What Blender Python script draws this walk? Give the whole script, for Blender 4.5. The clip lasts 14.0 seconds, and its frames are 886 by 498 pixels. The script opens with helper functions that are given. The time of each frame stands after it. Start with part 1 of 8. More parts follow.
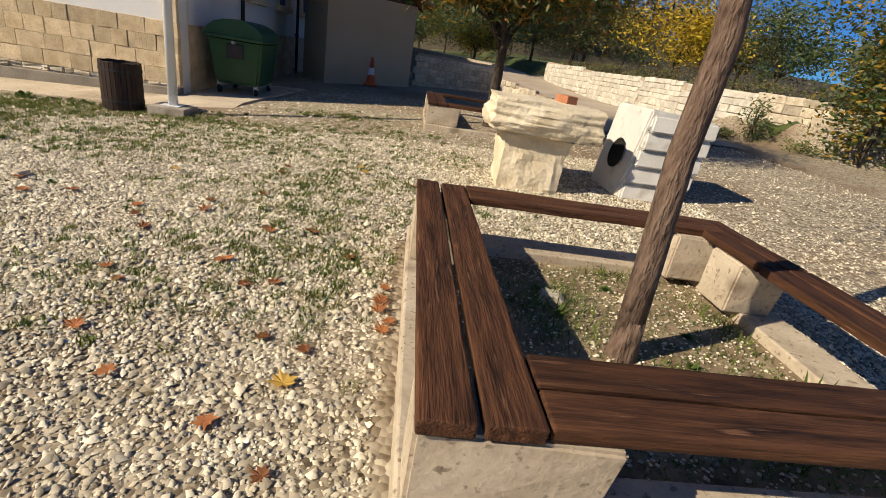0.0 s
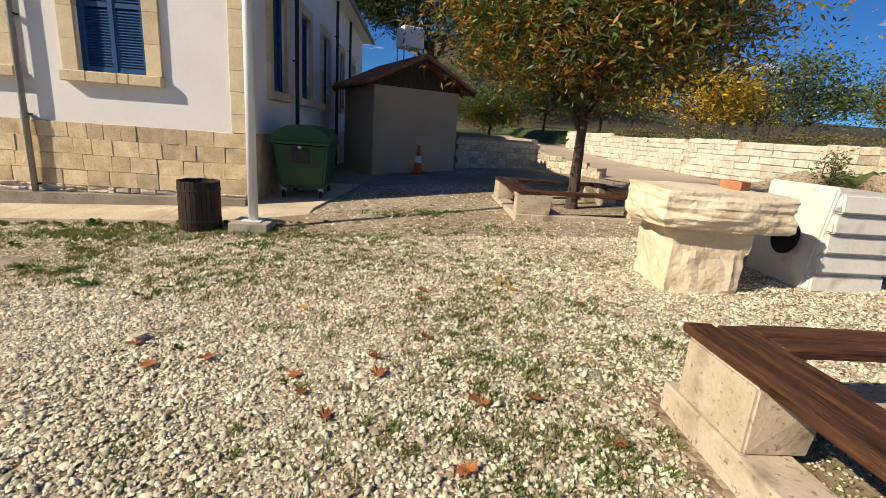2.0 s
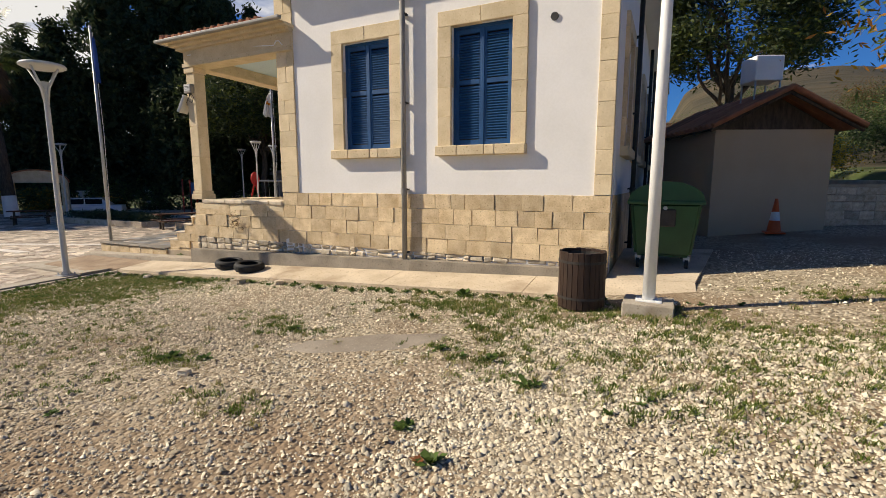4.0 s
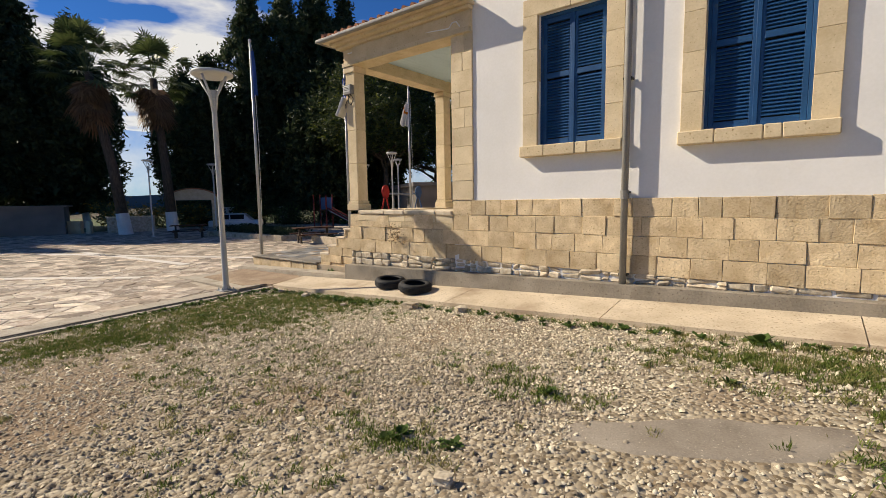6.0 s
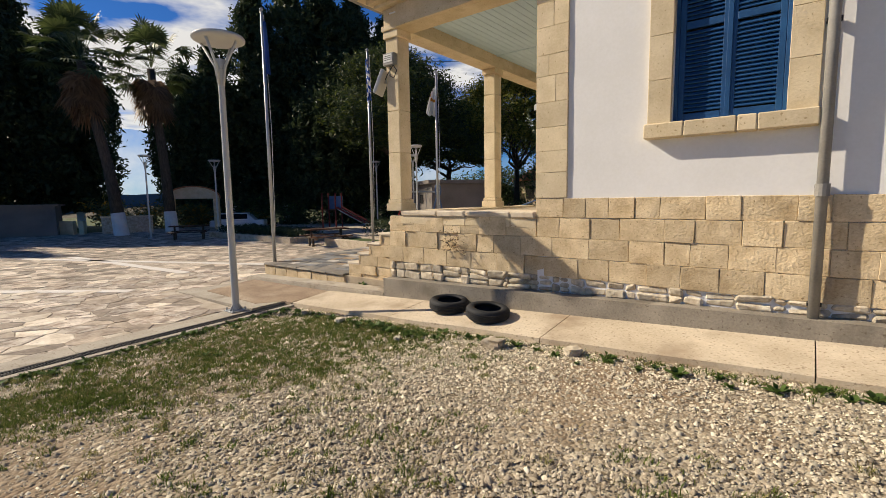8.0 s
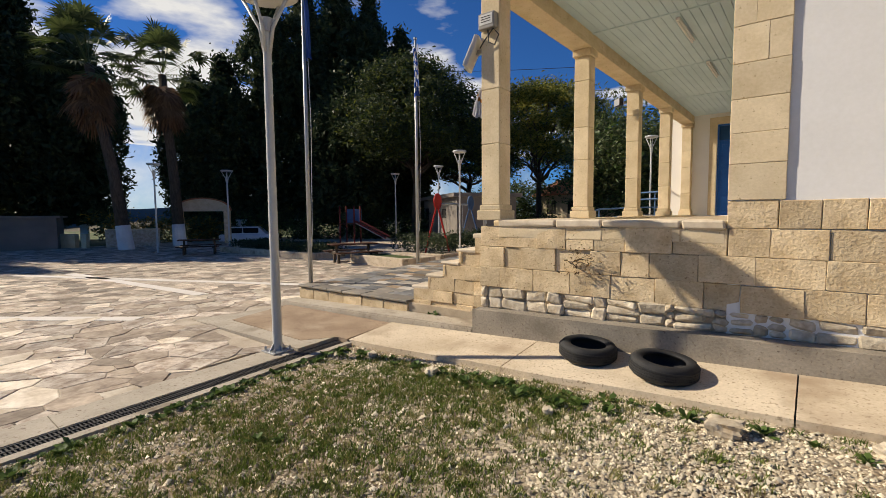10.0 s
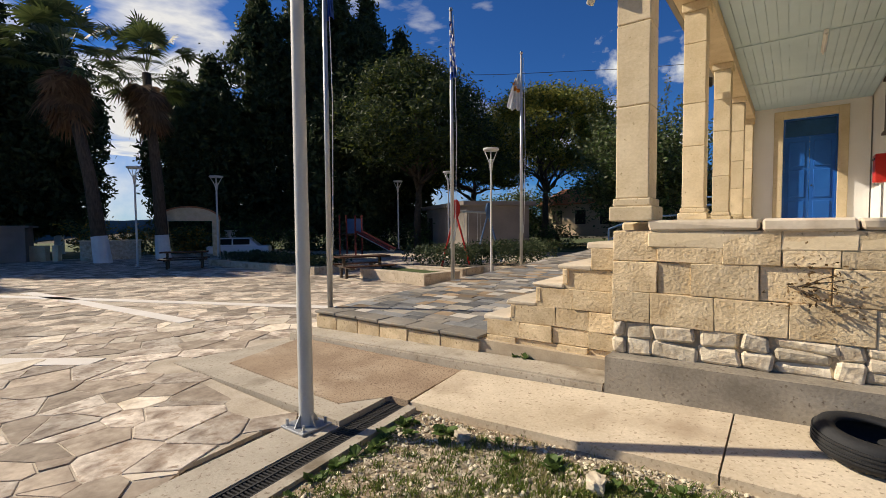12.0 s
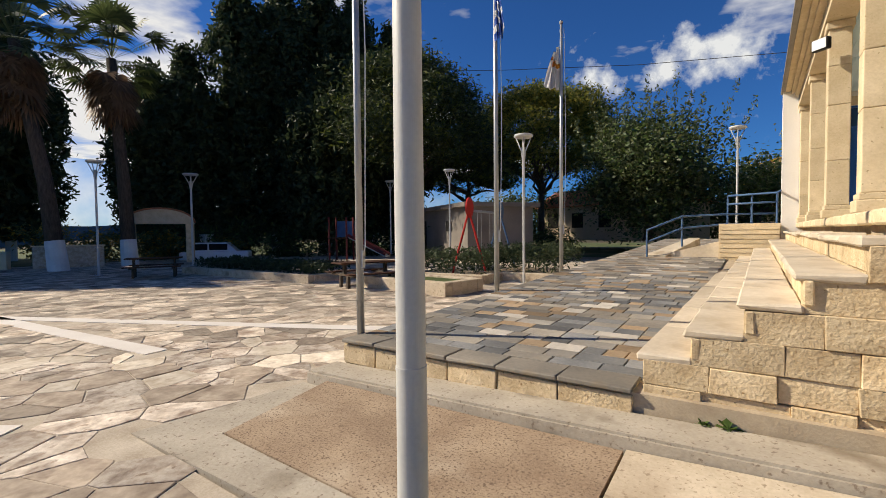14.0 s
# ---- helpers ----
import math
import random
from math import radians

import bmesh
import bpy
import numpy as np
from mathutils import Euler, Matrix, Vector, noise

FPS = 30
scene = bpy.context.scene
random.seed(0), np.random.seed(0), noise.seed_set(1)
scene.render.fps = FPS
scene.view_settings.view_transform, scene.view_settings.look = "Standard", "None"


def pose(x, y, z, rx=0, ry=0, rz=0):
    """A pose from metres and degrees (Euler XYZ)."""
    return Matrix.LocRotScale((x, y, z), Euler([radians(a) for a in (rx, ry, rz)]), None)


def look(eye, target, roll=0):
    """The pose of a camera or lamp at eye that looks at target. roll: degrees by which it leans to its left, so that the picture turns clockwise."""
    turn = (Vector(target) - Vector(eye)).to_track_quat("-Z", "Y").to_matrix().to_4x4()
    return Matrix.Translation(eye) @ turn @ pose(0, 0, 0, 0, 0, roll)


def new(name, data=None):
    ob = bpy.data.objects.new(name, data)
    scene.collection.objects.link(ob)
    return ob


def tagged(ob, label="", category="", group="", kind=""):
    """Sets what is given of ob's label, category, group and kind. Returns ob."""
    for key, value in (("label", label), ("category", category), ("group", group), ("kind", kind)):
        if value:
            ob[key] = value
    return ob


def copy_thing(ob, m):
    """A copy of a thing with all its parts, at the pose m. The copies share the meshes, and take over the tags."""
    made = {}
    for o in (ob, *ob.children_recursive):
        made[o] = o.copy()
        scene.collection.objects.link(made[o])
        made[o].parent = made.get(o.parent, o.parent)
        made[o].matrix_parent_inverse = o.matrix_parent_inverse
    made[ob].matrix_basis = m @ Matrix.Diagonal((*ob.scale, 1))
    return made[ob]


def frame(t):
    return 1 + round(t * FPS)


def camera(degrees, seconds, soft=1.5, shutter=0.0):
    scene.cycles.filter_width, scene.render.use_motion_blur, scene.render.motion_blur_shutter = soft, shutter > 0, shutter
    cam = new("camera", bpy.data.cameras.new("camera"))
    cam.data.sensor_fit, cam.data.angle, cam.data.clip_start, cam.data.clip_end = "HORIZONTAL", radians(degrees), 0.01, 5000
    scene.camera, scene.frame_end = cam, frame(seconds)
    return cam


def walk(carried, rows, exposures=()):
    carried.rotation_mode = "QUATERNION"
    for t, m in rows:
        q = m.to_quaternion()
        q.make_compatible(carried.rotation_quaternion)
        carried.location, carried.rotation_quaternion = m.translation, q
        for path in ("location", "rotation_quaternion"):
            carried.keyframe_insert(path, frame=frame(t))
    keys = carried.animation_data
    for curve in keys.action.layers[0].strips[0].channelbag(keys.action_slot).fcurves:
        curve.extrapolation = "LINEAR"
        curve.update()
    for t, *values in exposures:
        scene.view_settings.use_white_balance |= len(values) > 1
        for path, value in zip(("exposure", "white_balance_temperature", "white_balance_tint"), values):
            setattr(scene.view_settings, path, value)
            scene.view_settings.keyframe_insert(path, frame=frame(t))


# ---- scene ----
cam = camera(87.8, 14.0, soft=0.8)
PATH = [
    (0, (-0.019, 0.065, 1.51), (0.196, 1.901, 0.745), 9.8),
    (0.5, (-0.235, 0.334, 1.561), (0.114, 2.183, 0.882), 7.7),
    (1, (-0.596, 0.501, 1.573), (-0.236, 2.366, 0.947), 6.6),
    (1.5, (-0.991, 0.766, 1.565), (-0.665, 2.652, 0.984), 5.7),
    (2, (-1.379, 1.05, 1.581), (-1.242, 2.984, 1.088), 4.2),
    (2.3, (-1.654, 1.17, 1.578), (-1.699, 3.118, 1.126), 3.2),
    (2.5, (-1.88, 1.288, 1.577), (-2.046, 3.234, 1.143), 2.5),
    (3, (-2.432, 1.601, 1.543), (-2.882, 3.513, 1.166), 1.3),
    (3.5, (-2.969, 1.807, 1.495), (-3.66, 3.656, 1.173), 0.7),
    (4, (-3.569, 2.054, 1.468), (-4.434, 3.835, 1.19), 0.0),
    (4.2, (-3.804, 2.112, 1.464), (-4.742, 3.859, 1.204), -0.3),
    (6.5, (-6.449, 2.912, 1.293), (-7.692, 4.464, 1.076), -0.9),
    (7, (-6.946, 3.074, 1.309), (-8.184, 4.63, 1.087), -0.8),
    (7.5, (-7.455, 3.379, 1.321), (-8.688, 4.937, 1.099), -0.9),
    (10, (-10.363, 4.297, 1.184), (-11.609, 5.855, 1.037), -0.5),
    (10.5, (-10.825, 4.522, 1.155), (-12.065, 6.087, 1.029), -0.6),
    (11, (-11.423, 4.777, 1.124), (-12.65, 6.352, 1.005), -0.3),
    (11.5, (-12.033, 4.99, 1.102), (-13.251, 6.573, 0.992), -0.4),
    (12, (-12.575, 5.266, 1.076), (-13.785, 6.856, 0.98), -0.5),
    (12.5, (-13.09, 5.49, 1.081), (-14.285, 7.091, 0.989), -0.6),
    (13, (-13.609, 5.785, 1.044), (-14.781, 7.404, 0.96), -0.5),
    (13.5, (-14.218, 5.994, 1.004), (-15.37, 7.627, 0.927), -0.5),
    (14, (-14.697, 6.214, 0.955), (-15.83, 7.86, 0.882), -0.6),
]
walk(cam, [(t, look(eye, target, roll)) for t, eye, target, roll in PATH], [(0.0, -0.08, 7250, 10), (1.0, 0.04, 7250, 10), (4.2, 0.08, 7250, 10), (7.0, 0.0, 7250, 10), (14.0, 0.06, 7100, 10)])

# ---- world, sun ----
SUN_AZ, SUN_EL = 21.6, 34.5          # the light travels towards +x, turned to +y
away = Vector((math.cos(radians(SUN_AZ)) * math.cos(radians(SUN_EL)), math.sin(radians(SUN_AZ)) * math.cos(radians(SUN_EL)), -math.sin(radians(SUN_EL))))
world = bpy.data.worlds.new("world")
scene.world = world
world.use_nodes = True
wn, wl = world.node_tree.nodes, world.node_tree.links
sky = wn.new("ShaderNodeTexSky")
sky.sky_type, sky.sun_disc = "NISHITA", False
sky.sun_elevation, sky.sun_rotation = radians(SUN_EL), math.atan2(-away.x, -away.y)
sky.air_density, sky.dust_density, sky.ozone_density, sky.altitude = 1.0, 0.0, 6.0, 800
deep = wn.new("ShaderNodeMix")
deep.data_type, deep.blend_type = "RGBA", "MULTIPLY"
deep.inputs[0].default_value = 1.0
deep.inputs[7].default_value = (0.33, 0.80, 1.36, 1)
wl.new(sky.outputs[0], deep.inputs[6])
wl.new(deep.outputs[2], wn["Background"].inputs[0])
wn["Background"].inputs[1].default_value = 0.067
sun = new("sun", bpy.data.lights.new("sun", "SUN"))
sun.data.energy, sun.data.angle, sun.data.color = 5.7, radians(0.53), (1.0, 0.93, 0.82)
sun.matrix_world = look((0, 0, 60), Vector((0, 0, 60)) + away)
scene.view_settings.exposure = 0.0


# ---- materials ----
def shader(name):
    m = bpy.data.materials.new(name)
    m.use_nodes = True
    return m, m.node_tree.nodes, m.node_tree.links


def pbr(name, c1, c2, scale=3.0, rough=0.85, fine=40.0, bump=0.3, vary=0.0, spec=0.3, metal=0.0, stain=None, stretch=(1, 1, 1), depth=0.01, island=False, speck=None):
    """Colour that wanders between two tones at two scales, fine relief, and a tone of its own for each piece."""
    m, n, l = shader(name)
    b = n["Principled BSDF"]
    b.inputs["Roughness"].default_value, b.inputs["Metallic"].default_value = rough, metal
    b.inputs["Specular IOR Level"].default_value = spec
    co = n.new("ShaderNodeTexCoord")
    mp = n.new("ShaderNodeMapping")
    mp.inputs["Scale"].default_value = stretch
    l.new(co.outputs["Object"], mp.inputs[0])
    big, small = n.new("ShaderNodeTexNoise"), n.new("ShaderNodeTexNoise")
    big.inputs["Scale"].default_value, small.inputs["Scale"].default_value = scale, fine
    big.inputs["Detail"].default_value, small.inputs["Detail"].default_value = 5, 6
    for t in (big, small):
        l.new(mp.outputs[0], t.inputs["Vector"])
    info = n.new("ShaderNodeObjectInfo")
    if vary:
        ad = n.new("ShaderNodeVectorMath")
        ad.operation = "MULTIPLY_ADD"
        comb = n.new("ShaderNodeCombineXYZ")
        for k in range(3):
            l.new(info.outputs["Random"], comb.inputs[k])
        l.new(comb.outputs[0], ad.inputs[0])
        ad.inputs[1].default_value = (37, 11, 23)
        l.new(mp.outputs[0], ad.inputs[2])
        for t in (big, small):
            l.new(ad.outputs[0], t.inputs["Vector"])
    mixv = n.new("ShaderNodeMath")
    mixv.operation = "MULTIPLY_ADD"
    l.new(small.outputs[0], mixv.inputs[0])
    mixv.inputs[1].default_value = 0.5
    l.new(big.outputs[0], mixv.inputs[2])
    rp = n.new("ShaderNodeMapRange")
    rp.inputs[1].default_value, rp.inputs[2].default_value = 0.5, 1.0
    l.new(mixv.outputs[0], rp.inputs[0])
    mx = n.new("ShaderNodeMix")
    mx.data_type = "RGBA"
    mx.inputs[6].default_value, mx.inputs[7].default_value = (*c1, 1), (*c2, 1)
    l.new(rp.outputs[0], mx.inputs[0])
    out = mx.outputs[2]
    if stain:
        st = n.new("ShaderNodeTexNoise")
        st.inputs["Scale"].default_value, st.inputs["Detail"].default_value = stain[1], 7
        l.new(mp.outputs[0], st.inputs["Vector"])
        sr = n.new("ShaderNodeMapRange")
        sr.inputs[1].default_value, sr.inputs[2].default_value = stain[2], stain[2] + 0.15
        l.new(st.outputs[0], sr.inputs[0])
        m2 = n.new("ShaderNodeMix")
        m2.data_type = "RGBA"
        l.new(sr.outputs[0], m2.inputs[0])
        l.new(out, m2.inputs[6])
        m2.inputs[7].default_value = (*stain[0], 1)
        out = m2.outputs[2]
    if speck:
        sp = n.new("ShaderNodeTexNoise")
        sp.inputs["Scale"].default_value, sp.inputs["Detail"].default_value = speck[1], 3
        l.new(mp.outputs[0], sp.inputs["Vector"])
        s3 = n.new("ShaderNodeMapRange")
        s3.inputs[1].default_value, s3.inputs[2].default_value = speck[2], speck[2] + 0.1
        l.new(sp.outputs[0], s3.inputs[0])
        m3 = n.new("ShaderNodeMix")
        m3.data_type = "RGBA"
        l.new(s3.outputs[0], m3.inputs[0])
        l.new(out, m3.inputs[6])
        m3.inputs[7].default_value = (*speck[0], 1)
        out = m3.outputs[2]
    if vary or island:
        hs = n.new("ShaderNodeHueSaturation")
        src = info.outputs["Random"]
        if island:
            src = n.new("ShaderNodeNewGeometry").outputs["Random Per Island"]
        vr = n.new("ShaderNodeMapRange")
        amount = vary or 0.3
        vr.inputs[3].default_value, vr.inputs[4].default_value = 1 - amount, 1 + amount
        l.new(src, vr.inputs[0])
        l.new(vr.outputs[0], hs.inputs["Value"])
        l.new(out, hs.inputs["Color"])
        out = hs.outputs[0]
    l.new(out, b.inputs["Base Color"])
    if bump:
        bp = n.new("ShaderNodeBump")
        bp.inputs["Strength"].default_value, bp.inputs["Distance"].default_value = bump, depth
        l.new(mixv.outputs[0], bp.inputs["Height"])
        l.new(bp.outputs[0], b.inputs["Normal"])
    return m


def leafy(name, c1, c2, shine=0.4):
    """Leaves: each its own tone between two colours, a little light coming through."""
    m, n, l = shader(name)
    b = n["Principled BSDF"]
    b.inputs["Roughness"].default_value = 0.55
    b.inputs["Specular IOR Level"].default_value = shine
    g = n.new("ShaderNodeNewGeometry")
    mx = n.new("ShaderNodeMix")
    mx.data_type = "RGBA"
    mx.inputs[6].default_value, mx.inputs[7].default_value = (*c1, 1), (*c2, 1)
    l.new(g.outputs["Random Per Island"], mx.inputs[0])
    l.new(mx.outputs[2], b.inputs["Base Color"])
    tr = n.new("ShaderNodeBsdfTranslucent")
    l.new(mx.outputs[2], tr.inputs[0])
    ms = n.new("ShaderNodeMixShader")
    ms.inputs[0].default_value = 0.3
    l.new(b.outputs[0], ms.inputs[1])
    l.new(tr.outputs[0], ms.inputs[2])
    l.new(ms.outputs[0], n["Material Output"].inputs[0])
    return m


M_STONE = pbr("sandstone", (0.47, 0.34, 0.19), (0.76, 0.61, 0.395), 4.5, 0.9, 42, 1.0, vary=0.2, depth=0.018, speck=((0.30, 0.20, 0.10), 34, 0.62), stain=((0.36, 0.23, 0.11), 2.2, 0.62))
M_DRESSED = pbr("dressed_sandstone", (0.57, 0.45, 0.275), (0.75, 0.62, 0.42), 3.0, 0.9, 40, 0.6, vary=0.1, speck=((0.40, 0.29, 0.16), 30, 0.64), stain=((0.42, 0.31, 0.18), 1.5, 0.66))
M_RUBBLE = pbr("limestone_rubble", (0.42, 0.34, 0.235), (0.72, 0.63, 0.48), 8, 0.95, 30, 1.0, vary=0.26, stain=((0.35, 0.24, 0.14), 4, 0.6), depth=0.02)
M_MORTAR = pbr("mortar", (0.36, 0.28, 0.19), (0.50, 0.41, 0.29), 6, 0.95, 60, 0.6)
M_RENDER = pbr("white_render", (0.74, 0.72, 0.68), (0.82, 0.80, 0.77), 1.2, 0.9, 30, 0.12, stain=((0.62, 0.59, 0.53), 0.9, 0.68))
M_CONC = pbr("concrete", (0.36, 0.31, 0.24), (0.50, 0.44, 0.35), 2.5, 0.9, 40, 0.7, stain=((0.20, 0.16, 0.11), 1.6, 0.56), speck=((0.24, 0.19, 0.14), 30, 0.6))
M_FOOT = pbr("dark_footing_concrete", (0.19, 0.165, 0.13), (0.36, 0.315, 0.25), 2.5, 0.92, 40, 0.7, stain=((0.12, 0.10, 0.075), 1.4, 0.56), speck=((0.15, 0.12, 0.09), 30, 0.6))
M_WALK = pbr("path_concrete", (0.46, 0.37, 0.255), (0.70, 0.59, 0.44), 1.6, 0.9, 38, 0.8, stain=((0.36, 0.27, 0.18), 1.1, 0.56), speck=((0.34, 0.26, 0.175), 34, 0.59))
M_BROWN = pbr("washed_concrete", (0.25, 0.17, 0.11), (0.44, 0.33, 0.22), 2.0, 0.92, 50, 1.0, stain=((0.48, 0.38, 0.27), 1.3, 0.58), speck=((0.17, 0.115, 0.075), 60, 0.55))
M_BENCHC = pbr("bench_concrete", (0.42, 0.335, 0.235), (0.62, 0.52, 0.385), 4, 0.9, 40, 0.8, stain=((0.28, 0.215, 0.15), 3, 0.57), speck=((0.25, 0.19, 0.13), 30, 0.6))
M_WOOD = pbr("stained_timber", (0.022, 0.009, 0.005), (0.125, 0.052, 0.024), 1.9, 0.74, 9, 1.0, vary=0.25, spec=0.22, stretch=(14, 1.2, 14), depth=0.012, stain=((0.010, 0.005, 0.004), 1.6, 0.57), speck=((0.17, 0.08, 0.042), 3.2, 0.64))
M_WOODX = pbr("stained_timber_across", (0.022, 0.009, 0.005), (0.125, 0.052, 0.024), 1.9, 0.74, 9, 1.0, vary=0.25, spec=0.22, stretch=(1.2, 14, 14), depth=0.012, stain=((0.010, 0.005, 0.004), 1.6, 0.57), speck=((0.17, 0.08, 0.042), 3.2, 0.64))
M_BLUE = pbr("blue_paint", (0.008, 0.05, 0.14), (0.014, 0.085, 0.22), 3, 0.5, 40, 0.15, stain=((0.10, 0.14, 0.16), 6, 0.68))
M_DOOR = pbr("blue_door_paint", (0.01, 0.09, 0.36), (0.014, 0.12, 0.44), 2, 0.4, 40, 0.08)
M_BOARD = pbr("pale_blue_boards", (0.44, 0.58, 0.65), (0.52, 0.66, 0.73), 1.5, 0.7, 40, 0.1)
M_GALV = pbr("galvanised_steel", (0.36, 0.37, 0.37), (0.46, 0.47, 0.47), 3, 0.45, 50, 0.05, metal=0.6, spec=0.5)
M_POLE = pbr("grey_painted_pole", (0.46, 0.46, 0.44), (0.55, 0.55, 0.52), 2, 0.5, 60, 0.05, spec=0.45)
M_DARKM = pbr("dark_iron", (0.03, 0.03, 0.03), (0.06, 0.055, 0.05), 6, 0.6, 60, 0.3, metal=0.3)
M_PIPE = pbr("grey_downpipe", (0.20, 0.19, 0.17), (0.30, 0.28, 0.25), 3, 0.6, 50, 0.1)
M_RUBBER = pbr("tyre_rubber", (0.012, 0.012, 0.013), (0.03, 0.03, 0.03), 6, 0.75, 70, 0.3, spec=0.35)
M_BIN = pbr("dark_bin_slats", (0.022, 0.012, 0.008), (0.055, 0.03, 0.02), 4, 0.6, 40, 0.3, vary=0.2, stretch=(8, 8, 1))
M_GREEN = pbr("green_plastic", (0.008, 0.05, 0.016), (0.013, 0.08, 0.026), 3, 0.45, 60, 0.06, spec=0.45)
M_SHED = pbr("beige_render", (0.46, 0.36, 0.24), (0.54, 0.43, 0.30), 1, 0.9, 40, 0.2)
M_TILE = pbr("clay_tile", (0.30, 0.11, 0.055), (0.46, 0.20, 0.10), 4, 0.85, 40, 0.4, vary=0.2)
M_BARK = pbr("bark", (0.085, 0.052, 0.036), (0.27, 0.18, 0.125), 9, 0.95, 26, 1.0, stretch=(3, 3, 0.8), depth=0.05, stain=((0.38, 0.27, 0.18), 5, 0.63))
M_DBARK = pbr("dark_bark", (0.05, 0.036, 0.025), (0.12, 0.09, 0.065), 5, 0.95, 18, 1.0, stretch=(3, 3, 0.7), depth=0.03)
M_LIME = pbr("whitewash", (0.66, 0.64, 0.60), (0.78, 0.76, 0.72), 3, 0.9, 30, 0.3)
M_ROCK = pbr("pale_limestone", (0.62, 0.50, 0.32), (0.80, 0.70, 0.52), 2.2, 0.95, 22, 0.9, depth=0.03, stain=((0.50, 0.38, 0.22), 2.5, 0.6))
M_CREAM = pbr("cream_painted_concrete", (0.60, 0.565, 0.49), (0.74, 0.71, 0.64), 3, 0.8, 40, 0.5, stain=((0.44, 0.40, 0.33), 4, 0.6))
M_WHITE = pbr("white_paint", (0.74, 0.74, 0.72), (0.82, 0.82, 0.80), 2, 0.6, 40, 0.15, stain=((0.58, 0.55, 0.50), 3, 0.68))
M_FLAG = pbr("crazy_paving", (0.30, 0.22, 0.155), (0.78, 0.69, 0.57), 3.6, 0.8, 17, 0.9, vary=0.36, depth=0.02, stain=((0.20, 0.14, 0.10), 3.4, 0.54), speck=((0.34, 0.25, 0.18), 11, 0.58))
M_FLAG_C = pbr("cream_paving_stone", (0.50, 0.40, 0.28), (0.84, 0.75, 0.61), 4.5, 0.8, 17, 0.7, vary=0.25, stain=((0.34, 0.25, 0.17), 3.4, 0.6))
M_FLAG_B = pbr("brown_paving_stone", (0.22, 0.165, 0.12), (0.50, 0.41, 0.31), 4.5, 0.8, 17, 0.9, vary=0.3, stain=((0.62, 0.53, 0.41), 3.4, 0.6))
M_FLAGI = pbr("crazy_paving_far", (0.26, 0.19, 0.13), (0.68, 0.59, 0.47), 3.6, 0.8, 17, 0.9, island=True, vary=0.5, depth=0.02, stain=((0.22, 0.155, 0.11), 1.6, 0.55))
M_JOINT = pbr("paving_joint", (0.36, 0.29, 0.21), (0.60, 0.52, 0.41), 3, 0.95, 60, 0.4)
M_SLATE_B = pbr("brown_slate_tile", (0.24, 0.165, 0.095), (0.37, 0.27, 0.17), 2.2, 0.7, 30, 0.4, vary=0.42, stain=((0.17, 0.14, 0.11), 2.5, 0.6))
M_SLATE_P = pbr("pale_slate_tile", (0.34, 0.31, 0.26), (0.52, 0.47, 0.40), 2.2, 0.7, 30, 0.4, vary=0.42, stain=((0.24, 0.2, 0.16), 2.5, 0.6))
M_SLATE_G = pbr("blue_grey_slate_tile", (0.13, 0.13, 0.125), (0.24, 0.235, 0.22), 2.2, 0.65, 30, 0.4, vary=0.42, stain=((0.28, 0.22, 0.15), 2.0, 0.63))
M_SLATE = pbr("slate_tile", (0.20, 0.18, 0.15), (0.33, 0.29, 0.23), 2.2, 0.7, 30, 0.4, vary=0.42, stain=((0.36, 0.26, 0.15), 1.5, 0.6))
M_TREAD = pbr("tread_stone", (0.52, 0.43, 0.31), (0.68, 0.59, 0.46), 2.5, 0.85, 25, 0.5, vary=0.12, stain=((0.40, 0.31, 0.21), 2, 0.6))
M_PAVLINE = pbr("pale_band", (0.68, 0.62, 0.54), (0.78, 0.73, 0.66), 2, 0.85, 50, 0.2)
M_PEBBLE = pbr("gravel_stone", (0.42, 0.345, 0.23), (0.82, 0.74, 0.565), 9, 0.9, 60, 0.3, island=True, vary=0.42)
M_DUSTY = pbr("dusty_gravel_stone", (0.24, 0.185, 0.12), (0.60, 0.515, 0.385), 9, 0.95, 60, 0.3, island=True, vary=0.42)
M_WALLSTONE = pbr("white_limestone_walling", (0.45, 0.40, 0.31), (0.72, 0.665, 0.56), 5, 0.95, 30, 0.9, vary=0.16, stain=((0.42, 0.36, 0.27), 2.5, 0.63), depth=0.015)
M_GRASS = leafy("grass_blades", (0.055, 0.095, 0.012), (0.19, 0.23, 0.05), 0.2)
M_DRYGRASS = leafy("dry_grass_blades", (0.16, 0.17, 0.05), (0.34, 0.30, 0.12), 0.2)
M_WEED = leafy("weed_leaves", (0.04, 0.085, 0.018), (0.13, 0.19, 0.05), 0.15)
M_MAPLE = pbr("fallen_leaf", (0.20, 0.065, 0.025), (0.38, 0.15, 0.05), 12, 0.7, 40, 0.2, vary=0.35)
M_MAPLEY = pbr("yellow_fallen_leaf", (0.55, 0.30, 0.05), (0.66, 0.42, 0.10), 12, 0.7, 40, 0.2, vary=0.15)
M_YELLOW = leafy("autumn_leaves", (0.07, 0.10, 0.015), (0.46, 0.25, 0.025))
M_RUST = leafy("rust_leaves", (0.22, 0.09, 0.015), (0.48, 0.21, 0.03))
M_GOLD = leafy("golden_leaves", (0.45, 0.34, 0.03), (0.75, 0.50, 0.04))
M_LEAF = leafy("green_leaves", (0.03, 0.07, 0.015), (0.12, 0.17, 0.04))
M_OLIVE = leafy("olive_leaves", (0.06, 0.085, 0.03), (0.17, 0.19, 0.08))
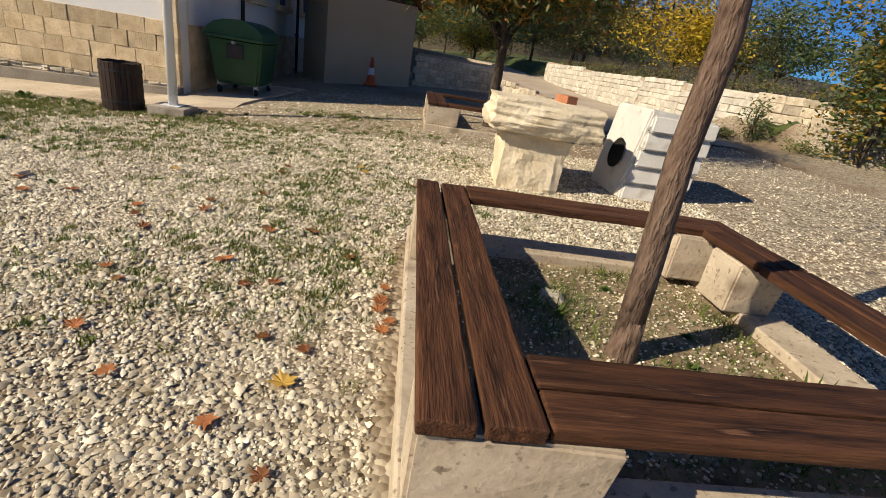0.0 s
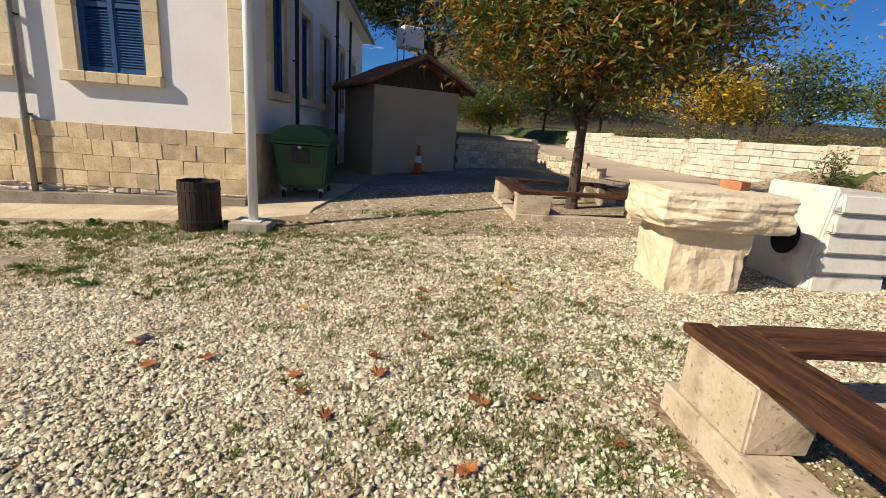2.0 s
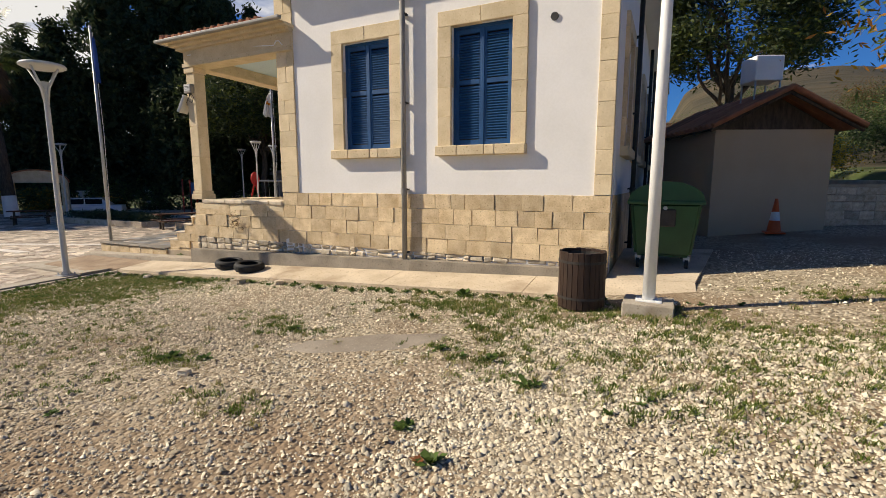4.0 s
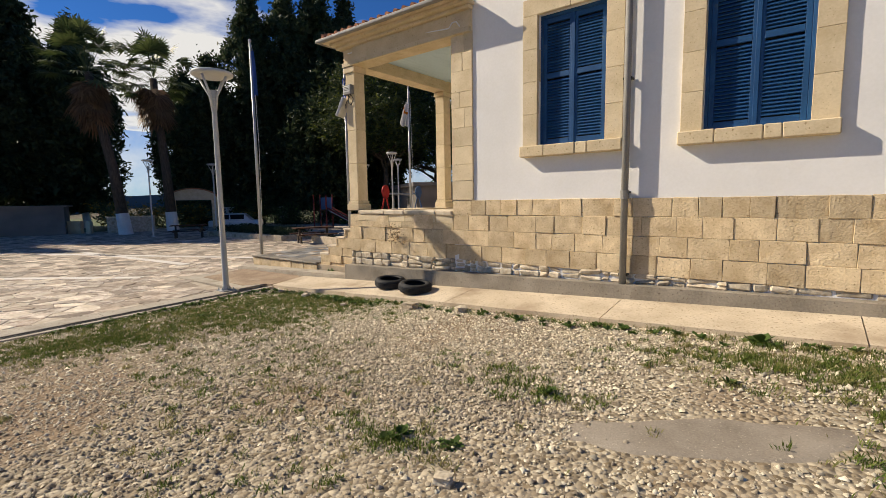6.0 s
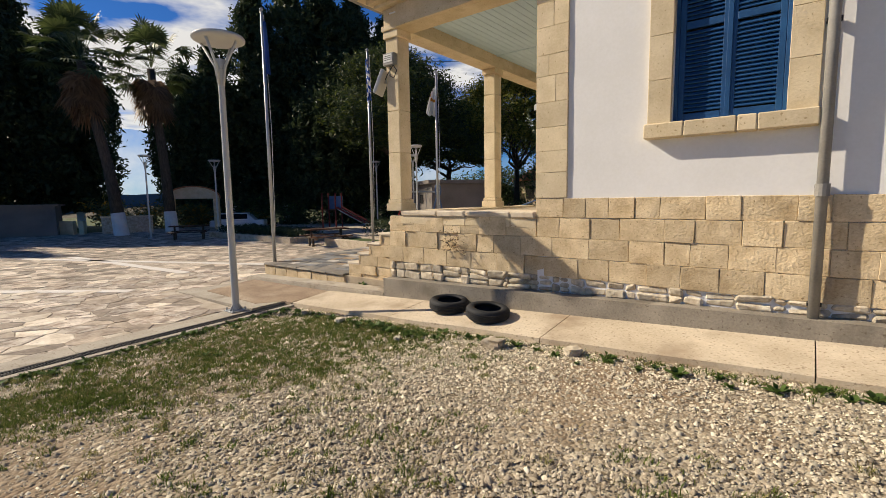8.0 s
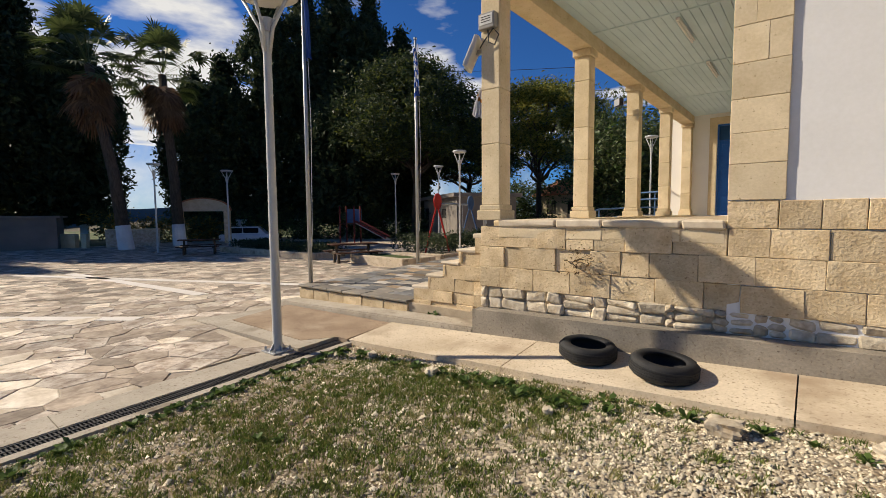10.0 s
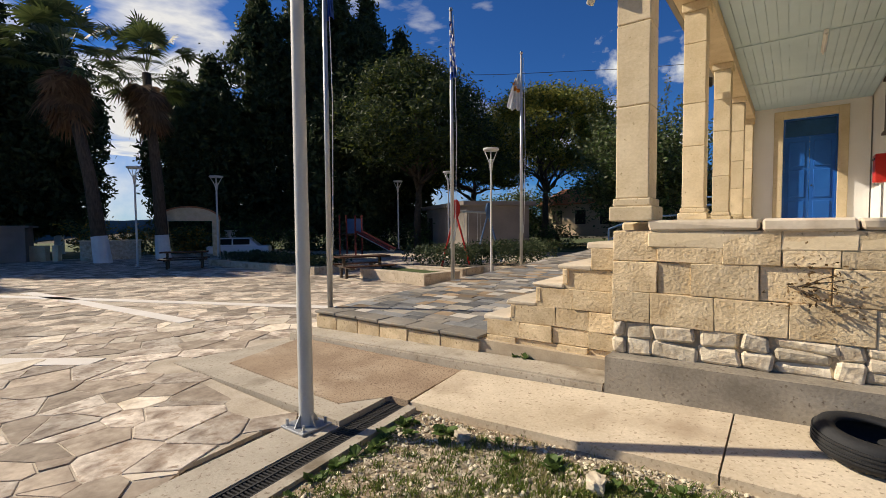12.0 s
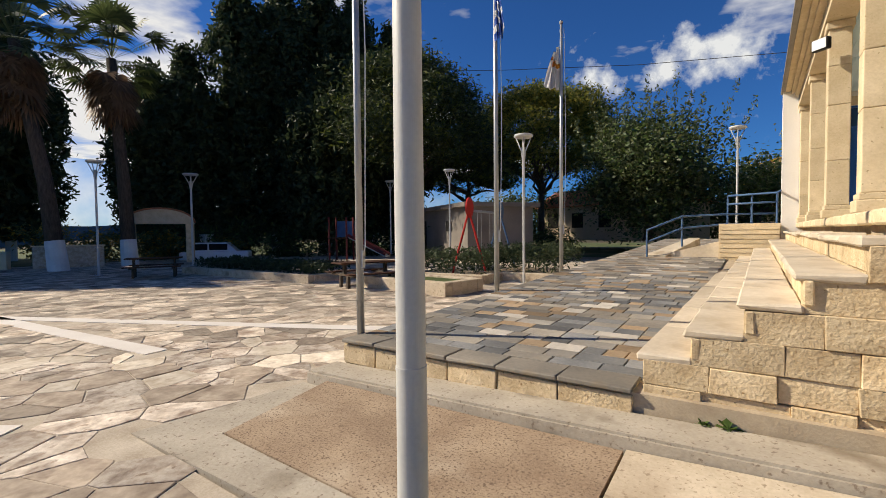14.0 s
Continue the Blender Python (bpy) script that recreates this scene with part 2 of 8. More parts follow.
M_PINE = leafy("pine_needles", (0.035, 0.06, 0.012), (0.13, 0.15, 0.03), 0.2)
M_CYP = leafy("cypress_needles", (0.025, 0.045, 0.02), (0.082, 0.10, 0.048), 0.15)
M_PALM = leafy("palm_leaves", (0.03, 0.055, 0.015), (0.12, 0.15, 0.05), 0.6)
# Pine needles with the yellow of sunlight put into their colour.
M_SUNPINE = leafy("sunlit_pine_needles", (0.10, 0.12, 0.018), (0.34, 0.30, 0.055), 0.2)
# Render toned down to hold the outbuilding's shade in its colour.
M_GREYRENDER = pbr("weathered_grey_render", (0.15, 0.13, 0.11), (0.24, 0.21, 0.18), 0.8, 0.9, 20, 0.2)
M_DEADPALM = leafy("dead_palm_leaves", (0.15, 0.085, 0.045), (0.30, 0.18, 0.10), 0.2)
M_BROWNBUSH = leafy("dry_bush_leaves", (0.10, 0.06, 0.03), (0.22, 0.14, 0.06), 0.2)


def ground_material():
    """Earth with worn gravel near the house, grassy soil on the slope."""
    m, n, l = shader("gravel_ground")
    b = n["Principled BSDF"]
    b.inputs["Roughness"].default_value = 0.95
    b.inputs["Specular IOR Level"].default_value = 0.15
    co = n.new("ShaderNodeTexCoord")
    vo = n.new("ShaderNodeTexVoronoi")
    vo.inputs["Scale"].default_value = 26
    l.new(co.outputs["Object"], vo.inputs["Vector"])
    hs = n.new("ShaderNodeSeparateColor")
    l.new(vo.outputs["Color"], hs.inputs[0])
    peb = n.new("ShaderNodeMix")
    peb.data_type = "RGBA"
    peb.inputs[6].default_value, peb.inputs[7].default_value = (0.19, 0.145, 0.09, 1), (0.52, 0.445, 0.325, 1)
    l.new(hs.outputs[0], peb.inputs[0])
    big = n.new("ShaderNodeTexNoise")
    big.inputs["Scale"].default_value, big.inputs["Detail"].default_value = 0.45, 6
    l.new(co.outputs["Object"], big.inputs["Vector"])
    rg = n.new("ShaderNodeMapRange")
    rg.inputs[1].default_value, rg.inputs[2].default_value = 0.46, 0.64
    l.new(big.outputs[0], rg.inputs[0])
    earth = n.new("ShaderNodeMix")
    earth.data_type = "RGBA"
    l.new(rg.outputs[0], earth.inputs[0])
    l.new(peb.outputs[2], earth.inputs[6])
    earth.inputs[7].default_value = (0.27, 0.195, 0.125, 1)
    l.new(earth.outputs[2], b.inputs["Base Color"])
    bp = n.new("ShaderNodeBump")
    bp.inputs["Strength"].default_value, bp.inputs["Distance"].default_value = 0.9, 0.02
    bp.invert = True
    l.new(vo.outputs["Distance"], bp.inputs["Height"])
    l.new(bp.outputs[0], b.inputs["Normal"])
    return m


M_GROUND = ground_material()
M_SOIL = pbr("dark_soil", (0.17, 0.115, 0.065), (0.40, 0.31, 0.19), 6, 0.95, 45, 1.0, depth=0.02, stain=((0.42, 0.36, 0.28), 14, 0.66))
M_MEADOW = pbr("meadow", (0.04, 0.065, 0.016), (0.105, 0.12, 0.035), 0.5, 0.95, 6, 0.5, stain=((0.24, 0.18, 0.10), 0.25, 0.55), depth=0.1)
M_HILL = pbr("wooded_hill", (0.035, 0.035, 0.02), (0.10, 0.075, 0.04), 0.02, 0.95, 0.12, 0.8, depth=4.0)
M_ROAD = pbr("dusty_road", (0.40, 0.32, 0.23), (0.52, 0.43, 0.32), 0.6, 0.95, 25, 0.3)


# ---- builders ----
def part(name, bm, material, parent=None, label="", smooth=False):
    me = bpy.data.meshes.new(name)
    bm.to_mesh(me)
    bm.free()
    me.materials.append(material)
    if smooth:
        me.polygons.foreach_set("use_smooth", [True] * len(me.polygons))
    ob = new(name, me)
    if parent:
        ob.parent = parent
    if label:
        ob["label"] = label
    return ob


def piece(name, me, parent, x, y, z, rx=0, ry=0, rz=0, s=(1, 1, 1)):
    ob = new(name, me)
    ob.parent = parent
    ob.matrix_basis = pose(x, y, z, rx, ry, rz) @ Matrix.Diagonal((*s, 1))
    return ob


def thing(name, m, label, category, group="", kind=""):
    ob = new(name)
    ob.empty_display_size = 0.1
    ob.matrix_basis = m
    return tagged(ob, label, category, group, kind)


def box(bm, x0, x1, y0, y1, z0, z1, bevel=0.0):
    r = bmesh.ops.create_cube(bm, size=1)["verts"]
    for v in r:
        v.co = Vector((x0 + (v.co.x + 0.5) * (x1 - x0), y0 + (v.co.y + 0.5) * (y1 - y0), z0 + (v.co.z + 0.5) * (z1 - z0)))
    if bevel:
        es = list({e for v in r for e in v.link_edges})
        bmesh.ops.bevel(bm, geom=es, offset=bevel, segments=2, affect="EDGES", profile=0.5)
    return bm


def boxes(*rows, bevel=0.0):
    bm = bmesh.new()
    for r in rows:
        box(bm, *r, bevel=bevel)
    return bm


def tube(bm, a, b, r0, r1=None, n=12, caps=True):
    """A tapered round bar from a to b."""
    a, b = Vector(a), Vector(b)
    r1 = r0 if r1 is None else r1
    q = (b - a).to_track_quat("Z", "Y")
    rings = []
    for p, r in ((a, r0), (b, r1)):
        rings.append([bm.verts.new(p + q @ Vector((r * math.cos(2 * math.pi * k / n), r * math.sin(2 * math.pi * k / n), 0))) for k in range(n)])
    for k in range(n):
        bm.faces.new((rings[0][k], rings[0][(k + 1) % n], rings[1][(k + 1) % n], rings[1][k]))
    if caps:
        bm.faces.new(rings[0][::-1])
        bm.faces.new(rings[1])
    return bm


def path_tube(bm, pts, radii, n=10):
    """One bent bar through several points."""
    rings, last, q = [], None, None
    for i, p in enumerate(pts):
        p = Vector(p)
        d = (Vector(pts[min(i + 1, len(pts) - 1)]) - Vector(pts[max(i - 1, 0)])).normalized()
        q = d.to_track_quat("Z", "Y") if last is None else last.rotation_difference(d) @ q
        last = d
        r = radii[i] if isinstance(radii, (list, tuple)) else radii
        rings.append([bm.verts.new(p + q @ Vector((r * math.cos(2 * math.pi * k / n), r * math.sin(2 * math.pi * k / n), 0))) for k in range(n)])
    for a, b in zip(rings, rings[1:]):
        for k in range(n):
            bm.faces.new((a[k], a[(k + 1) % n], b[(k + 1) % n], b[k]))
    bm.faces.new(rings[0][::-1])
    bm.faces.new(rings[-1])
    return bm


def lathe(bm, profile, n=24, centre=(0, 0)):
    """A turned shape from (radius, height) pairs."""
    rings = [[bm.verts.new((centre[0] + r * math.cos(2 * math.pi * k / n), centre[1] + r * math.sin(2 * math.pi * k / n), z)) for k in range(n)] for r, z in profile]
    for a, b in zip(rings, rings[1:]):
        for k in range(n):
            bm.faces.new((a[k], a[(k + 1) % n], b[(k + 1) % n], b[k]))
    return bm


def prism(bm, pts, z0, z1):
    """A flat outline, drawn up from z0 to z1 (numbers, or functions of x and y)."""
    lo, hi = (z0 if callable(z0) else (lambda x, y: z0)), (z1 if callable(z1) else (lambda x, y: z1))
    a = [bm.verts.new((x, y, lo(x, y))) for x, y in pts]
    b = [bm.verts.new((x, y, hi(x, y))) for x, y in pts]
    n = len(pts)
    bm.faces.new(a[::-1])
    bm.faces.new(b)
    for k in range(n):
        bm.faces.new((a[k], a[(k + 1) % n], b[(k + 1) % n], b[k]))
    return bm


BLOCKS = {}


def block_mesh(w, d, h, material, chamfer=0.012, rough=0.0, seed=0):
    """A stone with chamfered edges centred on its own middle, shared between stones of one size."""
    key = (round(w, 2), round(d, 2), round(h, 2), material.name, seed % 5, chamfer, rough)
    if key not in BLOCKS:
        rnd = random.Random(hash((key[0], key[1], key[2], seed % 5)))
        vs, fs = [], []
        c = min(chamfer, 0.3 * min(w, d, h))
        for i, (sx, sy, sz) in enumerate((a, b, e) for a in (-1, 1) for b in (-1, 1) for e in (-1, 1)):
            j = [rnd.uniform(-rough, rough) for _ in range(3)]
            base = Vector((sx * w / 2 + j[0], sy * d / 2 + j[1], sz * h / 2 + j[2]))
            vs += [base - Vector((0, sy * c, sz * c)), base - Vector((sx * c, 0, sz * c)), base - Vector((sx * c, sy * c, 0))]
        ix = lambda a, b, e, k: 3 * ((a > 0) * 4 + (b > 0) * 2 + (e > 0)) + k
        me = bpy.data.meshes.new("stone")
        bm = bmesh.new()
        for v in vs:
            bm.verts.new(v)
        bmesh.ops.convex_hull(bm, input=bm.verts)
        bm.normal_update()
        bm.to_mesh(me)
        bm.free()
        me.materials.append(material)
        BLOCKS[key] = me
    return BLOCKS[key]


def quick(name, verts, faces, material, parent=None, smooth=False):
    """A large mesh from arrays of corners and of equal-sized faces."""
    verts, faces = np.asarray(verts, dtype=np.float32).reshape(-1, 3), np.asarray(faces, dtype=np.int32)
    me = bpy.data.meshes.new(name)
    k = faces.shape[1]
    me.vertices.add(len(verts))
    me.vertices.foreach_set("co", verts.ravel())
    me.loops.add(faces.size)
    me.loops.foreach_set("vertex_index", faces.ravel())
    me.polygons.add(len(faces))
    me.polygons.foreach_set("loop_start", np.arange(0, faces.size, k, dtype=np.int32))
    me.polygons.foreach_set("loop_total", np.full(len(faces), k, dtype=np.int32))
    me.update(calc_edges=True)
    me.validate()
    if smooth:
        me.polygons.foreach_set("use_smooth", [True] * len(me.polygons))
    me.materials.append(material)
    ob = new(name, me)
    if parent:
        ob.parent = parent
    return ob


# ---- the lie of the land ----
def lerp_table(x, rows):
    if x <= rows[0][0]:
        return rows[0][1]
    for (a, za), (b, zb) in zip(rows, rows[1:]):
        if x <= b:
            return za + (zb - za) * (x - a) / (b - a)
    return rows[-1][1]


def step(a, b, x):
    t = min(1, max(0, (x - a) / (b - a)))
    return t * t * (3 - 2 * t)


EAST = [(-60, -0.62), (-16, -0.62), (-15.3, -0.60), (-4, -0.06), (0, 0.2), (4, 0.38), (8, 0.5), (14, 0.65), (40, 1.2)]


def ground_z(x, y):
    z = lerp_table(x, EAST)
    z += step(-8, -2, x) * 0.02 * max(-4, min(14, y - 4))
    z += step(-6, 3, x) * 0.03 * max(0, y - 18) * step(16, 30, y)
    z += step(-60, 20, x) * 0.20 * max(0, y - 62) * step(60, 90, y) * (1 - 0.72 * step(0.22, 0.6, x / max(y, 1)))
    if x > 8.2:
        z += 0.75 * step(8.2, 9.4, x - max(0, 13 - y) * 0.9) * step(8, 11, y)
    return z


def edge_x(y):
    """The line along which the yard meets the square."""
    return -15.3 - 0.12 * (y - 8.4)


# ---- ground ----
def build_ground():
    xs = sorted(set([-900, -500, -300, -200, -140, -100, -80] + [-60 + 2 * k for k in range(20)] + [round(-20 + 0.5 * k, 2) for k in range(80)] + [20 + 3 * k for k in range(20)] + [90, 120, 170, 250, 400, 600, 900]))
    ys = sorted(set([-900, -500, -300, -150, -80, -50, -30, -20] + [round(-14 + 0.5 * k, 2) for k in range(90)] + [31 + 3 * k for k in range(20)] + [100, 130, 160, 200, 250, 300, 330]))
    rnd = random.Random(3)
    verts = []
    for y in ys:
        for x in xs:
            z = ground_z(x, y)
            far = math.hypot(x + 6, y - 5)
            z -= 0.02
            z -= 60 * step(80, 400, -x) * step(0, 300, 200 - y) * 0.5
            if -25 < x < 15 and y < 20:
                z += 0.012 * noise.noise(Vector((x * 0.8, y * 0.8, 0)))
            verts.append((x, y, z))
    nx = len(xs)
    faces = [(j * nx + i, j * nx + i + 1, (j + 1) * nx + i + 1, (j + 1) * nx + i) for j in range(len(ys) - 1) for i in range(nx - 1)]
    g = quick("ground", verts, faces, M_GROUND, smooth=True)
    g.data.materials.append(M_MEADOW)
    g.data.materials.append(M_HILL)
    for p in g.data.polygons:
        c = p.center
        if c.y > 66:
            p.material_index = 2
        elif (c.y > 16 and c.x > 8.3) or (c.x > 9.3 and c.y > 12.2) or c.y > 33 or math.hypot(c.x, c.y) > 60 or c.x < -46 or (c.x > -1 and c.y > 24 and c.x < 3):
            p.material_index = 1
    tagged(g, "pale limestone gravel yard sloping down towards a square", "ground", kind="structure")
    return g


build_ground()


# ---- house ----
WALL_Y, X_EAST, X_WEST, X_PORCH = 9.5, -4.35, -11.0, -13.87
COURSES = [(1.03, 1.295), (0.76, 1.03), (0.49, 0.76), (0.22, 0.49)]


def ledge_top(x):
    return -0.075 + 0.026 * (x + 13.85)


def wall_with_holes(bm, x0, x1, z0, z1, y0, y1, holes):
    """A wall along x with openings (x0, x1, z0, z1) cut through."""
    xs = sorted({x0, x1, *[h[0] for h in holes], *[h[1] for h in holes]})
    zs = sorted({z0, z1, *[h[2] for h in holes], *[h[3] for h in holes]})
    for a, b in zip(xs, xs[1:]):
        for c, d in zip(zs, zs[1:]):
            if not any(h[0] <= a and b <= h[1] and h[2] <= c and d <= h[3] for h in holes):
                box(bm, a, b, y0, y1, c, d)
    bmesh.ops.remove_doubles(bm, verts=bm.verts, dist=0.0005)
    return bm


WINDOWS = [(-9.31, -8.25), (-7.02, -5.94)]
W_BOT, W_TOP, EAVE = 2.13, 4.1, 5.6
EAST_WINDOWS = [(11.0, 12.0), (13.3, 14.3), (16.0, 17.0), (19.0, 20.0), (22.0, 23.0)]

wall_south = part("wall_south", wall_with_holes(bmesh.new(), X_WEST + 0.02, X_EAST - 0.02, -0.3, EAVE, WALL_Y + 0.012, WALL_Y + 0.45, [(a, b, W_BOT, W_TOP) for a, b in WINDOWS]), M_RENDER)
tagged(wall_south, "white rendered house wall above a sandstone plinth", "wall", kind="structure")
bm = wall_with_holes(bmesh.new(), 10.0, 26.0, -0.3, EAVE, 0, 0.45, [(a, b, W_BOT, W_TOP) for a, b in EAST_WINDOWS])
bm.transform(Matrix(((0, -1, 0, X_EAST - 0.02), (1, 0, 0, 0), (0, 0, 1, 0), (0, 0, 0, 1))))
wall_east = tagged(part("wall_east", bm, M_RENDER), "white rendered side wall of the house in shade", "wall", kind="structure")
wall_north = tagged(part("wall_north", boxes((X_WEST, X_EAST - 0.5, 25.5, 26, -0.3, EAVE)), M_RENDER), "white rendered rear house wall", "wall", kind="structure")


def ashlar(parent, x0, x1, z0, z1, y, seed, lengths=(0.25, 0.52), material=None, proud=0.02, rot=0, rough=0.006):
    """One course of squared stones along x, faces at y."""
    rnd = random.Random(seed)
    x = x0
    while x < x1 - 0.05:
        w = rnd.uniform(*lengths)
        if x1 - x - w < 0.3:
            w = x1 - x
        me = block_mesh(round(w - 0.004, 2), 0.12, round(z1 - z0 - 0.004, 3), material or M_STONE, 0.005, rough, rnd.randrange(5))
        worn = rnd.choice((0, 0, 0.01, 0.028)) if x < -11.0 else rnd.choice((0, 0, 0, 0.008))
        piece("stone_block", me, parent, x + w / 2, y + 0.06 - proud + worn + rnd.uniform(-0.004, 0.006), (z0 + z1) / 2)
        x += w


def rubble(parent, x0, x1, low, z1, y, seed, size=(0.1, 0.36)):
    """A band of broken white stones over the footing."""
    rnd = random.Random(seed)
    x = x0
    while x < x1:
        w = rnd.uniform(*size)
        room = z1 - low(x)
        rows = 1 if room < 0.12 else (2 if room < 0.22 else rnd.choice((2, 3)))
        for k in range(rows):
            h = room / rows
            ww = min(w, x1 - x) if k == 0 else min(w * rnd.uniform(0.85, 1.1), x1 - x)
            me = block_mesh(round(ww - 0.008, 2), 0.14, round(h - 0.006, 2), M_RUBBLE, 0.02, 0.014, rnd.randrange(5))
            piece("rubble_stone", me, parent, x + ww / 2, y + 0.055 + rnd.uniform(-0.02, 0.02), low(x) + (k + 0.5) * h, rnd.uniform(-4, 4), rnd.uniform(-5, 5), rnd.uniform(-5, 5))
        x += w


plinth = part("plinth", boxes((X_PORCH + 0.03, X_EAST - 0.03, WALL_Y + 0.03, WALL_Y + 0.4, -0.6, 1.03)), M_MORTAR)
tagged(plinth, "worn sandstone block plinth with rubble along its foot", "plinth", kind="structure")
plinth2 = part("plinth_back", boxes((X_WEST, X_EAST - 0.03, WALL_Y + 0.012, WALL_Y + 0.4, 1.03, 1.28)), M_MORTAR, plinth)
for i, (a, b) in enumerate(COURSES):
    left = X_WEST if i == 0 else X_PORCH
    ashlar(plinth, left, X_EAST, a, b, WALL_Y, 10 + i, rough=0.005)
rubble(plinth, X_PORCH, X_EAST, ledge_top, 0.23, WALL_Y, 32)

bm = bmesh.new()
prism(bm, [(X_PORCH, 9.3), (X_EAST, 9.3), (X_EAST, 9.6), (X_PORCH, 9.6)], -0.9, lambda x, y: ledge_top(x))
bmesh.ops.subdivide_edges(bm, edges=bm.edges, cuts=1)
footing = tagged(part("footing", bm, M_FOOT), "grey concrete footing ledge along the house wall", "footing", kind="structure")


def quoin(parent, x0, x1, z0, z1, y, proud, seed, h=(0.27, 0.38), depth=0.1):
    rnd = random.Random(seed)
    z = z0
    while z < z1 - 0.05:
        d = rnd.uniform(*h)
        if z1 - z - d < 0.25:
            d = z1 - z
        cut = rnd.choice((0.0, 0.4, 0.55, 0.62)) if x1 - x0 > 0.3 else 0.0
        runs = [(x0, x0 + cut * (x1 - x0)), (x0 + cut * (x1 - x0), x1)] if cut else [(x0, x1)]
        for a, b in runs:
            me = block_mesh(round(b - a - 0.003, 2), depth, round(d - 0.003, 3), M_DRESSED, 0.004, 0.0015, rnd.randrange(5))
            piece("quoin_stone", me, parent, (a + b) / 2, y - proud + depth / 2 + rnd.uniform(-0.002, 0.002), z + d / 2)
        z += d


quoin(wall_south, -4.6, X_EAST, 1.3, EAVE, WALL_Y, 0.02, 41)
quoin(wall_south, X_WEST, -10.55, 1.3, EAVE, WALL_Y, 0.018, 42)


def window(x0, x1, m, name, label, side=True):
    """A shuttered window in its stone surround; the wall's face is y = 0, the sill line z = 0."""
    w, h = x1 - x0, W_TOP - W_BOT
    root = thing(name, m, label, "window", "shuttered windows", "structure")
    rnd = random.Random(int(x0 * 100))
    cx = 0
    for s in (-1, 1):
        z = 0
        for k in range(4):
            d = h / 4
            piece("frame_stone", block_mesh(0.25, 0.5, d - 0.003, M_DRESSED, 0.004, 0.001, k), root, s * (w / 2 + 0.125), 0.25 - 0.045, z + d / 2)
            z += d
    for k in range(2):
        piece("frame_stone", block_mesh((w + 0.5) / 2 - 0.004, 0.5, 0.25, M_DRESSED, 0.008, 0.001, k), root, (k - 0.5) * (w + 0.5) / 2, 0.25 - 0.045, h + 0.125)
    xa = -(w / 2 + 0.27)
    for k, part_w in enumerate((0.42, 0.5, 0.18, w + 0.54 - 1.10)):
        piece("sill_stone", block_mesh(part_w - 0.005, 0.55, 0.17, M_DRESSED, 0.012, 0.002, k), root, xa + part_w / 2, 0.275 - 0.13, -0.085)
        xa += part_w
    part("back_panel", boxes((-w / 2 + 0.01, w / 2 - 0.01, 0.20, 0.23, 0.01, h - 0.01)), M_DARKM, root)
    fr = part("shutter_frame", boxes((-w / 2, -w / 2 + 0.04, 0.075, 0.145, 0, h), (w / 2 - 0.04, w / 2, 0.075, 0.145, 0, h), (-w / 2 + 0.04, w / 2 - 0.04, 0.075, 0.145, h - 0.05, h), bevel=0.004), M_BLUE, root)
    for s in (-1, 1):
        a, b = (-w / 2 + 0.042, -0.003) if s < 0 else (0.003, w / 2 - 0.042)
        leaf = part("shutter", boxes((a, a + 0.06, 0.085, 0.125, 0.012, h - 0.052), (b - 0.06, b, 0.085, 0.125, 0.012, h - 0.052),
                                     (a + 0.06, b - 0.06, 0.085, 0.125, 0.012, 0.10), (a + 0.06, b - 0.06, 0.085, 0.125, 1.02, 1.10), (a + 0.06, b - 0.06, 0.085, 0.125, h - 0.13, h - 0.052), bevel=0.004), M_BLUE, root, "blue louvred shutter with flaking paint")
        slat = bmesh.new()
        box(slat, a + 0.06, b - 0.06, -0.006, 0.006, -0.024, 0.024)
        me = bpy.data.meshes.new("slat")
        slat.to_mesh(me)
        slat.free()
        me.materials.append(M_BLUE)
        for lo, hi in ((0.12, 1.0), (1.12, h - 0.15)):
            n = int((hi - lo) / 0.042)
            for k in range(n):
                piece("slat", me, leaf, 0, 0.105, lo + 0.02 + k * (hi - lo) / n, -42, 0, 0)
    part("centre_bead", boxes((-0.025, 0.025, 0.07, 0.087, 0.012, h - 0.052), bevel=0.004), M_BLUE, root)
    return root


for i, (a, b) in enumerate(WINDOWS):
    window(a, b, pose((a + b) / 2, WALL_Y, W_BOT), "window_%d" % (i + 1), "closed blue louvred shutters in a sandstone surround")
for i, (a, b) in enumerate(EAST_WINDOWS):
    window(a, b, pose(X_EAST, (a + b) / 2, W_BOT, 0, 0, 90), "window_%d" % (i + 3), "closed blue shutters on the shaded side wall")

# east plinth and pipes
pl = part("plinth_east", boxes((X_EAST - 0.42, X_EAST - 0.01, 9.95, 26, -0.4, 1.29)), M_STONE)
tagged(pl, "stone plinth of the shaded side wall", "plinth", kind="structure")


def downpipe(m, z0, z1, label, dark):
    root = thing("downpipe", m, label, "downpipe", "downpipes")
    part("pipe", tube(bmesh.new(), (0, 0, z0), (0, 0, z1), 0.048, n=12), dark, root, smooth=True)
    for z in (z0 + 0.12, 1.36, 2.9, 4.4):
        part("bracket", boxes((-0.06, 0.06, -0.01, 0.10, z, z + 0.03), bevel=0.004), M_DARKM, root)
    part("socket", tube(bmesh.new(), (0, 0, 1.28), (0, 0, 1.4), 0.06, n=12), dark, root)
    return root


downpipe(pose(-7.93, WALL_Y - 0.10, 0), ledge_top(-7.93), EAVE - 0.1, "weathered grey downpipe on the white wall", M_PIPE)
for y in (12.6, 18.0, 21.0):
    downpipe(pose(X_EAST + 0.10, y, 0, 0, 0, 90), 0.1, EAVE - 0.1, "dark downpipe on the shaded side wall", M_DARKM)

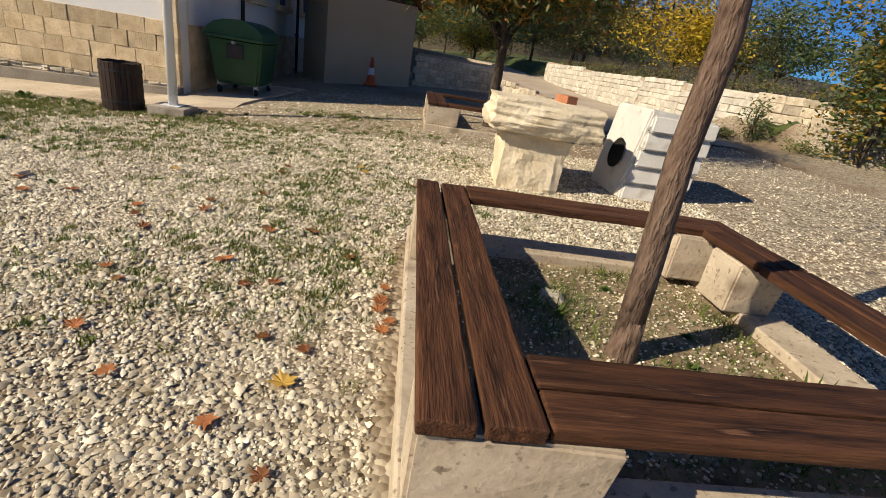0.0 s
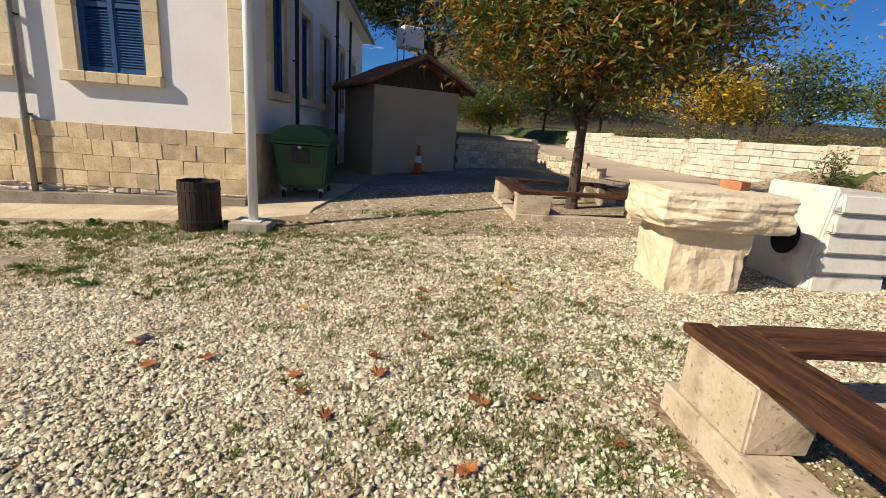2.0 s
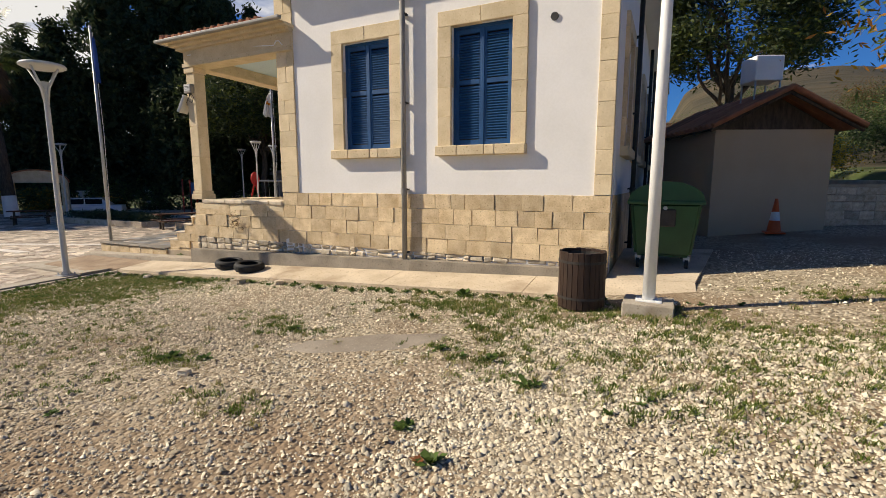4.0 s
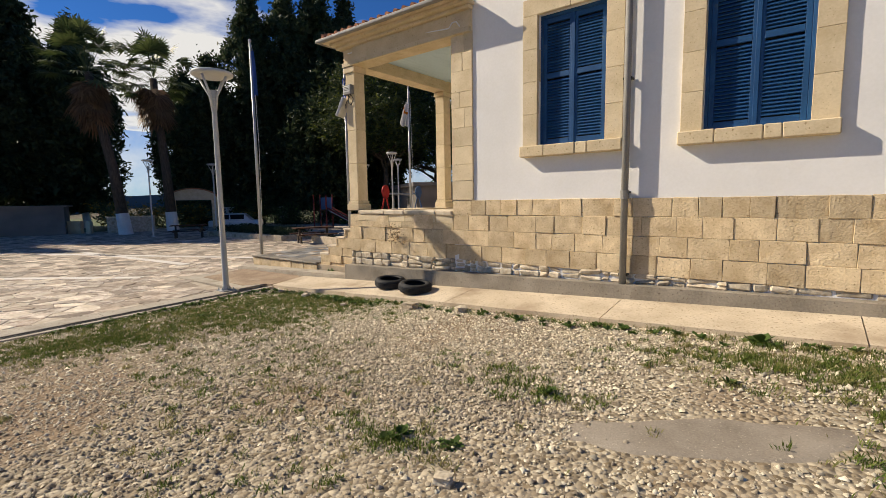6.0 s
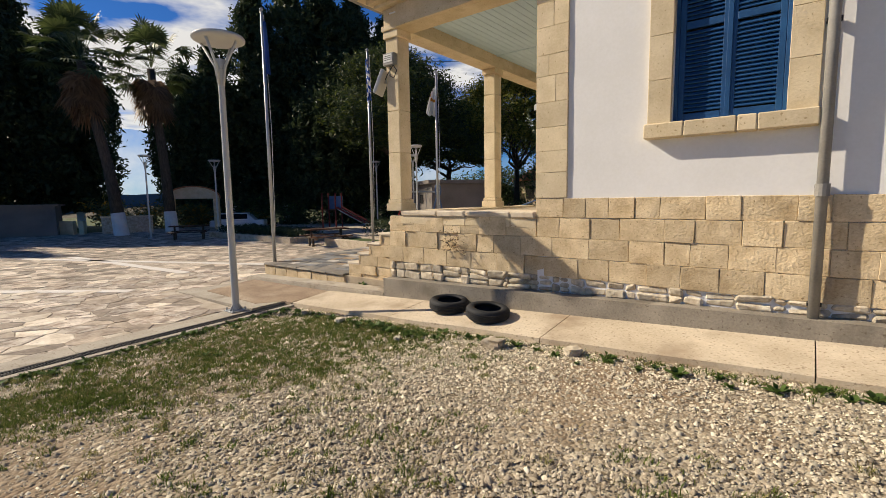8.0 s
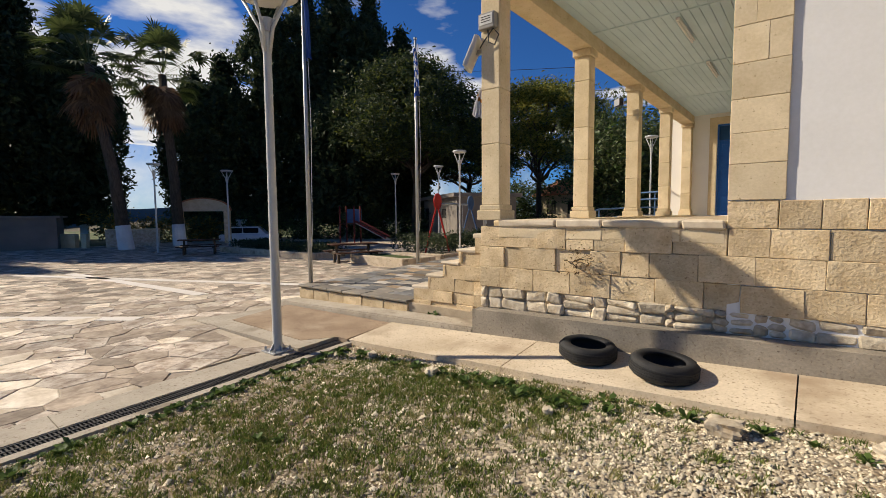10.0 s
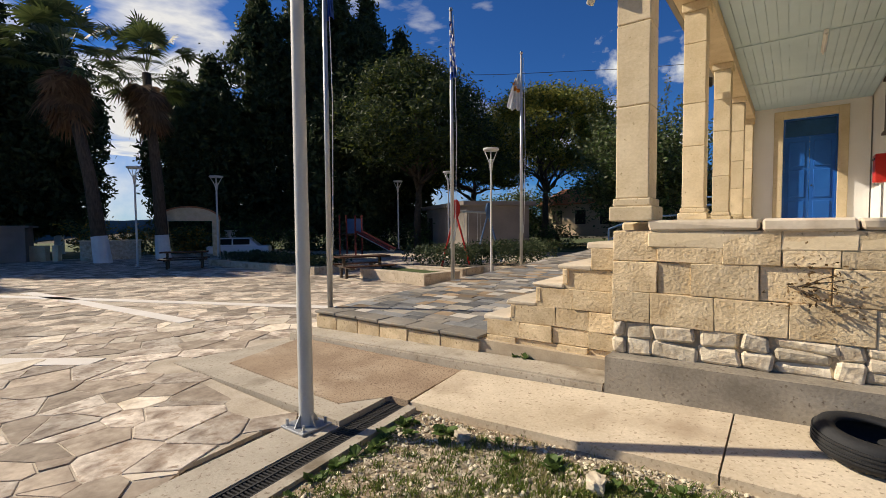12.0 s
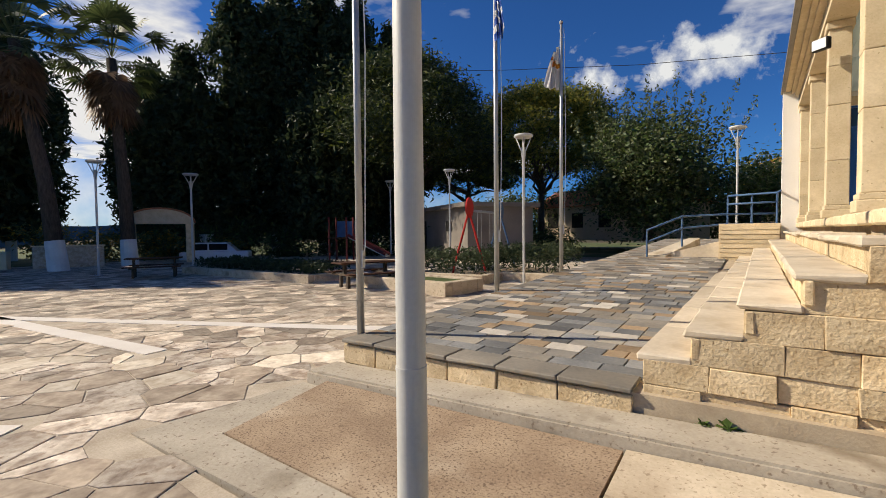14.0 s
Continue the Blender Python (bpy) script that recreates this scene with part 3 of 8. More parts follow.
# vent hole in the white wall: a dark capped disc paints its shade
vent = part("vent_pipe", tube(bmesh.new(), (-5.29, WALL_Y - 0.012, 4.01), (-5.29, WALL_Y + 0.1, 4.01), 0.06, n=16), M_DARKM)
tagged(vent, "short dark vent pipe stub in the white wall", "vent")


# roof of the house
def roof_slab(bm, a, b, c, d, t=0.12):
    """A sloping slab through four corners."""
    vs = [Vector(p) for p in (a, b, c, d)]
    up = [bm.verts.new(v + Vector((0, 0, t))) for v in vs]
    dn = [bm.verts.new(v) for v in vs]
    bm.faces.new(up)
    bm.faces.new(dn[::-1])
    for k in range(4):
        bm.faces.new((dn[k], dn[(k + 1) % 4], up[(k + 1) % 4], up[k]))
    return bm


roof = thing("roof", pose(0, 0, 0), "clay tile hipped roof with timber eaves", "roof", kind="structure")
ex, wx, sy, ny, rz = X_EAST + 0.45, X_WEST - 0.45, WALL_Y - 0.45, 26.45, 7.6
mx = (ex + wx) / 2
bm = bmesh.new()
roof_slab(bm, (ex, sy, EAVE), (ex, ny, EAVE), (mx, ny - 3.5, rz), (mx, sy + 3.5, rz))
roof_slab(bm, (wx, ny, EAVE), (wx, sy, EAVE), (mx, sy + 3.5, rz), (mx, ny - 3.5, rz))
for y, s in ((sy, 1), (ny, -1)):
    a, b, c = Vector((wx, y, EAVE)), Vector((ex, y, EAVE)), Vector((mx, y + s * 3.5, rz))
    f = [bm.verts.new(p + Vector((0, 0, 0.12))) for p in ((a, b, c) if s > 0 else (b, a, c))]
    bm.faces.new(f)
part("tiles", bm, M_TILE, roof)
part("soffit", boxes((wx + 0.02, ex - 0.02, sy + 0.02, ny - 0.02, EAVE + 0.002, EAVE + 0.05)), M_WHITE, roof)
part("gutter", boxes((ex - 0.02, ex + 0.1, sy, ny, EAVE - 0.02, EAVE + 0.1), (wx, ex, sy - 0.1, sy + 0.02, EAVE - 0.02, EAVE + 0.1), bevel=0.01), M_PIPE, roof)

# ---- porch ----
PORCH_N, P_FLOOR, P_CEIL, P_BEAM = 21.8, 1.10, 4.40, 4.14
porch = part("porch_floor", boxes((X_PORCH + 0.1, X_WEST - 0.02, WALL_Y + 0.42, PORCH_N, -0.6, P_FLOOR - 0.03)), M_MORTAR)
tagged(porch, "raised stone porch floor behind the colonnade", "floor", kind="structure")
wall_porch = part("wall_porch", boxes((X_WEST + 0.03, X_WEST + 0.4, WALL_Y + 0.46, 25.4, P_FLOOR, EAVE)), M_RENDER)
tagged(wall_porch, "white rendered house wall inside the porch", "wall", kind="structure")
wall_end = part("wall_porch_end", wall_with_holes(bmesh.new(), X_PORCH - 0.35, X_WEST - 0.0, -0.5, P_CEIL + 0.4, PORCH_N, PORCH_N + 0.4, [(-12.86, -11.66, P_FLOOR, 4.05)]), M_RENDER)
tagged(wall_end, "white rendered wall at the porch end with a door", "wall", kind="structure")

# cap stones along the porch edge
rnd = random.Random(5)
x = X_PORCH + 0.3
while x < X_WEST - 0.02:
    w = min(rnd.uniform(0.55, 0.95), X_WEST - 0.0 - x)
    piece("cap_stone", block_mesh(round(w - 0.01, 2), 0.5, 0.09, M_TREAD, 0.018, 0.01, rnd.randrange(5)), plinth, x + w / 2, WALL_Y + 0.205, 1.068)
    piece("bed_stone", block_mesh(round(w - 0.006, 2), 0.3, 0.14, M_DRESSED, 0.008, 0.006, rnd.randrange(5)), plinth, x + w / 2, WALL_Y + 0.13, 0.952)
    x += w
y = WALL_Y + 0.36
while y < PORCH_N:
    d = min(rnd.uniform(0.7, 1.1), PORCH_N - y)
    piece("cap_stone", block_mesh(0.5, round(d - 0.01, 2), 0.13, M_DRESSED, 0.02, 0.008, rnd.randrange(5)), porch, X_PORCH + 0.22, y + d / 2, 1.045)
    y += d


def post(m, h, half=False):
    root = thing("porch_post", m, "square sandstone porch post on a plain base", "post", "porch posts")
    part("base", boxes((-0.045, 0.325, -0.045, 0.325, 0, 0.13), (-0.02, 0.30, -0.02, 0.30, 0.13, 0.20), bevel=0.012), M_DRESSED, root)
    z = 0.20
    rnd = random.Random(int(m.translation.y * 10))
    while z < h - 0.2:
        d = rnd.uniform(0.5, 0.9)
        if h - 0.12 - z - d < 0.3:
            d = h - 0.12 - z
        part("shaft_stone", boxes((0, 0.28, 0, 0.28, z + 0.002, z + d - 0.002), bevel=0.01), M_DRESSED, root)
        z += d
        if z >= h - 0.13:
            break
    part("capital", boxes((-0.03, 0.31, -0.03, 0.31, h - 0.12, h), bevel=0.012), M_DRESSED, root)
    return root


for y in (9.5, 12.55, 15.6, 18.6, 21.5):
    post(pose(X_PORCH + 0.02, y, P_FLOOR + 0.012), P_BEAM - P_FLOOR - 0.012)
beam = thing("entablature", pose(0, 0, 0), "moulded sandstone beam over the porch posts", "beam", kind="structure")
Q_END = -10.56
part("beam", boxes((X_PORCH, X_PORCH + 0.32, WALL_Y - 0.02, PORCH_N, P_BEAM + 0.09, 4.5), (X_PORCH + 0.32, Q_END, WALL_Y - 0.06, WALL_Y + 0.008, P_BEAM + 0.09, 4.5), (X_PORCH + 0.32, X_WEST, WALL_Y + 0.01, WALL_Y + 0.32, P_BEAM + 0.09, 4.5), bevel=0.008), M_DRESSED, beam)
part("lintel_band", boxes((X_PORCH - 0.03, X_PORCH + 0.34, WALL_Y - 0.05, PORCH_N, P_BEAM + 0.002, P_BEAM + 0.088), (X_PORCH + 0.342, Q_END, WALL_Y - 0.085, WALL_Y + 0.008, P_BEAM + 0.002, P_BEAM + 0.088), (X_PORCH + 0.342, X_WEST, WALL_Y + 0.01, WALL_Y + 0.34, P_BEAM + 0.002, P_BEAM + 0.088), bevel=0.008), M_DRESSED, beam)
part("moulding", boxes((X_PORCH - 0.1, Q_END + 0.03, WALL_Y - 0.14, WALL_Y + 0.008, 4.502, 4.56), (X_PORCH - 0.18, Q_END + 0.06, WALL_Y - 0.24, WALL_Y + 0.008, 4.562, 4.625), (X_PORCH - 0.1, X_PORCH + 0.3, WALL_Y + 0.01, PORCH_N, 4.502, 4.56), (X_PORCH - 0.18, X_PORCH + 0.3, WALL_Y + 0.01, PORCH_N, 4.562, 4.625), bevel=0.01), M_DRESSED, beam)


def porch_roof():
    """A low hipped lean-to: eaves to the south and west, tiles with round ribs, a gutter under them."""
    xw, ys, yn, e, rise = X_PORCH - 0.30, WALL_Y - 0.34, PORCH_N + 0.3, 4.66, 0.20
    run = X_WEST - xw
    bm = bmesh.new()
    low = [(xw, ys, e), (X_WEST, ys, e), (X_WEST, ys + run, e + rise * run), (X_WEST, yn, e + rise * run), (xw, yn, e)]
    up = [bm.verts.new((x, y, z + 0.05)) for x, y, z in low]
    dn = [bm.verts.new(p) for p in low]
    for f in ((0, 1, 2), (0, 2, 3, 4)):
        bm.faces.new([up[k] for k in f])
        bm.faces.new([dn[k] for k in f][::-1])
    for k in range(5):
        bm.faces.new((dn[k], dn[(k + 1) % 5], up[(k + 1) % 5], up[k]))
    root = tagged(part("roof_porch", bm, M_TILE), "low hipped porch roof of worn clay tiles", "roof", kind="structure")
    x = xw + 0.1
    while x < X_WEST - 0.05:
        d = x - xw
        part("roof_tile", tube(bmesh.new(), (x, ys - 0.05, e + 0.05), (x, ys + d, e + 0.05 + rise * d), 0.055, n=8), M_TILE, root)
        x += 0.21
    y = ys + 0.15
    while y < yn:
        d = min(run, y - ys)
        part("roof_tile", tube(bmesh.new(), (xw - 0.05, y, e + 0.05), (xw + d, y, e + 0.05 + rise * d), 0.055, n=8), M_TILE, root)
        y += 0.21
    part("hip_tile", tube(bmesh.new(), (xw, ys, e + 0.09), (X_WEST, ys + run, e + 0.09 + rise * run), 0.07, n=8), M_TILE, root)
    part("gutter", boxes((xw - 0.10, Q_END + 0.08, ys - 0.10, ys, e - 0.035, e + 0.035), (xw - 0.10, xw, ys + 0.002, yn, e - 0.035, e + 0.035), bevel=0.02), M_PIPE, root, "dark weathered gutter")
    part("soffit", boxes((xw, Q_END, ys + 0.002, WALL_Y + 0.008, 4.627, 4.642), (xw, X_PORCH + 0.3, WALL_Y + 0.01, yn, 4.627, 4.642)), M_DRESSED, root)


porch_roof()
bm = bmesh.new()
x = X_PORCH + 0.32
while x < X_WEST:
    w = min(0.14, X_WEST - x)
    box(bm, x + 0.004, x + w - 0.004, WALL_Y + 0.32, PORCH_N, P_CEIL, P_CEIL + 0.02)
    x += 0.14
box(bm, X_PORCH + 0.3, X_WEST, WALL_Y + 0.3, PORCH_N, P_CEIL + 0.021, P_CEIL + 0.05)
for y in (12.6, 15.7, 18.7):
    box(bm, X_PORCH + 0.32, X_WEST, y, y + 0.05, P_CEIL - 0.015, P_CEIL)
ceiling = tagged(part("ceiling", bm, M_BOARD), "pale blue tongue and groove porch ceiling", "ceiling", kind="structure")


# ---- porch fittings ----
door = thing("door_1", pose(-12.26, PORCH_N, P_FLOOR), "tall closed blue panelled double door under a dark transom", "door", kind="structure")
part("transom", boxes((-0.56, 0.56, 0.12, 0.16, 2.45, 2.90)), M_BLUE, door, "dark blue boarded transom")
for s in (-1, 1):
    a, b = (-0.56, -0.004) if s < 0 else (0.004, 0.56)
    lf = part("door_leaf", boxes((a, b, 0.12, 0.17, 0.0, 2.42)), M_DOOR, door)
    for z0, z1 in ((0.12, 0.62), (0.72, 1.5), (1.6, 2.3)):
        part("door_panel", boxes((a + 0.09, b - 0.09, 0.095, 0.12, z0, z1), bevel=0.012), M_DOOR, lf)
part("door_frame", boxes((-0.6, -0.562, 0.05, 0.2, 0, 2.95), (0.562, 0.6, 0.05, 0.2, 0, 2.95), (-0.562, 0.562, 0.05, 0.2, 2.902, 2.95), (-0.562, 0.562, 0.1, 0.18, 2.422, 2.448)), M_DOOR, door)
part("stone_surround", boxes((-0.82, -0.6, -0.06, 0.05, 0, 3.17), (0.6, 0.82, -0.06, 0.05, 0, 3.17), (-0.6, 0.6, -0.06, 0.05, 2.952, 3.17), bevel=0.01), M_DRESSED, door)
part("handle", tube(bmesh.new(), (0.06, 0.08, 1.05), (0.06, 0.12, 1.05), 0.025), M_DARKM, door)
for k, y in enumerate((11.9, 14.9, 17.9)):
    pil = part("pilaster", boxes((X_WEST - 0.05, X_WEST + 0.03, y, y + 0.4, P_FLOOR, P_CEIL), bevel=0.01), M_DRESSED)
    tagged(pil, "flat sandstone pilaster on the porch wall", "pilaster", "porch pilasters", "structure")
nb = thing("notice_board", pose(X_WEST - 0.02, 16.2, 3.15), "brown wooden notice board fixed to the porch wall", "notice board")
part("board", boxes((-0.30, 0.0, -0.5, 0.5, -0.45, 0.45), bevel=0.01), M_BIN, nb)
for z in (-0.5, 0.452):
    part("board_rail", boxes((-0.33, 0.0, -0.55, 0.55, z, z + 0.048), bevel=0.006), M_BIN, nb)
M_RED = pbr("red_paint", (0.42, 0.02, 0.015), (0.52, 0.03, 0.02), 3, 0.45, 30, 0.05)
eb = thing("red_box", pose(X_WEST - 0.02, 18.9, 2.25), "red metal box fixed to the porch wall", "box")
part("case", boxes((-0.20, 0, -0.2, 0.2, -0.3, 0.3), bevel=0.02), M_RED, eb)
part("lid_strip", boxes((-0.215, -0.2, -0.18, 0.18, 0.18, 0.22)), M_DARKM, eb)
M_TUBE = pbr("white_plastic", (0.74, 0.74, 0.72), (0.80, 0.80, 0.78), 2, 0.5, 20, 0.0)
for y in (13.4, 16.2):
    tl = thing("tube_lamp", pose(-12.2, y, P_CEIL - 0.018), "white fluorescent tube lamp on the porch ceiling", "lamp", "porch tube lamps")
    part("body", boxes((-0.035, 0.035, -0.6, 0.6, -0.05, 0), bevel=0.008), M_TUBE, tl)
    part("tube", tube(bmesh.new(), (0, -0.58, -0.075), (0, 0.58, -0.075), 0.018), M_TUBE, tl)


def floodlight(m, label):
    root = thing("floodlight", m, label, "floodlight", "porch floodlights")
    part("bracket", boxes((-0.02, 0.02, -0.12, 0.0, -0.02, 0.02)), M_GALV, root)
    part("housing", boxes((-0.12, 0.12, -0.22, -0.12, -0.09, 0.09), bevel=0.02), M_DARKM, root)
    part("lens", boxes((-0.10, 0.10, -0.226, -0.221, -0.075, 0.075)), M_GALV, root)
    return root


fl = thing("floodlight", pose(X_PORCH + 0.02, 9.6, 3.36), "large square floodlight turned down on the corner porch post", "floodlight", "porch floodlights")
part("bracket", boxes((-0.14, 0.0, -0.03, 0.03, -0.03, 0.03), bevel=0.006), M_GALV, fl)
bm = boxes((-0.035, 0.035, -0.17, 0.17, -0.21, 0.21), bevel=0.015)
bm.transform(pose(-0.16, -0.06, -0.02, 0, 24, 24))
part("housing", bm, M_POLE, fl, "pale grey flat housing")
bm = boxes((-0.045, -0.037, -0.14, 0.14, -0.18, 0.18))
bm.transform(pose(-0.16, -0.06, -0.02, 0, 24, 24))
part("lens", bm, M_GALV, fl)
jb = thing("junction_box", pose(X_PORCH + 0.16, WALL_Y - 0.0, 3.66), "grey metal box with a small printed plate", "junction box")
part("case", boxes((-0.12, 0.12, -0.10, 0.0, -0.10, 0.10), bevel=0.012), M_PIPE, jb)
part("plate", boxes((-0.095, 0.095, -0.106, -0.101, -0.05, 0.075)), M_POLE, jb, "pale plate with unreadable lines")
for z in (-0.02, 0.01, 0.04):
    part("print_line", boxes((-0.075, 0.07, -0.109, -0.107, z, z + 0.01)), M_DARKM, jb)
floodlight(pose(X_PORCH + 0.02, 15.5, 3.75, 0, 0, -40), "small floodlight on a middle porch post")
bm = path_tube(bmesh.new(), [(X_PORCH + 0.15, 9.46, 3.57), (X_PORCH + 0.2, 9.40, 3.38), (X_PORCH + 0.29, 9.40, 3.33), (X_PORCH + 0.34, 9.42, 3.45), (X_PORCH + 0.25, 9.43, 3.55), (X_PORCH + 0.1, 9.44, 3.42), (X_PORCH + 0.02, 9.47, 3.36)], 0.009, 6)
tagged(part("cable", bm, M_DARKM), "loose dark cable looped at the porch post", "cable")
bm = path_tube(bmesh.new(), [(-10.75, 9.42, 4.25), (-10.78, 9.36, 4.32), (-10.9, 9.4, 4.34), (-11.0, 9.44, 4.28), (-12.0, 9.46, 4.37), (-13.7, 9.46, 4.40)], 0.012, 6)
tagged(part("cable", bm, M_TUBE), "white cable along the porch beam", "cable")


# ---- path, drain, kerb ----
def walk_z(x, y):
    return -0.555 + 0.0468 * (x + 15.4) + 0.10 * (y - 8.43)


path = thing("path", pose(0, 0, 0), "pale concrete path between the gravel and the house", "path", kind="structure")
joints = [-15.4, -12.9, -10.4, -7.9, -5.4, -3.15]
for a, b in zip(joints, joints[1:]):
    n = 8
    bm = bmesh.new()
    pts = [(a + 0.006 + (b - a - 0.012) * k / n, 8.43 + 0.03 * noise.noise(Vector((a + k * 0.3, 0, 0)))) for k in range(n + 1)]
    yb = 9.3
    prism(bm, pts + [(b - 0.006, yb), (a + 0.006, yb)], lambda x, y: walk_z(x, y) - 0.3, walk_z)
    part("slab", bm, M_WALK, path)
bm = prism(bmesh.new(), [(X_EAST + 0.01, 9.302), (-3.15, 9.302), (-2.7, 12.5), (X_EAST + 0.01, 12.5)], -0.3, lambda x, y: walk_z(x, 9.3) + 0.004 + 0.02 * (y - 9.3))
part("slab", bm, M_WALK, path)

brown = tagged(part("apron", prism(bmesh.new(), [(-18.1, 8.14), (-15.9, 8.02), (-15.62, 8.43), (-15.415, 8.43), (-15.415, 9.3), (-18.25, 9.3)], -0.8, lambda x, y: -0.586 + 0.014 * (x + 18.3) + 0.075 * max(0, y - 8.43)), M_BROWN), "brown washed concrete apron panel", "pavement", kind="structure")
bm = bmesh.new()
prism(bm, [(-18.75, 7.75), (edge_x(7.75) - 0.36, 7.75), (edge_x(8.4) - 0.36, 8.42), (-15.63, 8.42), (-15.905, 8.01), (-18.115, 8.13), (-18.265, 9.3), (-18.6, 9.3)], -0.8, lambda x, y: -0.59 + 0.014 * (x + 18.3))
tagged(part("apron_border", bm, M_CONC), "pale concrete border round the brown apron", "pavement", kind="structure")
band = bmesh.new()
for a, b in ((-14.0, -4.0), (-4.0, 2.0), (2.0, 5.2), (5.21, 7.745)):
    prism(band, [(edge_x(a) - 0.75, a), (edge_x(a) - 0.34, a), (edge_x(b) - 0.34, b), (edge_x(b) - 0.75, b)], -0.9, -0.585)
tagged(part("drain_border", band, M_CONC), "concrete border strip beside the drain", "kerb", kind="structure")
bm = prism(bmesh.new(), [(edge_x(-14) - 0.1, -14), (edge_x(-14), -14), (edge_x(8.4), 8.42), (edge_x(8.4) - 0.1, 8.42)], -0.9, -0.575)
tagged(part("kerb", bm, M_CONC), "narrow concrete kerb between the gravel and drain", "kerb", kind="structure")
drain = thing("drain_channel", pose(0, 0, 0), "dark iron grating over a drain channel", "drain", kind="structure")
part("channel_bed", prism(bmesh.new(), [(edge_x(-14) - 0.335, -14), (edge_x(-14) - 0.105, -14), (edge_x(8.4) - 0.105, 8.42), (edge_x(8.4) - 0.335, 8.42)], -0.95, -0.66), M_DARKM, drain)
bar = bmesh.new()
box(bar, -0.112, 0.112, -0.007, 0.007, -0.025, 0.0)
bar_me = bpy.data.meshes.new("grate_bar")
bar.to_mesh(bar_me)
bar.free()
bar_me.materials.append(M_DARKM)
y = 8.38
for k in range(170):
    piece("grate_bar", bar_me, drain, edge_x(y) - 0.22, y, -0.592, 0, 0, 7)
    y -= 0.03
for off in (0.125, 0.22, 0.315):
    part("grate_rail", prism(bmesh.new(), [(edge_x(3.2) - off - 0.008, 3.2), (edge_x(3.2) - off + 0.008, 3.2), (edge_x(8.4) - off + 0.008, 8.4), (edge_x(8.4) - off - 0.008, 8.4)], -0.63, -0.588), M_DARKM, drain)

# ---- terrace and steps ----
T_W, T_E = -18.45, -15.4


def terrace_z(y):
    return -0.2 + 0.035 * (y - 9.75)


bm = prism(bmesh.new(), [(T_W, 9.75), (T_E + 1.6, 9.75), (T_E + 1.6, 31), (T_W, 31)], -0.9, lambda x, y: terrace_z(y) - 0.035)
terrace = tagged(part("terrace", bm, M_MORTAR), "low terrace paved with grey and brown slate tiles", "terrace", kind="structure")
bm = prism(bmesh.new(), [(-18.58, 9.31), (X_PORCH - 0.005, 9.31), (X_PORCH - 0.005, 9.74), (-18.58, 9.74)], -0.9, lambda x, y: -0.47 + 0.03 * (x + 18.58))
bmesh.ops.bevel(bm, geom=bm.edges[:], offset=0.02, segments=2, affect="EDGES")
tagged(part("kerb_step", bm, M_CONC), "worn concrete kerb at the foot of the terrace", "kerb", kind="structure")
rnd = random.Random(8)
x = T_W
while x < T_E - 0.05:
    w = min(rnd.uniform(0.4, 0.7), T_E - x)
    piece("edge_stone", block_mesh(round(w - 0.012, 2), 0.1, 0.2, M_STONE, 0.007, 0.008, rnd.randrange(5)), terrace, x + w / 2, 9.77, -0.355)
    piece("coping_stone", block_mesh(round(w - 0.008, 2), 0.34, 0.04, M_SLATE, 0.008, 0.004, rnd.randrange(5)), terrace, x + w / 2, 9.86, -0.212)
    x += w
for k in range(14):
    piece("edge_stone", block_mesh(0.1, 0.6, 0.2, M_STONE, 0.014, 0.006, k), terrace, T_W + 0.02, 10.05 + 0.62 * k, terrace_z(10.05 + 0.62 * k) - 0.15)

stairs = thing("stairs", pose(0, 0, 0), "worn sandstone steps up to the porch colonnade", "stairs", kind="structure")
S_X = [-15.41, -15.10, -14.79, -14.49, -14.19, X_PORCH - 0.004]
S_Z = [0.045, 0.258, 0.471, 0.684, 0.897, 1.11]
bm = bmesh.new()
for k in range(5):
    box(bm, S_X[k] + 0.03, X_PORCH + 0.09, 9.86 + 0.001 * k, 20.3, -0.7 + 0.01 * k, S_Z[k] - 0.05)
part("core", bm, M_DRESSED, stairs)
for k in range(5):
    y = 9.8
    while y < 20.3:
        d = min(rnd.uniform(0.8, 1.5), 20.3 - y)
        piece("tread_stone", block_mesh(round(S_X[k + 1] - S_X[k] + 0.05, 2), round(d - 0.01, 2), 0.055, M_TREAD, 0.014, 0.008, rnd.randrange(5)), stairs, (S_X[k] + S_X[k + 1]) / 2 - 0.005, y + d / 2, S_Z[k] - 0.025 + rnd.uniform(-0.008, 0.006), rnd.uniform(-0.5, 0.5), rnd.uniform(-0.8, 0.8))
        piece("riser_stone", block_mesh(0.06, round(d - 0.008, 2), 0.155, M_STONE, 0.01, 0.004, rnd.randrange(5)), stairs, S_X[k] + 0.045, y + d / 2, S_Z[k] - 0.13)
        y += d
rows = [(-0.45, -0.17), (-0.17, 0.01), (0.01, 0.21), (0.21, 0.42), (0.42, 0.635), (0.635, 0.85)]
for i, (a, b) in enumerate(rows):
    first = max(0, i - 1)
    ashlar(stairs, S_X[first] + 0.015, X_PORCH - 0.01, a, b, 9.82, 60 + i, (0.3, 0.55))

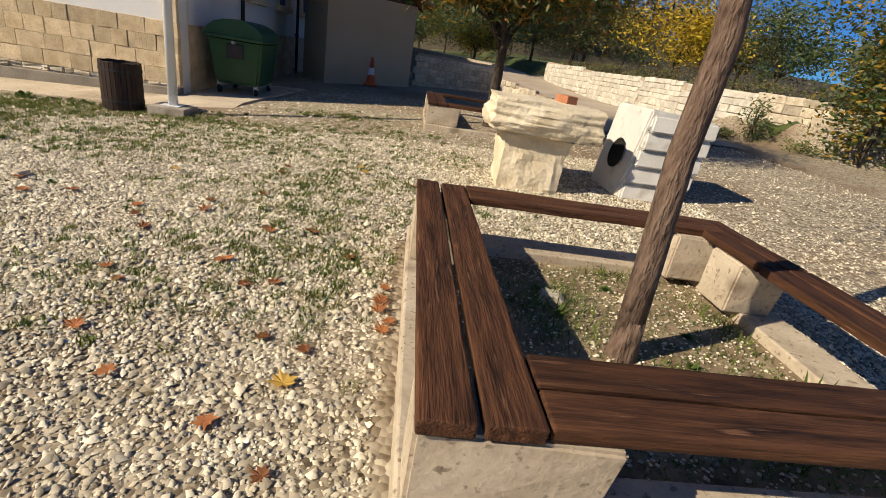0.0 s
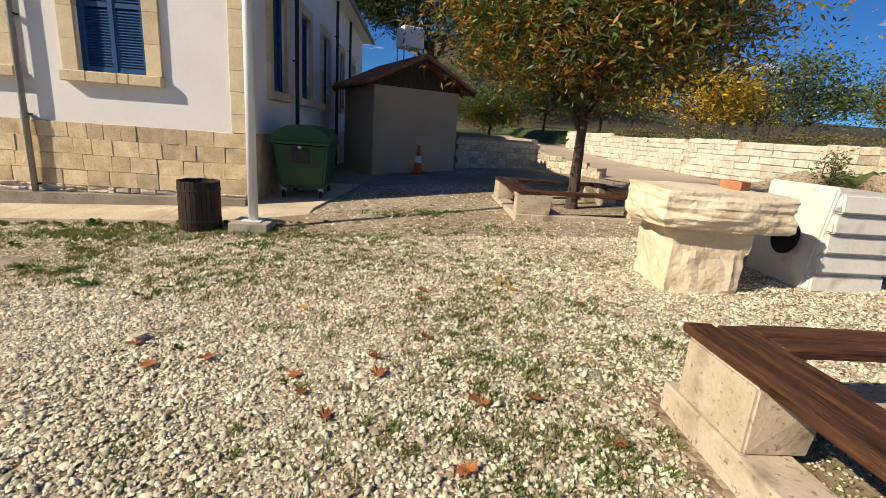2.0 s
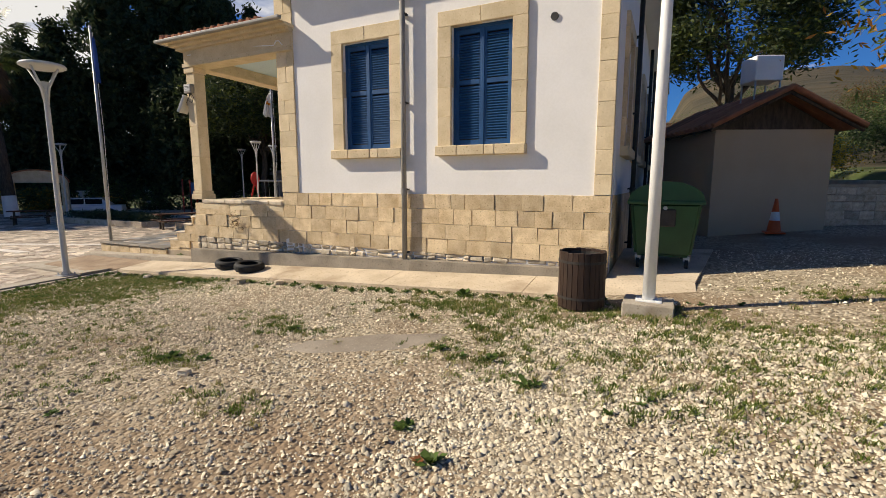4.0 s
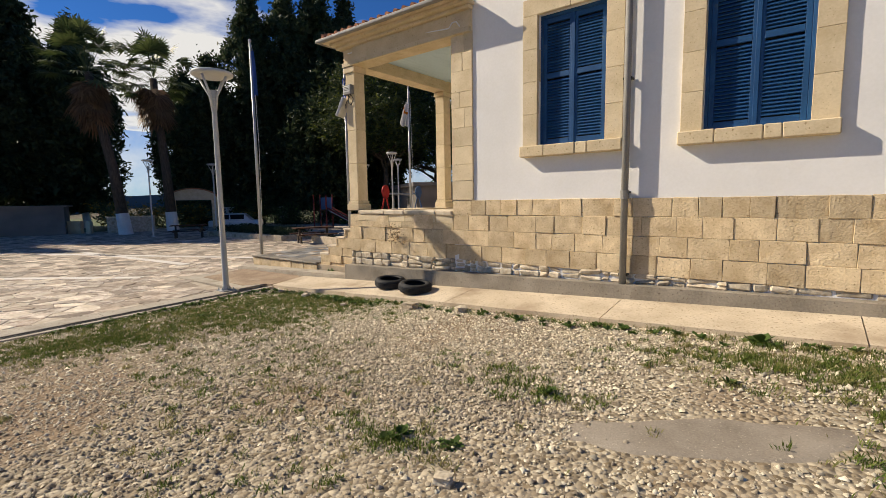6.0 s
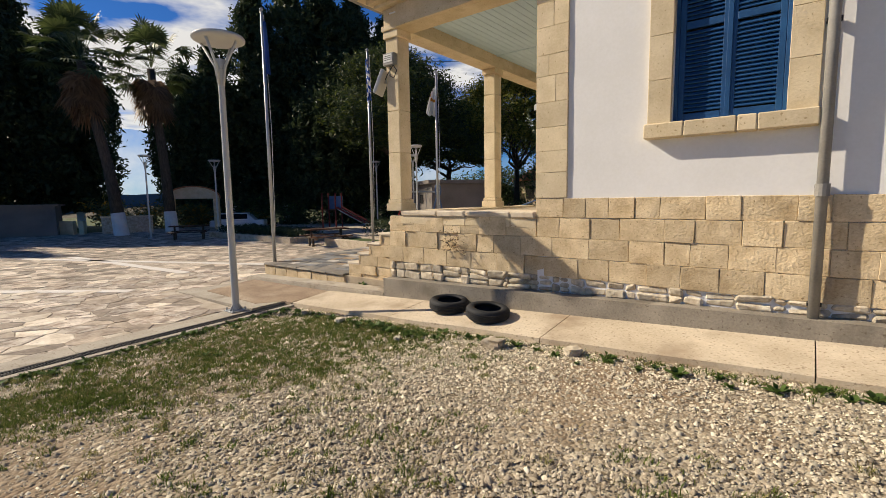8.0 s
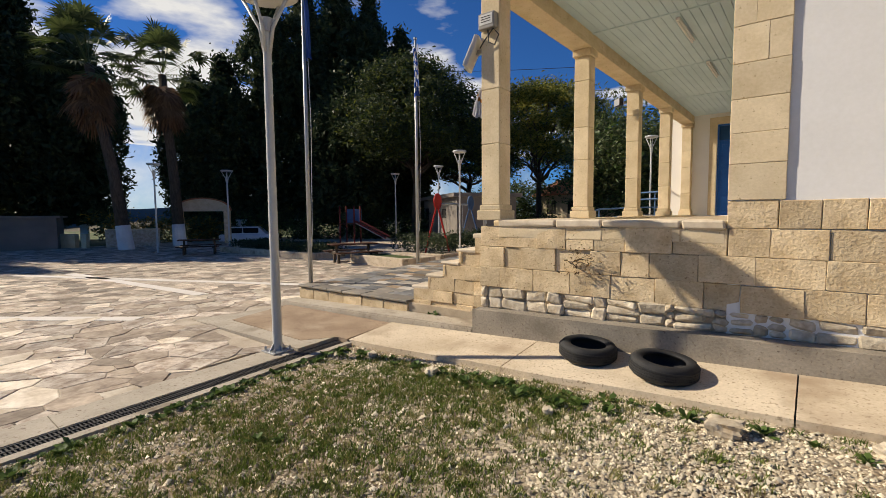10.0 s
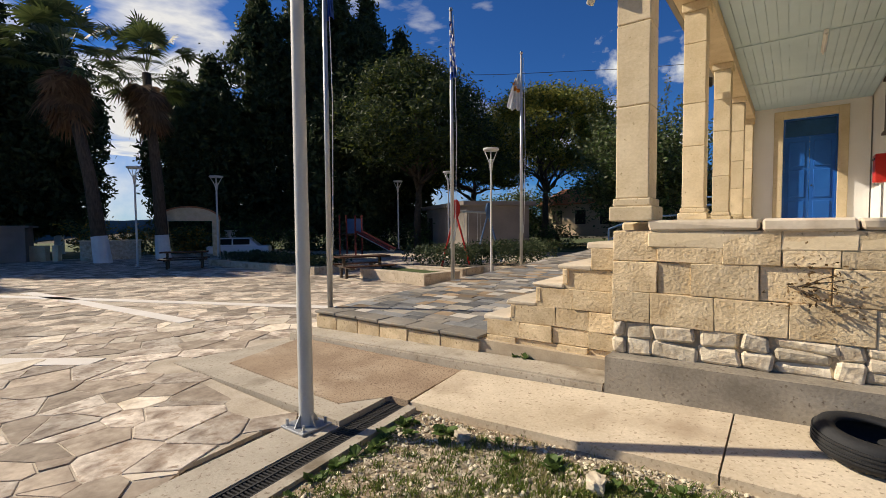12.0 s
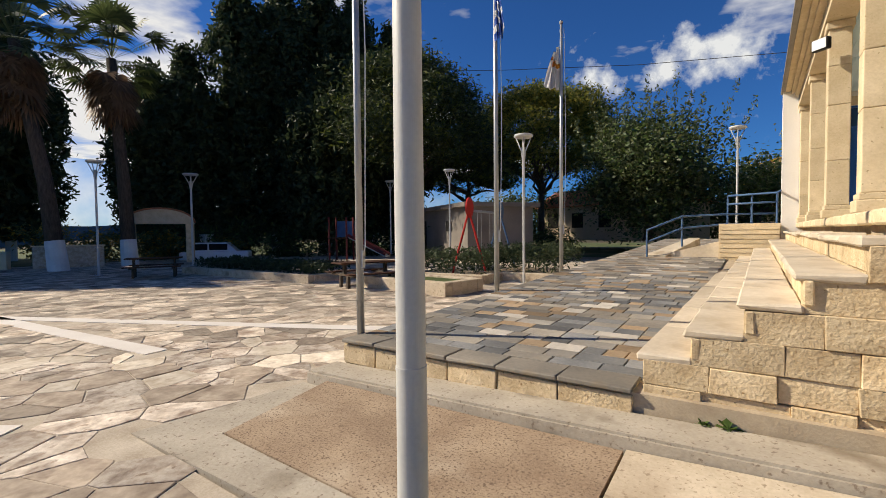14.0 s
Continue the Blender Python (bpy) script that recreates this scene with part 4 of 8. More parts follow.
# tactile block, ramp and blue rails at the far end of the steps
rb = thing("ramp", pose(0, 0, 0), "pale concrete access ramp with kerbs beside the steps", "ramp", kind="structure")
bm = boxes((-15.6, X_PORCH - 0.4, 20.5, 22.4, -0.4, 1.1))
part("landing", bm, M_DRESSED, rb)
for k in range(9):
    part("ledge_line", boxes((-15.58, X_PORCH - 0.42, 20.46, 20.499, -0.02 + 0.12 * k, 0.08 + 0.12 * k)), M_DRESSED, rb)
part("slope", prism(bmesh.new(), [(-17.2, 20.9), (-15.61, 20.9), (-15.61, 22.3), (-17.2, 22.3)], -0.4, lambda x, y: 0.2 + 0.42 * step(-17.2, -15.6, x)), M_TREAD, rb)
part("ramp_kerb", prism(bmesh.new(), [(-17.5, 20.7), (-16.9, 20.7), (-16.2, 22.3), (-16.5, 22.3)], -0.4, lambda x, y: 0.22 + 0.3 * (y - 20.7)), M_TREAD, rb)
M_RAIL = pbr("blue_steel_rail", (0.05, 0.10, 0.20), (0.07, 0.14, 0.26), 4, 0.45, 40, 0.05)
rail = thing("handrail", pose(0, 0, 0), "blue painted steel handrail beside the ramp", "handrail")
for pts in ([(-17.4, 20.6, 0.95), (-16.6, 21.5, 1.35), (-15.6, 22.4, 1.4), (-14.3, 22.6, 1.4)], [(-17.4, 20.6, 0.6), (-16.6, 21.5, 1.0), (-15.6, 22.4, 1.1), (-14.3, 22.6, 1.1)], [(-15.5, 22.5, 1.95), (-14.3, 22.4, 1.98), (-14.25, 21.6, 1.98)], [(-15.5, 22.5, 1.7), (-14.3, 22.4, 1.72)]):
    part("rail", path_tube(bmesh.new(), pts, 0.03, 8), M_RAIL, rail, smooth=True)
for x, y, z in ((-17.4, 20.6, 0.95), (-16.6, 21.5, 1.35), (-15.5, 22.5, 1.95), (-14.9, 22.5, 1.95), (-14.3, 22.4, 1.98)):
    part("rail_post", tube(bmesh.new(), (x, y, 0.1), (x, y, z), 0.028, n=8), M_RAIL, rail)


# ---- lamps and poles ----
def street_lamp(m, label, h=4.57, thick=1.0):
    root = thing("street_lamp", m, label, "street lamp", "square lamps")
    part("base_plate", boxes((-0.15, 0.15, -0.15, 0.15, 0, 0.02), bevel=0.006), M_GALV, root)
    for k in range(4):
        part("bolt", tube(bmesh.new(), (0.11 * (1 if k % 2 else -1), 0.11 * (1 if k > 1 else -1), 0.02), (0.11 * (1 if k % 2 else -1), 0.11 * (1 if k > 1 else -1), 0.07), 0.014, n=6), M_GALV, root)
    for k in range(4):
        a = math.pi / 2 * k
        bm = bmesh.new()
        vs = [bm.verts.new(p) for p in ((0.05, -0.006, 0.02), (0.12, -0.006, 0.02), (0.05, -0.006, 0.14), (0.05, 0.006, 0.02), (0.12, 0.006, 0.02), (0.05, 0.006, 0.14))]
        for f in ((0, 1, 2), (5, 4, 3), (0, 3, 4, 1), (1, 4, 5, 2), (2, 5, 3, 0)):
            bm.faces.new([vs[i] for i in f])
        bm.transform(Matrix.Rotation(a, 4, "Z"))
        part("gusset", bm, M_GALV, root)
    part("lower_pole", tube(bmesh.new(), (0, 0, 0.02), (0, 0, 1.02), 0.0615 * thick, 0.059 * thick, 44), M_POLE, root)
    part("collar", tube(bmesh.new(), (0, 0, 1.015), (0, 0, 1.03), 0.0605 * thick, n=44), M_POLE, root)
    part("upper_pole", tube(bmesh.new(), (0, 0, 1.025), (0, 0, h - 0.5), 0.0575 * thick, 0.05 * thick, 44), M_POLE, root)
    for k in range(4):
        a = math.pi / 2 * k + 0.5
        c, s = math.cos(a), math.sin(a)
        part("arm", path_tube(bmesh.new(), [(0.04 * c, 0.04 * s, h - 0.75), (0.09 * c, 0.09 * s, h - 0.45), (0.32 * c, 0.32 * s, h - 0.06)], 0.022, 8), M_POLE, root, smooth=True)
    bm = lathe(bmesh.new(), [(0.0, h - 0.05), (0.35, h - 0.06), (0.405, h - 0.03), (0.41, h + 0.0), (0.385, h + 0.03), (0.0, h + 0.06)], 36)
    bmesh.ops.remove_doubles(bm, verts=bm.verts, dist=0.001)
    part("reflector_disc", bm, M_POLE, root, "round pale reflector disc", smooth=True)
    part("lamp_head", tube(bmesh.new(), (0, 0, h - 0.5), (0, 0, h - 0.34), 0.07, 0.09, 16), M_GALV, root)
    return root


lamp = street_lamp(pose(-15.79, 7.58, -0.583), "tall grey lamp post with a round reflector disc")
for x, y, z, s, wide in ((-35.9, 13.35, -0.6, 0.97, 0.75), (-38.1, 18.1, -0.6, 1, 0.9), (-19.4, 16.5, -0.5, 0.82, 0.55), (-27.24, 25.05, -0.4, 0.96, 0.7), (-33.8, 28.2, -0.4, 1.0, 0.8), (-15.3, 23.4, 0.2, 0.86, 0.6)):
    c = copy_thing(lamp, pose(x, y, z, 0, 0, (x * 37) % 90))
    c.matrix_basis = pose(x, y, z, 0, 0, (x * 37) % 90) @ Matrix.Diagonal((wide, wide, s, 1))

mast = thing("mast", pose(-3.70, 7.80, ground_z(-3.70, 7.80)), "white painted steel mast on a square concrete block", "mast")
part("footing_block", boxes((-0.27, 0.27, -0.25, 0.25, -0.1, 0.11), bevel=0.012), M_CONC, mast)
part("foot_plate", boxes((-0.14, 0.14, -0.12, 0.12, 0.11, 0.125), bevel=0.004), M_WHITE, mast)
part("pole", path_tube(bmesh.new(), [(0, 0, 0.12), (0.0, 0, 3), (0, 0, 9)], [0.07, 0.06, 0.04], 20), M_WHITE, mast, smooth=True)

M_FBLUE = pbr("flag_blue", (0.03, 0.10, 0.42), (0.05, 0.14, 0.5), 4, 0.8, 30, 0.1)
M_FWHITE = pbr("flag_white", (0.70, 0.70, 0.70), (0.80, 0.80, 0.80), 4, 0.8, 30, 0.1)
M_FORANGE = pbr("flag_orange", (0.62, 0.25, 0.04), (0.68, 0.30, 0.05), 4, 0.8, 30, 0.1)


def flag(parent_pose, h, drop, width, stripes, seed, label):
    """A cloth that hangs limp in folds beside its pole; stripes: materials by row from the hoist's top."""
    rnd = random.Random(seed)
    root = thing("flag", parent_pose, label, "flag")
    nu, nv = 18, 20
    for mi, mat_ in enumerate(sorted(set(stripes), key=lambda q: q.name)):
        bm = bmesh.new()
        grid = {}
        for j in range(nv + 1):
            for i in range(nu + 1):
                u, v = i / nu, j / nv
                f = u * math.pi * 5 + seed
                wx_ = 0.05 + width * u * (0.35 + 0.65 * v) + 0.02 * math.sin(f + v * 3)
                wy_ = 0.07 * math.sin(f) * (0.4 + 0.6 * v) * min(1, u * 6)
                grid[i, j] = (wx_, wy_, h - drop * (v * (1 - 0.25 * u) + 0.55 * u * (0.3 + 0.1 * math.sin(f * 0.6))))
        used = {}
        for j in range(nv):
            for i in range(nu):
                k = stripes[(int((i / nu) * 2.4) + int(j / nv * len(stripes))) % len(stripes)]
                if k != mat_:
                    continue
                vs = []
                for key in ((i, j), (i + 1, j), (i + 1, j + 1), (i, j + 1)):
                    if key not in used:
                        used[key] = bm.verts.new(grid[key])
                    vs.append(used[key])
                bm.faces.new(vs)
        bmesh.ops.solidify(bm, geom=bm.faces[:], thickness=0.004)
        part("cloth", bm, mat_, root, smooth=True)
    return root


def flagpole(x, y, z, h):
    root = thing("flagpole", pose(x, y, z), "slim grey metal flagpole with a halyard", "flagpole", "flagpoles")
    part("pole", path_tube(bmesh.new(), [(0, 0, 0), (0, 0, h * 0.5), (0, 0, h)], [0.045, 0.04, 0.03], 14), M_GALV, root, smooth=True)
    part("finial", lathe(bmesh.new(), [(0.001, h), (0.04, h + 0.01), (0.045, h + 0.04), (0.03, h + 0.07), (0.001, h + 0.08)], 12), M_GALV, root)
    part("halyard", path_tube(bmesh.new(), [(0.06, 0.02, h - 0.1), (0.09, 0.05, h * 0.55), (0.07, 0.02, 1.2), (0.05, 0.0, 1.0)], 0.007, 5), M_TUBE, root)
    part("cleat", boxes((0.04, 0.07, -0.02, 0.02, 0.95, 1.15)), M_GALV, root)
    return root


flagpole(-18.48, 10.02, terrace_z(9.95) - 0.2, 6.2)
flagpole(-18.5, 13.4, terrace_z(13.3) - 0.1, 5.85)
flagpole(-18.5, 16.6, terrace_z(16.6) - 0.1, 5.75)
flag(pose(-18.46, 10.02, 0, 0, 0, 20), 5.6, 1.3, 0.10, [M_FBLUE], 1, "plain blue flag hanging limp on its pole")
flag(pose(-18.50, 13.3, 0, 0, 0, 10), 5.45, 1.25, 0.16, [M_FBLUE, M_FWHITE] * 4 + [M_FBLUE], 2, "blue and white striped flag hanging limp")
flag(pose(-18.50, 16.6, 0, 0, 0, 200), 5.2, 1.0, 0.34, [M_FWHITE] * 3 + [M_FORANGE] + [M_FWHITE] * 4, 3, "white flag with an orange patch hanging limp")


# ---- tyres ----
def tyre(m, label):
    root = thing("tyre", m, label, "tyre", "old tyres")
    prof = [(0.19, 0.03), (0.205, 0.012), (0.25, 0.0), (0.285, 0.012), (0.305, 0.04), (0.312, 0.10), (0.305, 0.16), (0.285, 0.188), (0.25, 0.2), (0.205, 0.188), (0.19, 0.17), (0.215, 0.15), (0.28, 0.13), (0.285, 0.07), (0.215, 0.05), (0.19, 0.03)]
    part("carcass", lathe(bmesh.new(), prof, 40), M_RUBBER, root, smooth=True)
    for z in (0.06, 0.085, 0.115, 0.14):
        part("tread_rib", lathe(bmesh.new(), [(0.308, z - 0.009), (0.3165, z - 0.008), (0.3165, z + 0.008), (0.308, z + 0.009)], 40), M_RUBBER, root)
    return root


tyre(pose(-12.17, 9.0, walk_z(-12.17, 9.0) + 0.005, 4, 2, 30) @ Matrix.Diagonal((0.94, 0.94, 0.88, 1)), "old black car tyre lying on the concrete path")
tyre(pose(-11.39, 8.84, walk_z(-11.39, 8.84) + 0.005, 5, -1, 80) @ Matrix.Diagonal((0.95, 0.95, 0.86, 1)), "old black car tyre lying on the concrete path")


# ---- litter bin ----
bx, by = -4.47, 7.85
lb = thing("litter_bin", pose(bx, by, ground_z(bx, by)), "round litter bin of dark brown wooden slats", "litter bin")
part("liner", lathe(bmesh.new(), [(0.0, 0.05), (0.23, 0.05), (0.245, 0.66), (0.235, 0.66), (0.22, 0.08), (0.0, 0.08)], 24), M_DARKM, lb)
slat_bm = bmesh.new()
box(slat_bm, -0.031, 0.031, -0.014, 0.014, 0.0, 0.69, bevel=0.004)
slat_me = bpy.data.meshes.new("bin_slat")
slat_bm.to_mesh(slat_me)
slat_bm.free()
slat_me.materials.append(M_BIN)
for k in range(26):
    a = 2 * math.pi * k / 26
    piece("bin_slat", slat_me, lb, 0.265 * math.cos(a), 0.265 * math.sin(a), 0.0 + (k % 3) * 0.004, 0, 0, math.degrees(a) + 90)
for z in (0.12, 0.56):
    part("hoop", lathe(bmesh.new(), [(0.283, z), (0.288, z), (0.288, z + 0.03), (0.283, z + 0.03)], 26), M_DARKM, lb)

# ---- waste container ----
wc = thing("waste_container", pose(-3.62, 10.85, ground_z(-3.6, 10.8) + 0.02, 0, 0, 2), "large green plastic waste container on castors", "waste container")
bm = bmesh.new()
lo, hi = [(-0.42, -0.58), (0.42, -0.58), (0.42, 0.58), (-0.42, 0.58)], [(-0.52, -0.68), (0.52, -0.68), (0.52, 0.68), (-0.52, 0.68)]
a = [bm.verts.new((x, y, 0.2)) for x, y in lo]
b = [bm.verts.new((x, y, 1.08)) for x, y in hi]
bm.faces.new(a[::-1])
bm.faces.new(b)
for k in range(4):
    bm.faces.new((a[k], a[(k + 1) % 4], b[(k + 1) % 4], b[k]))
bmesh.ops.bevel(bm, geom=bm.edges[:], offset=0.05, segments=3, affect="EDGES")
part("body", bm, M_GREEN, wc)
part("rim", boxes((-0.56, 0.56, -0.72, 0.72, 1.05, 1.12), bevel=0.02), M_GREEN, wc)
lid = bmesh.new()
rows = []
for j in range(9):
    t = math.pi * j / 8
    rows.append([lid.verts.new((-0.55 * math.cos(t), y, 1.12 + 0.30 * math.sin(t))) for y in (-0.70, -0.60, 0.60, 0.70)])
for r, q in zip(rows, rows[1:]):
    for i in range(3):
        lid.faces.new((r[i], q[i], q[i + 1], r[i + 1]))
lid.faces.new([r[0] for r in rows])
lid.faces.new([r[3] for r in rows][::-1])
part("lid", lid, M_GREEN, wc, "domed green lid")
part("trunnion", tube(bmesh.new(), (0, -0.80, 1.0), (0, 0.80, 1.0), 0.03), M_GALV, wc)
part("panel_mark", boxes((-0.16, 0.16, -0.70, -0.66, 0.70, 0.98), bevel=0.02), M_DARKM, wc, "dark moulded mark")
for sx in (-1, 1):
    for sy_ in (-1, 1):
        part("castor", tube(bmesh.new(), (sx * 0.36 - 0.025, sy_ * 0.5, 0.08), (sx * 0.36 + 0.025, sy_ * 0.5, 0.08), 0.085, n=16), M_RUBBER, wc)
        part("castor_fork", boxes((sx * 0.36 - 0.045, sx * 0.36 + 0.045, sy_ * 0.5 - 0.03, sy_ * 0.5 + 0.03, 0.13, 0.22)), M_GALV, wc)

# ---- shed ----
shed = thing("shed", pose(-2.66, 14.74, 0.30, 0, 0, 24.2), "small beige rendered shed with a clay tile gable roof", "shed")
part("wall", boxes((0, 2.71, 0, 3.0, -0.2, 2.43)), M_SHED, shed)
bm = bmesh.new()
g = [bm.verts.new(p) for p in ((0, 0.02, 2.43), (2.71, 0.02, 2.43), (1.35, 0.02, 3.18), (0, 2.98, 2.43), (2.71, 2.98, 2.43), (1.35, 2.98, 3.18))]
for f in ((0, 1, 2), (5, 4, 3), (0, 2, 5, 3), (1, 4, 5, 2), (0, 3, 4, 1)):
    bm.faces.new([g[i] for i in f])
part("gable", bm, M_DBARK, shed, "dark timber gable")
for s in (-1, 1):
    bm = bmesh.new()
    ex_, ez_, rz_ = 1.355 + s * 1.68, 2.41, 3.25
    roof_slab(bm, (1.355, -0.5, rz_), (ex_, -0.5, ez_), (ex_, 3.5, ez_), (1.355, 3.5, rz_), 0.05)
    part("roof", bm, M_TILE, shed)
    for k in range(17):
        y = -0.47 + k * 0.245
        part("roof_tile", tube(bmesh.new(), (1.355, y, rz_ + 0.06), (ex_, y, ez_ + 0.06), 0.06, n=8), M_TILE, shed)
    for k in range(6):
        y = -0.4 + k * 0.72
        part("rafter", tube(bmesh.new(), (1.355, y, rz_ - 0.05), (ex_, y, ez_ - 0.05), 0.04, n=6), M_DBARK, shed)
tank = thing("roof_tank", pose(-1.75, 15.6, 3.5, 0, 0, 24), "square white tank on thin legs above the shed roof", "water tank")
part("tank_body", boxes((-0.32, 0.32, -0.3, 0.3, 0.35, 0.92), bevel=0.03), M_WHITE, tank)
for sx in (-1, 1):
    for sy_ in (-1, 1):
        part("leg", tube(bmesh.new(), (sx * 0.28, sy_ * 0.26, -0.3), (sx * 0.28, sy_ * 0.26, 0.36), 0.02, n=6), M_GALV, tank)
M_CORANGE = pbr("cone_orange", (0.55, 0.08, 0.02), (0.62, 0.12, 0.03), 3, 0.5, 30, 0.05)
cone = thing("traffic_cone", pose(-1.32, 14.95, ground_z(-1.3, 14.95) + 0.01), "orange and white traffic cone standing by the shed wall", "traffic cone")
part("base", boxes((-0.2, 0.2, -0.2, 0.2, 0, 0.04), bevel=0.01), M_CORANGE, cone)
for z0, z1, m_ in ((0.04, 0.3, M_CORANGE), (0.3, 0.5, M_FWHITE), (0.5, 0.8, M_CORANGE)):
    r = lambda z: 0.15 - 0.15 * z
    part("cone_band", lathe(bmesh.new(), [(r(z0), z0), (r(z1), z1)], 20), m_, cone)


# ---- benches round the trees ----
def square_bench(m, label):
    """Timber planks on concrete piers round a square of earth, 2.32 m a side; z = 0 is the ground."""
    root = thing("square_bench", m, label, "bench", "square tree benches")
    strips = [(-0.02, 0.24, -0.03, 2.36), (2.10, 2.40, -0.05, 2.40), (0.242, 2.098, 2.12, 2.40), (0.242, 2.098, -0.05, 0.22)]
    for r in strips:
        part("ground_beam", boxes((*r, -0.25, 0.09), bevel=0.012), M_BENCHC, root)
    for x0, x1, y0, y1, cut in ((0.0, 0.30, 1.75, 2.26, 1), (0.0, 0.55, 0.02, 0.26, 1), (1.82, 2.30, 1.98, 2.28, 1), (1.98, 2.30, 1.55, 1.85, 1), (1.9, 2.30, 0.02, 0.3, 1)):
        bm = bmesh.new()
        vs = [bm.verts.new(p) for p in ((x0, y0, 0.085), (x1, y0, 0.085), (x1, y1, 0.085), (x0, y1, 0.085), (x0, y0, 0.41), (x1 + 0.02, y0 - 0.03 * cut, 0.41), (x1 + 0.02, y1, 0.41), (x0, y1, 0.41))]
        for f in ((3, 2, 1, 0), (4, 5, 6, 7), (0, 1, 5, 4), (1, 2, 6, 5), (2, 3, 7, 6), (3, 0, 4, 7)):
            bm.faces.new([vs[i] for i in f])
        bmesh.ops.bevel(bm, geom=bm.edges[:], offset=0.012, segments=2, affect="EDGES")
        part("pier", bm, M_BENCHC, root)
    rnd = random.Random(2)
    planks = [(0.0, 0.155, 0.0, 2.33, "y"), (0.175, 0.34, 0.0, 2.31, "y"), (0.35, 2.16, 2.03, 2.17, "x"), (0.35, 2.16, 2.185, 2.33, "x"),
              (2.0, 2.155, 1.46, 2.025, "y"), (2.17, 2.32, 1.46, 2.33, "y"), (2.0, 2.155, 0.345, 1.44, "y"), (2.17, 2.32, 0.0, 1.44, "y"),
              (0.35, 2.16, 0.01, 0.165, "x"), (0.35, 2.16, 0.18, 0.335, "x")]
    for x0, x1, y0, y1, along in planks:
        bm = box(bmesh.new(), x0, x1, y0, y1, 0.412, 0.462, bevel=0.008)
        cuts = [e for e in bm.edges if e.calc_length() > 0.5]
        bmesh.ops.subdivide_edges(bm, edges=cuts, cuts=10)
        for v in bm.verts:
            v.co.z += 0.004 * noise.noise(v.co * 2.3) + 0.002 * noise.noise(v.co * 9)
            v.co.x += 0.003 * noise.noise(v.co * 2.1 + Vector((5, 0, 0)))
        part("plank", bm, M_WOOD if along == "y" else M_WOODX, root)
    part("soil_bed", boxes((0.25, 2.09, 0.23, 2.11, -0.2, 0.03)), M_SOIL, root)
    return root


B1 = (0.09, 0.93, 0.232)
bench = square_bench(pose(*B1), "square bench of dark stained planks on concrete piers round a tree")
square_bench(pose(0.27, 8.3, 0.30), "weathered square bench round an autumn tree at the road")


# ---- trees ----
def leaf_quads(points, size, rng, aspect=0.45, up=0.0):
    """Small pointed leaves at the given points, turned every way."""
    n = len(points)
    a = rng.normal(size=(n, 3))
    a[:, 2] *= 0.6
    a[:, 2] -= up
    a /= np.linalg.norm(a, axis=1)[:, None]
    b = np.cross(a, rng.normal(size=(n, 3)))
    b /= np.linalg.norm(b, axis=1)[:, None]
    s = size * rng.uniform(0.6, 1.3, (n, 1))
    p = np.asarray(points)
    v = np.stack([p - a * s * 0.5, p + b * s * aspect * 0.5, p + a * s * 0.5, p - b * s * aspect * 0.5], axis=1).reshape(-1, 3)
    return v, np.arange(4 * n).reshape(-1, 4)


def limb(bm, a, b, r0, r1, rnd, bend=0.15, n=5, sides=8):
    a, b = Vector(a), Vector(b)
    L = (b - a).length
    pts, rad = [], []
    for k in range(n + 1):
        t = k / n
        off = Vector((rnd.uniform(-1, 1), rnd.uniform(-1, 1), rnd.uniform(-0.5, 0.5))) * bend * L * 0.3 * (0 if k in (0, n) else 1)
        pts.append(a.lerp(b, t) + off)
        rad.append(r0 + (r1 - r0) * t)
    path_tube(bm, pts, rad, sides)


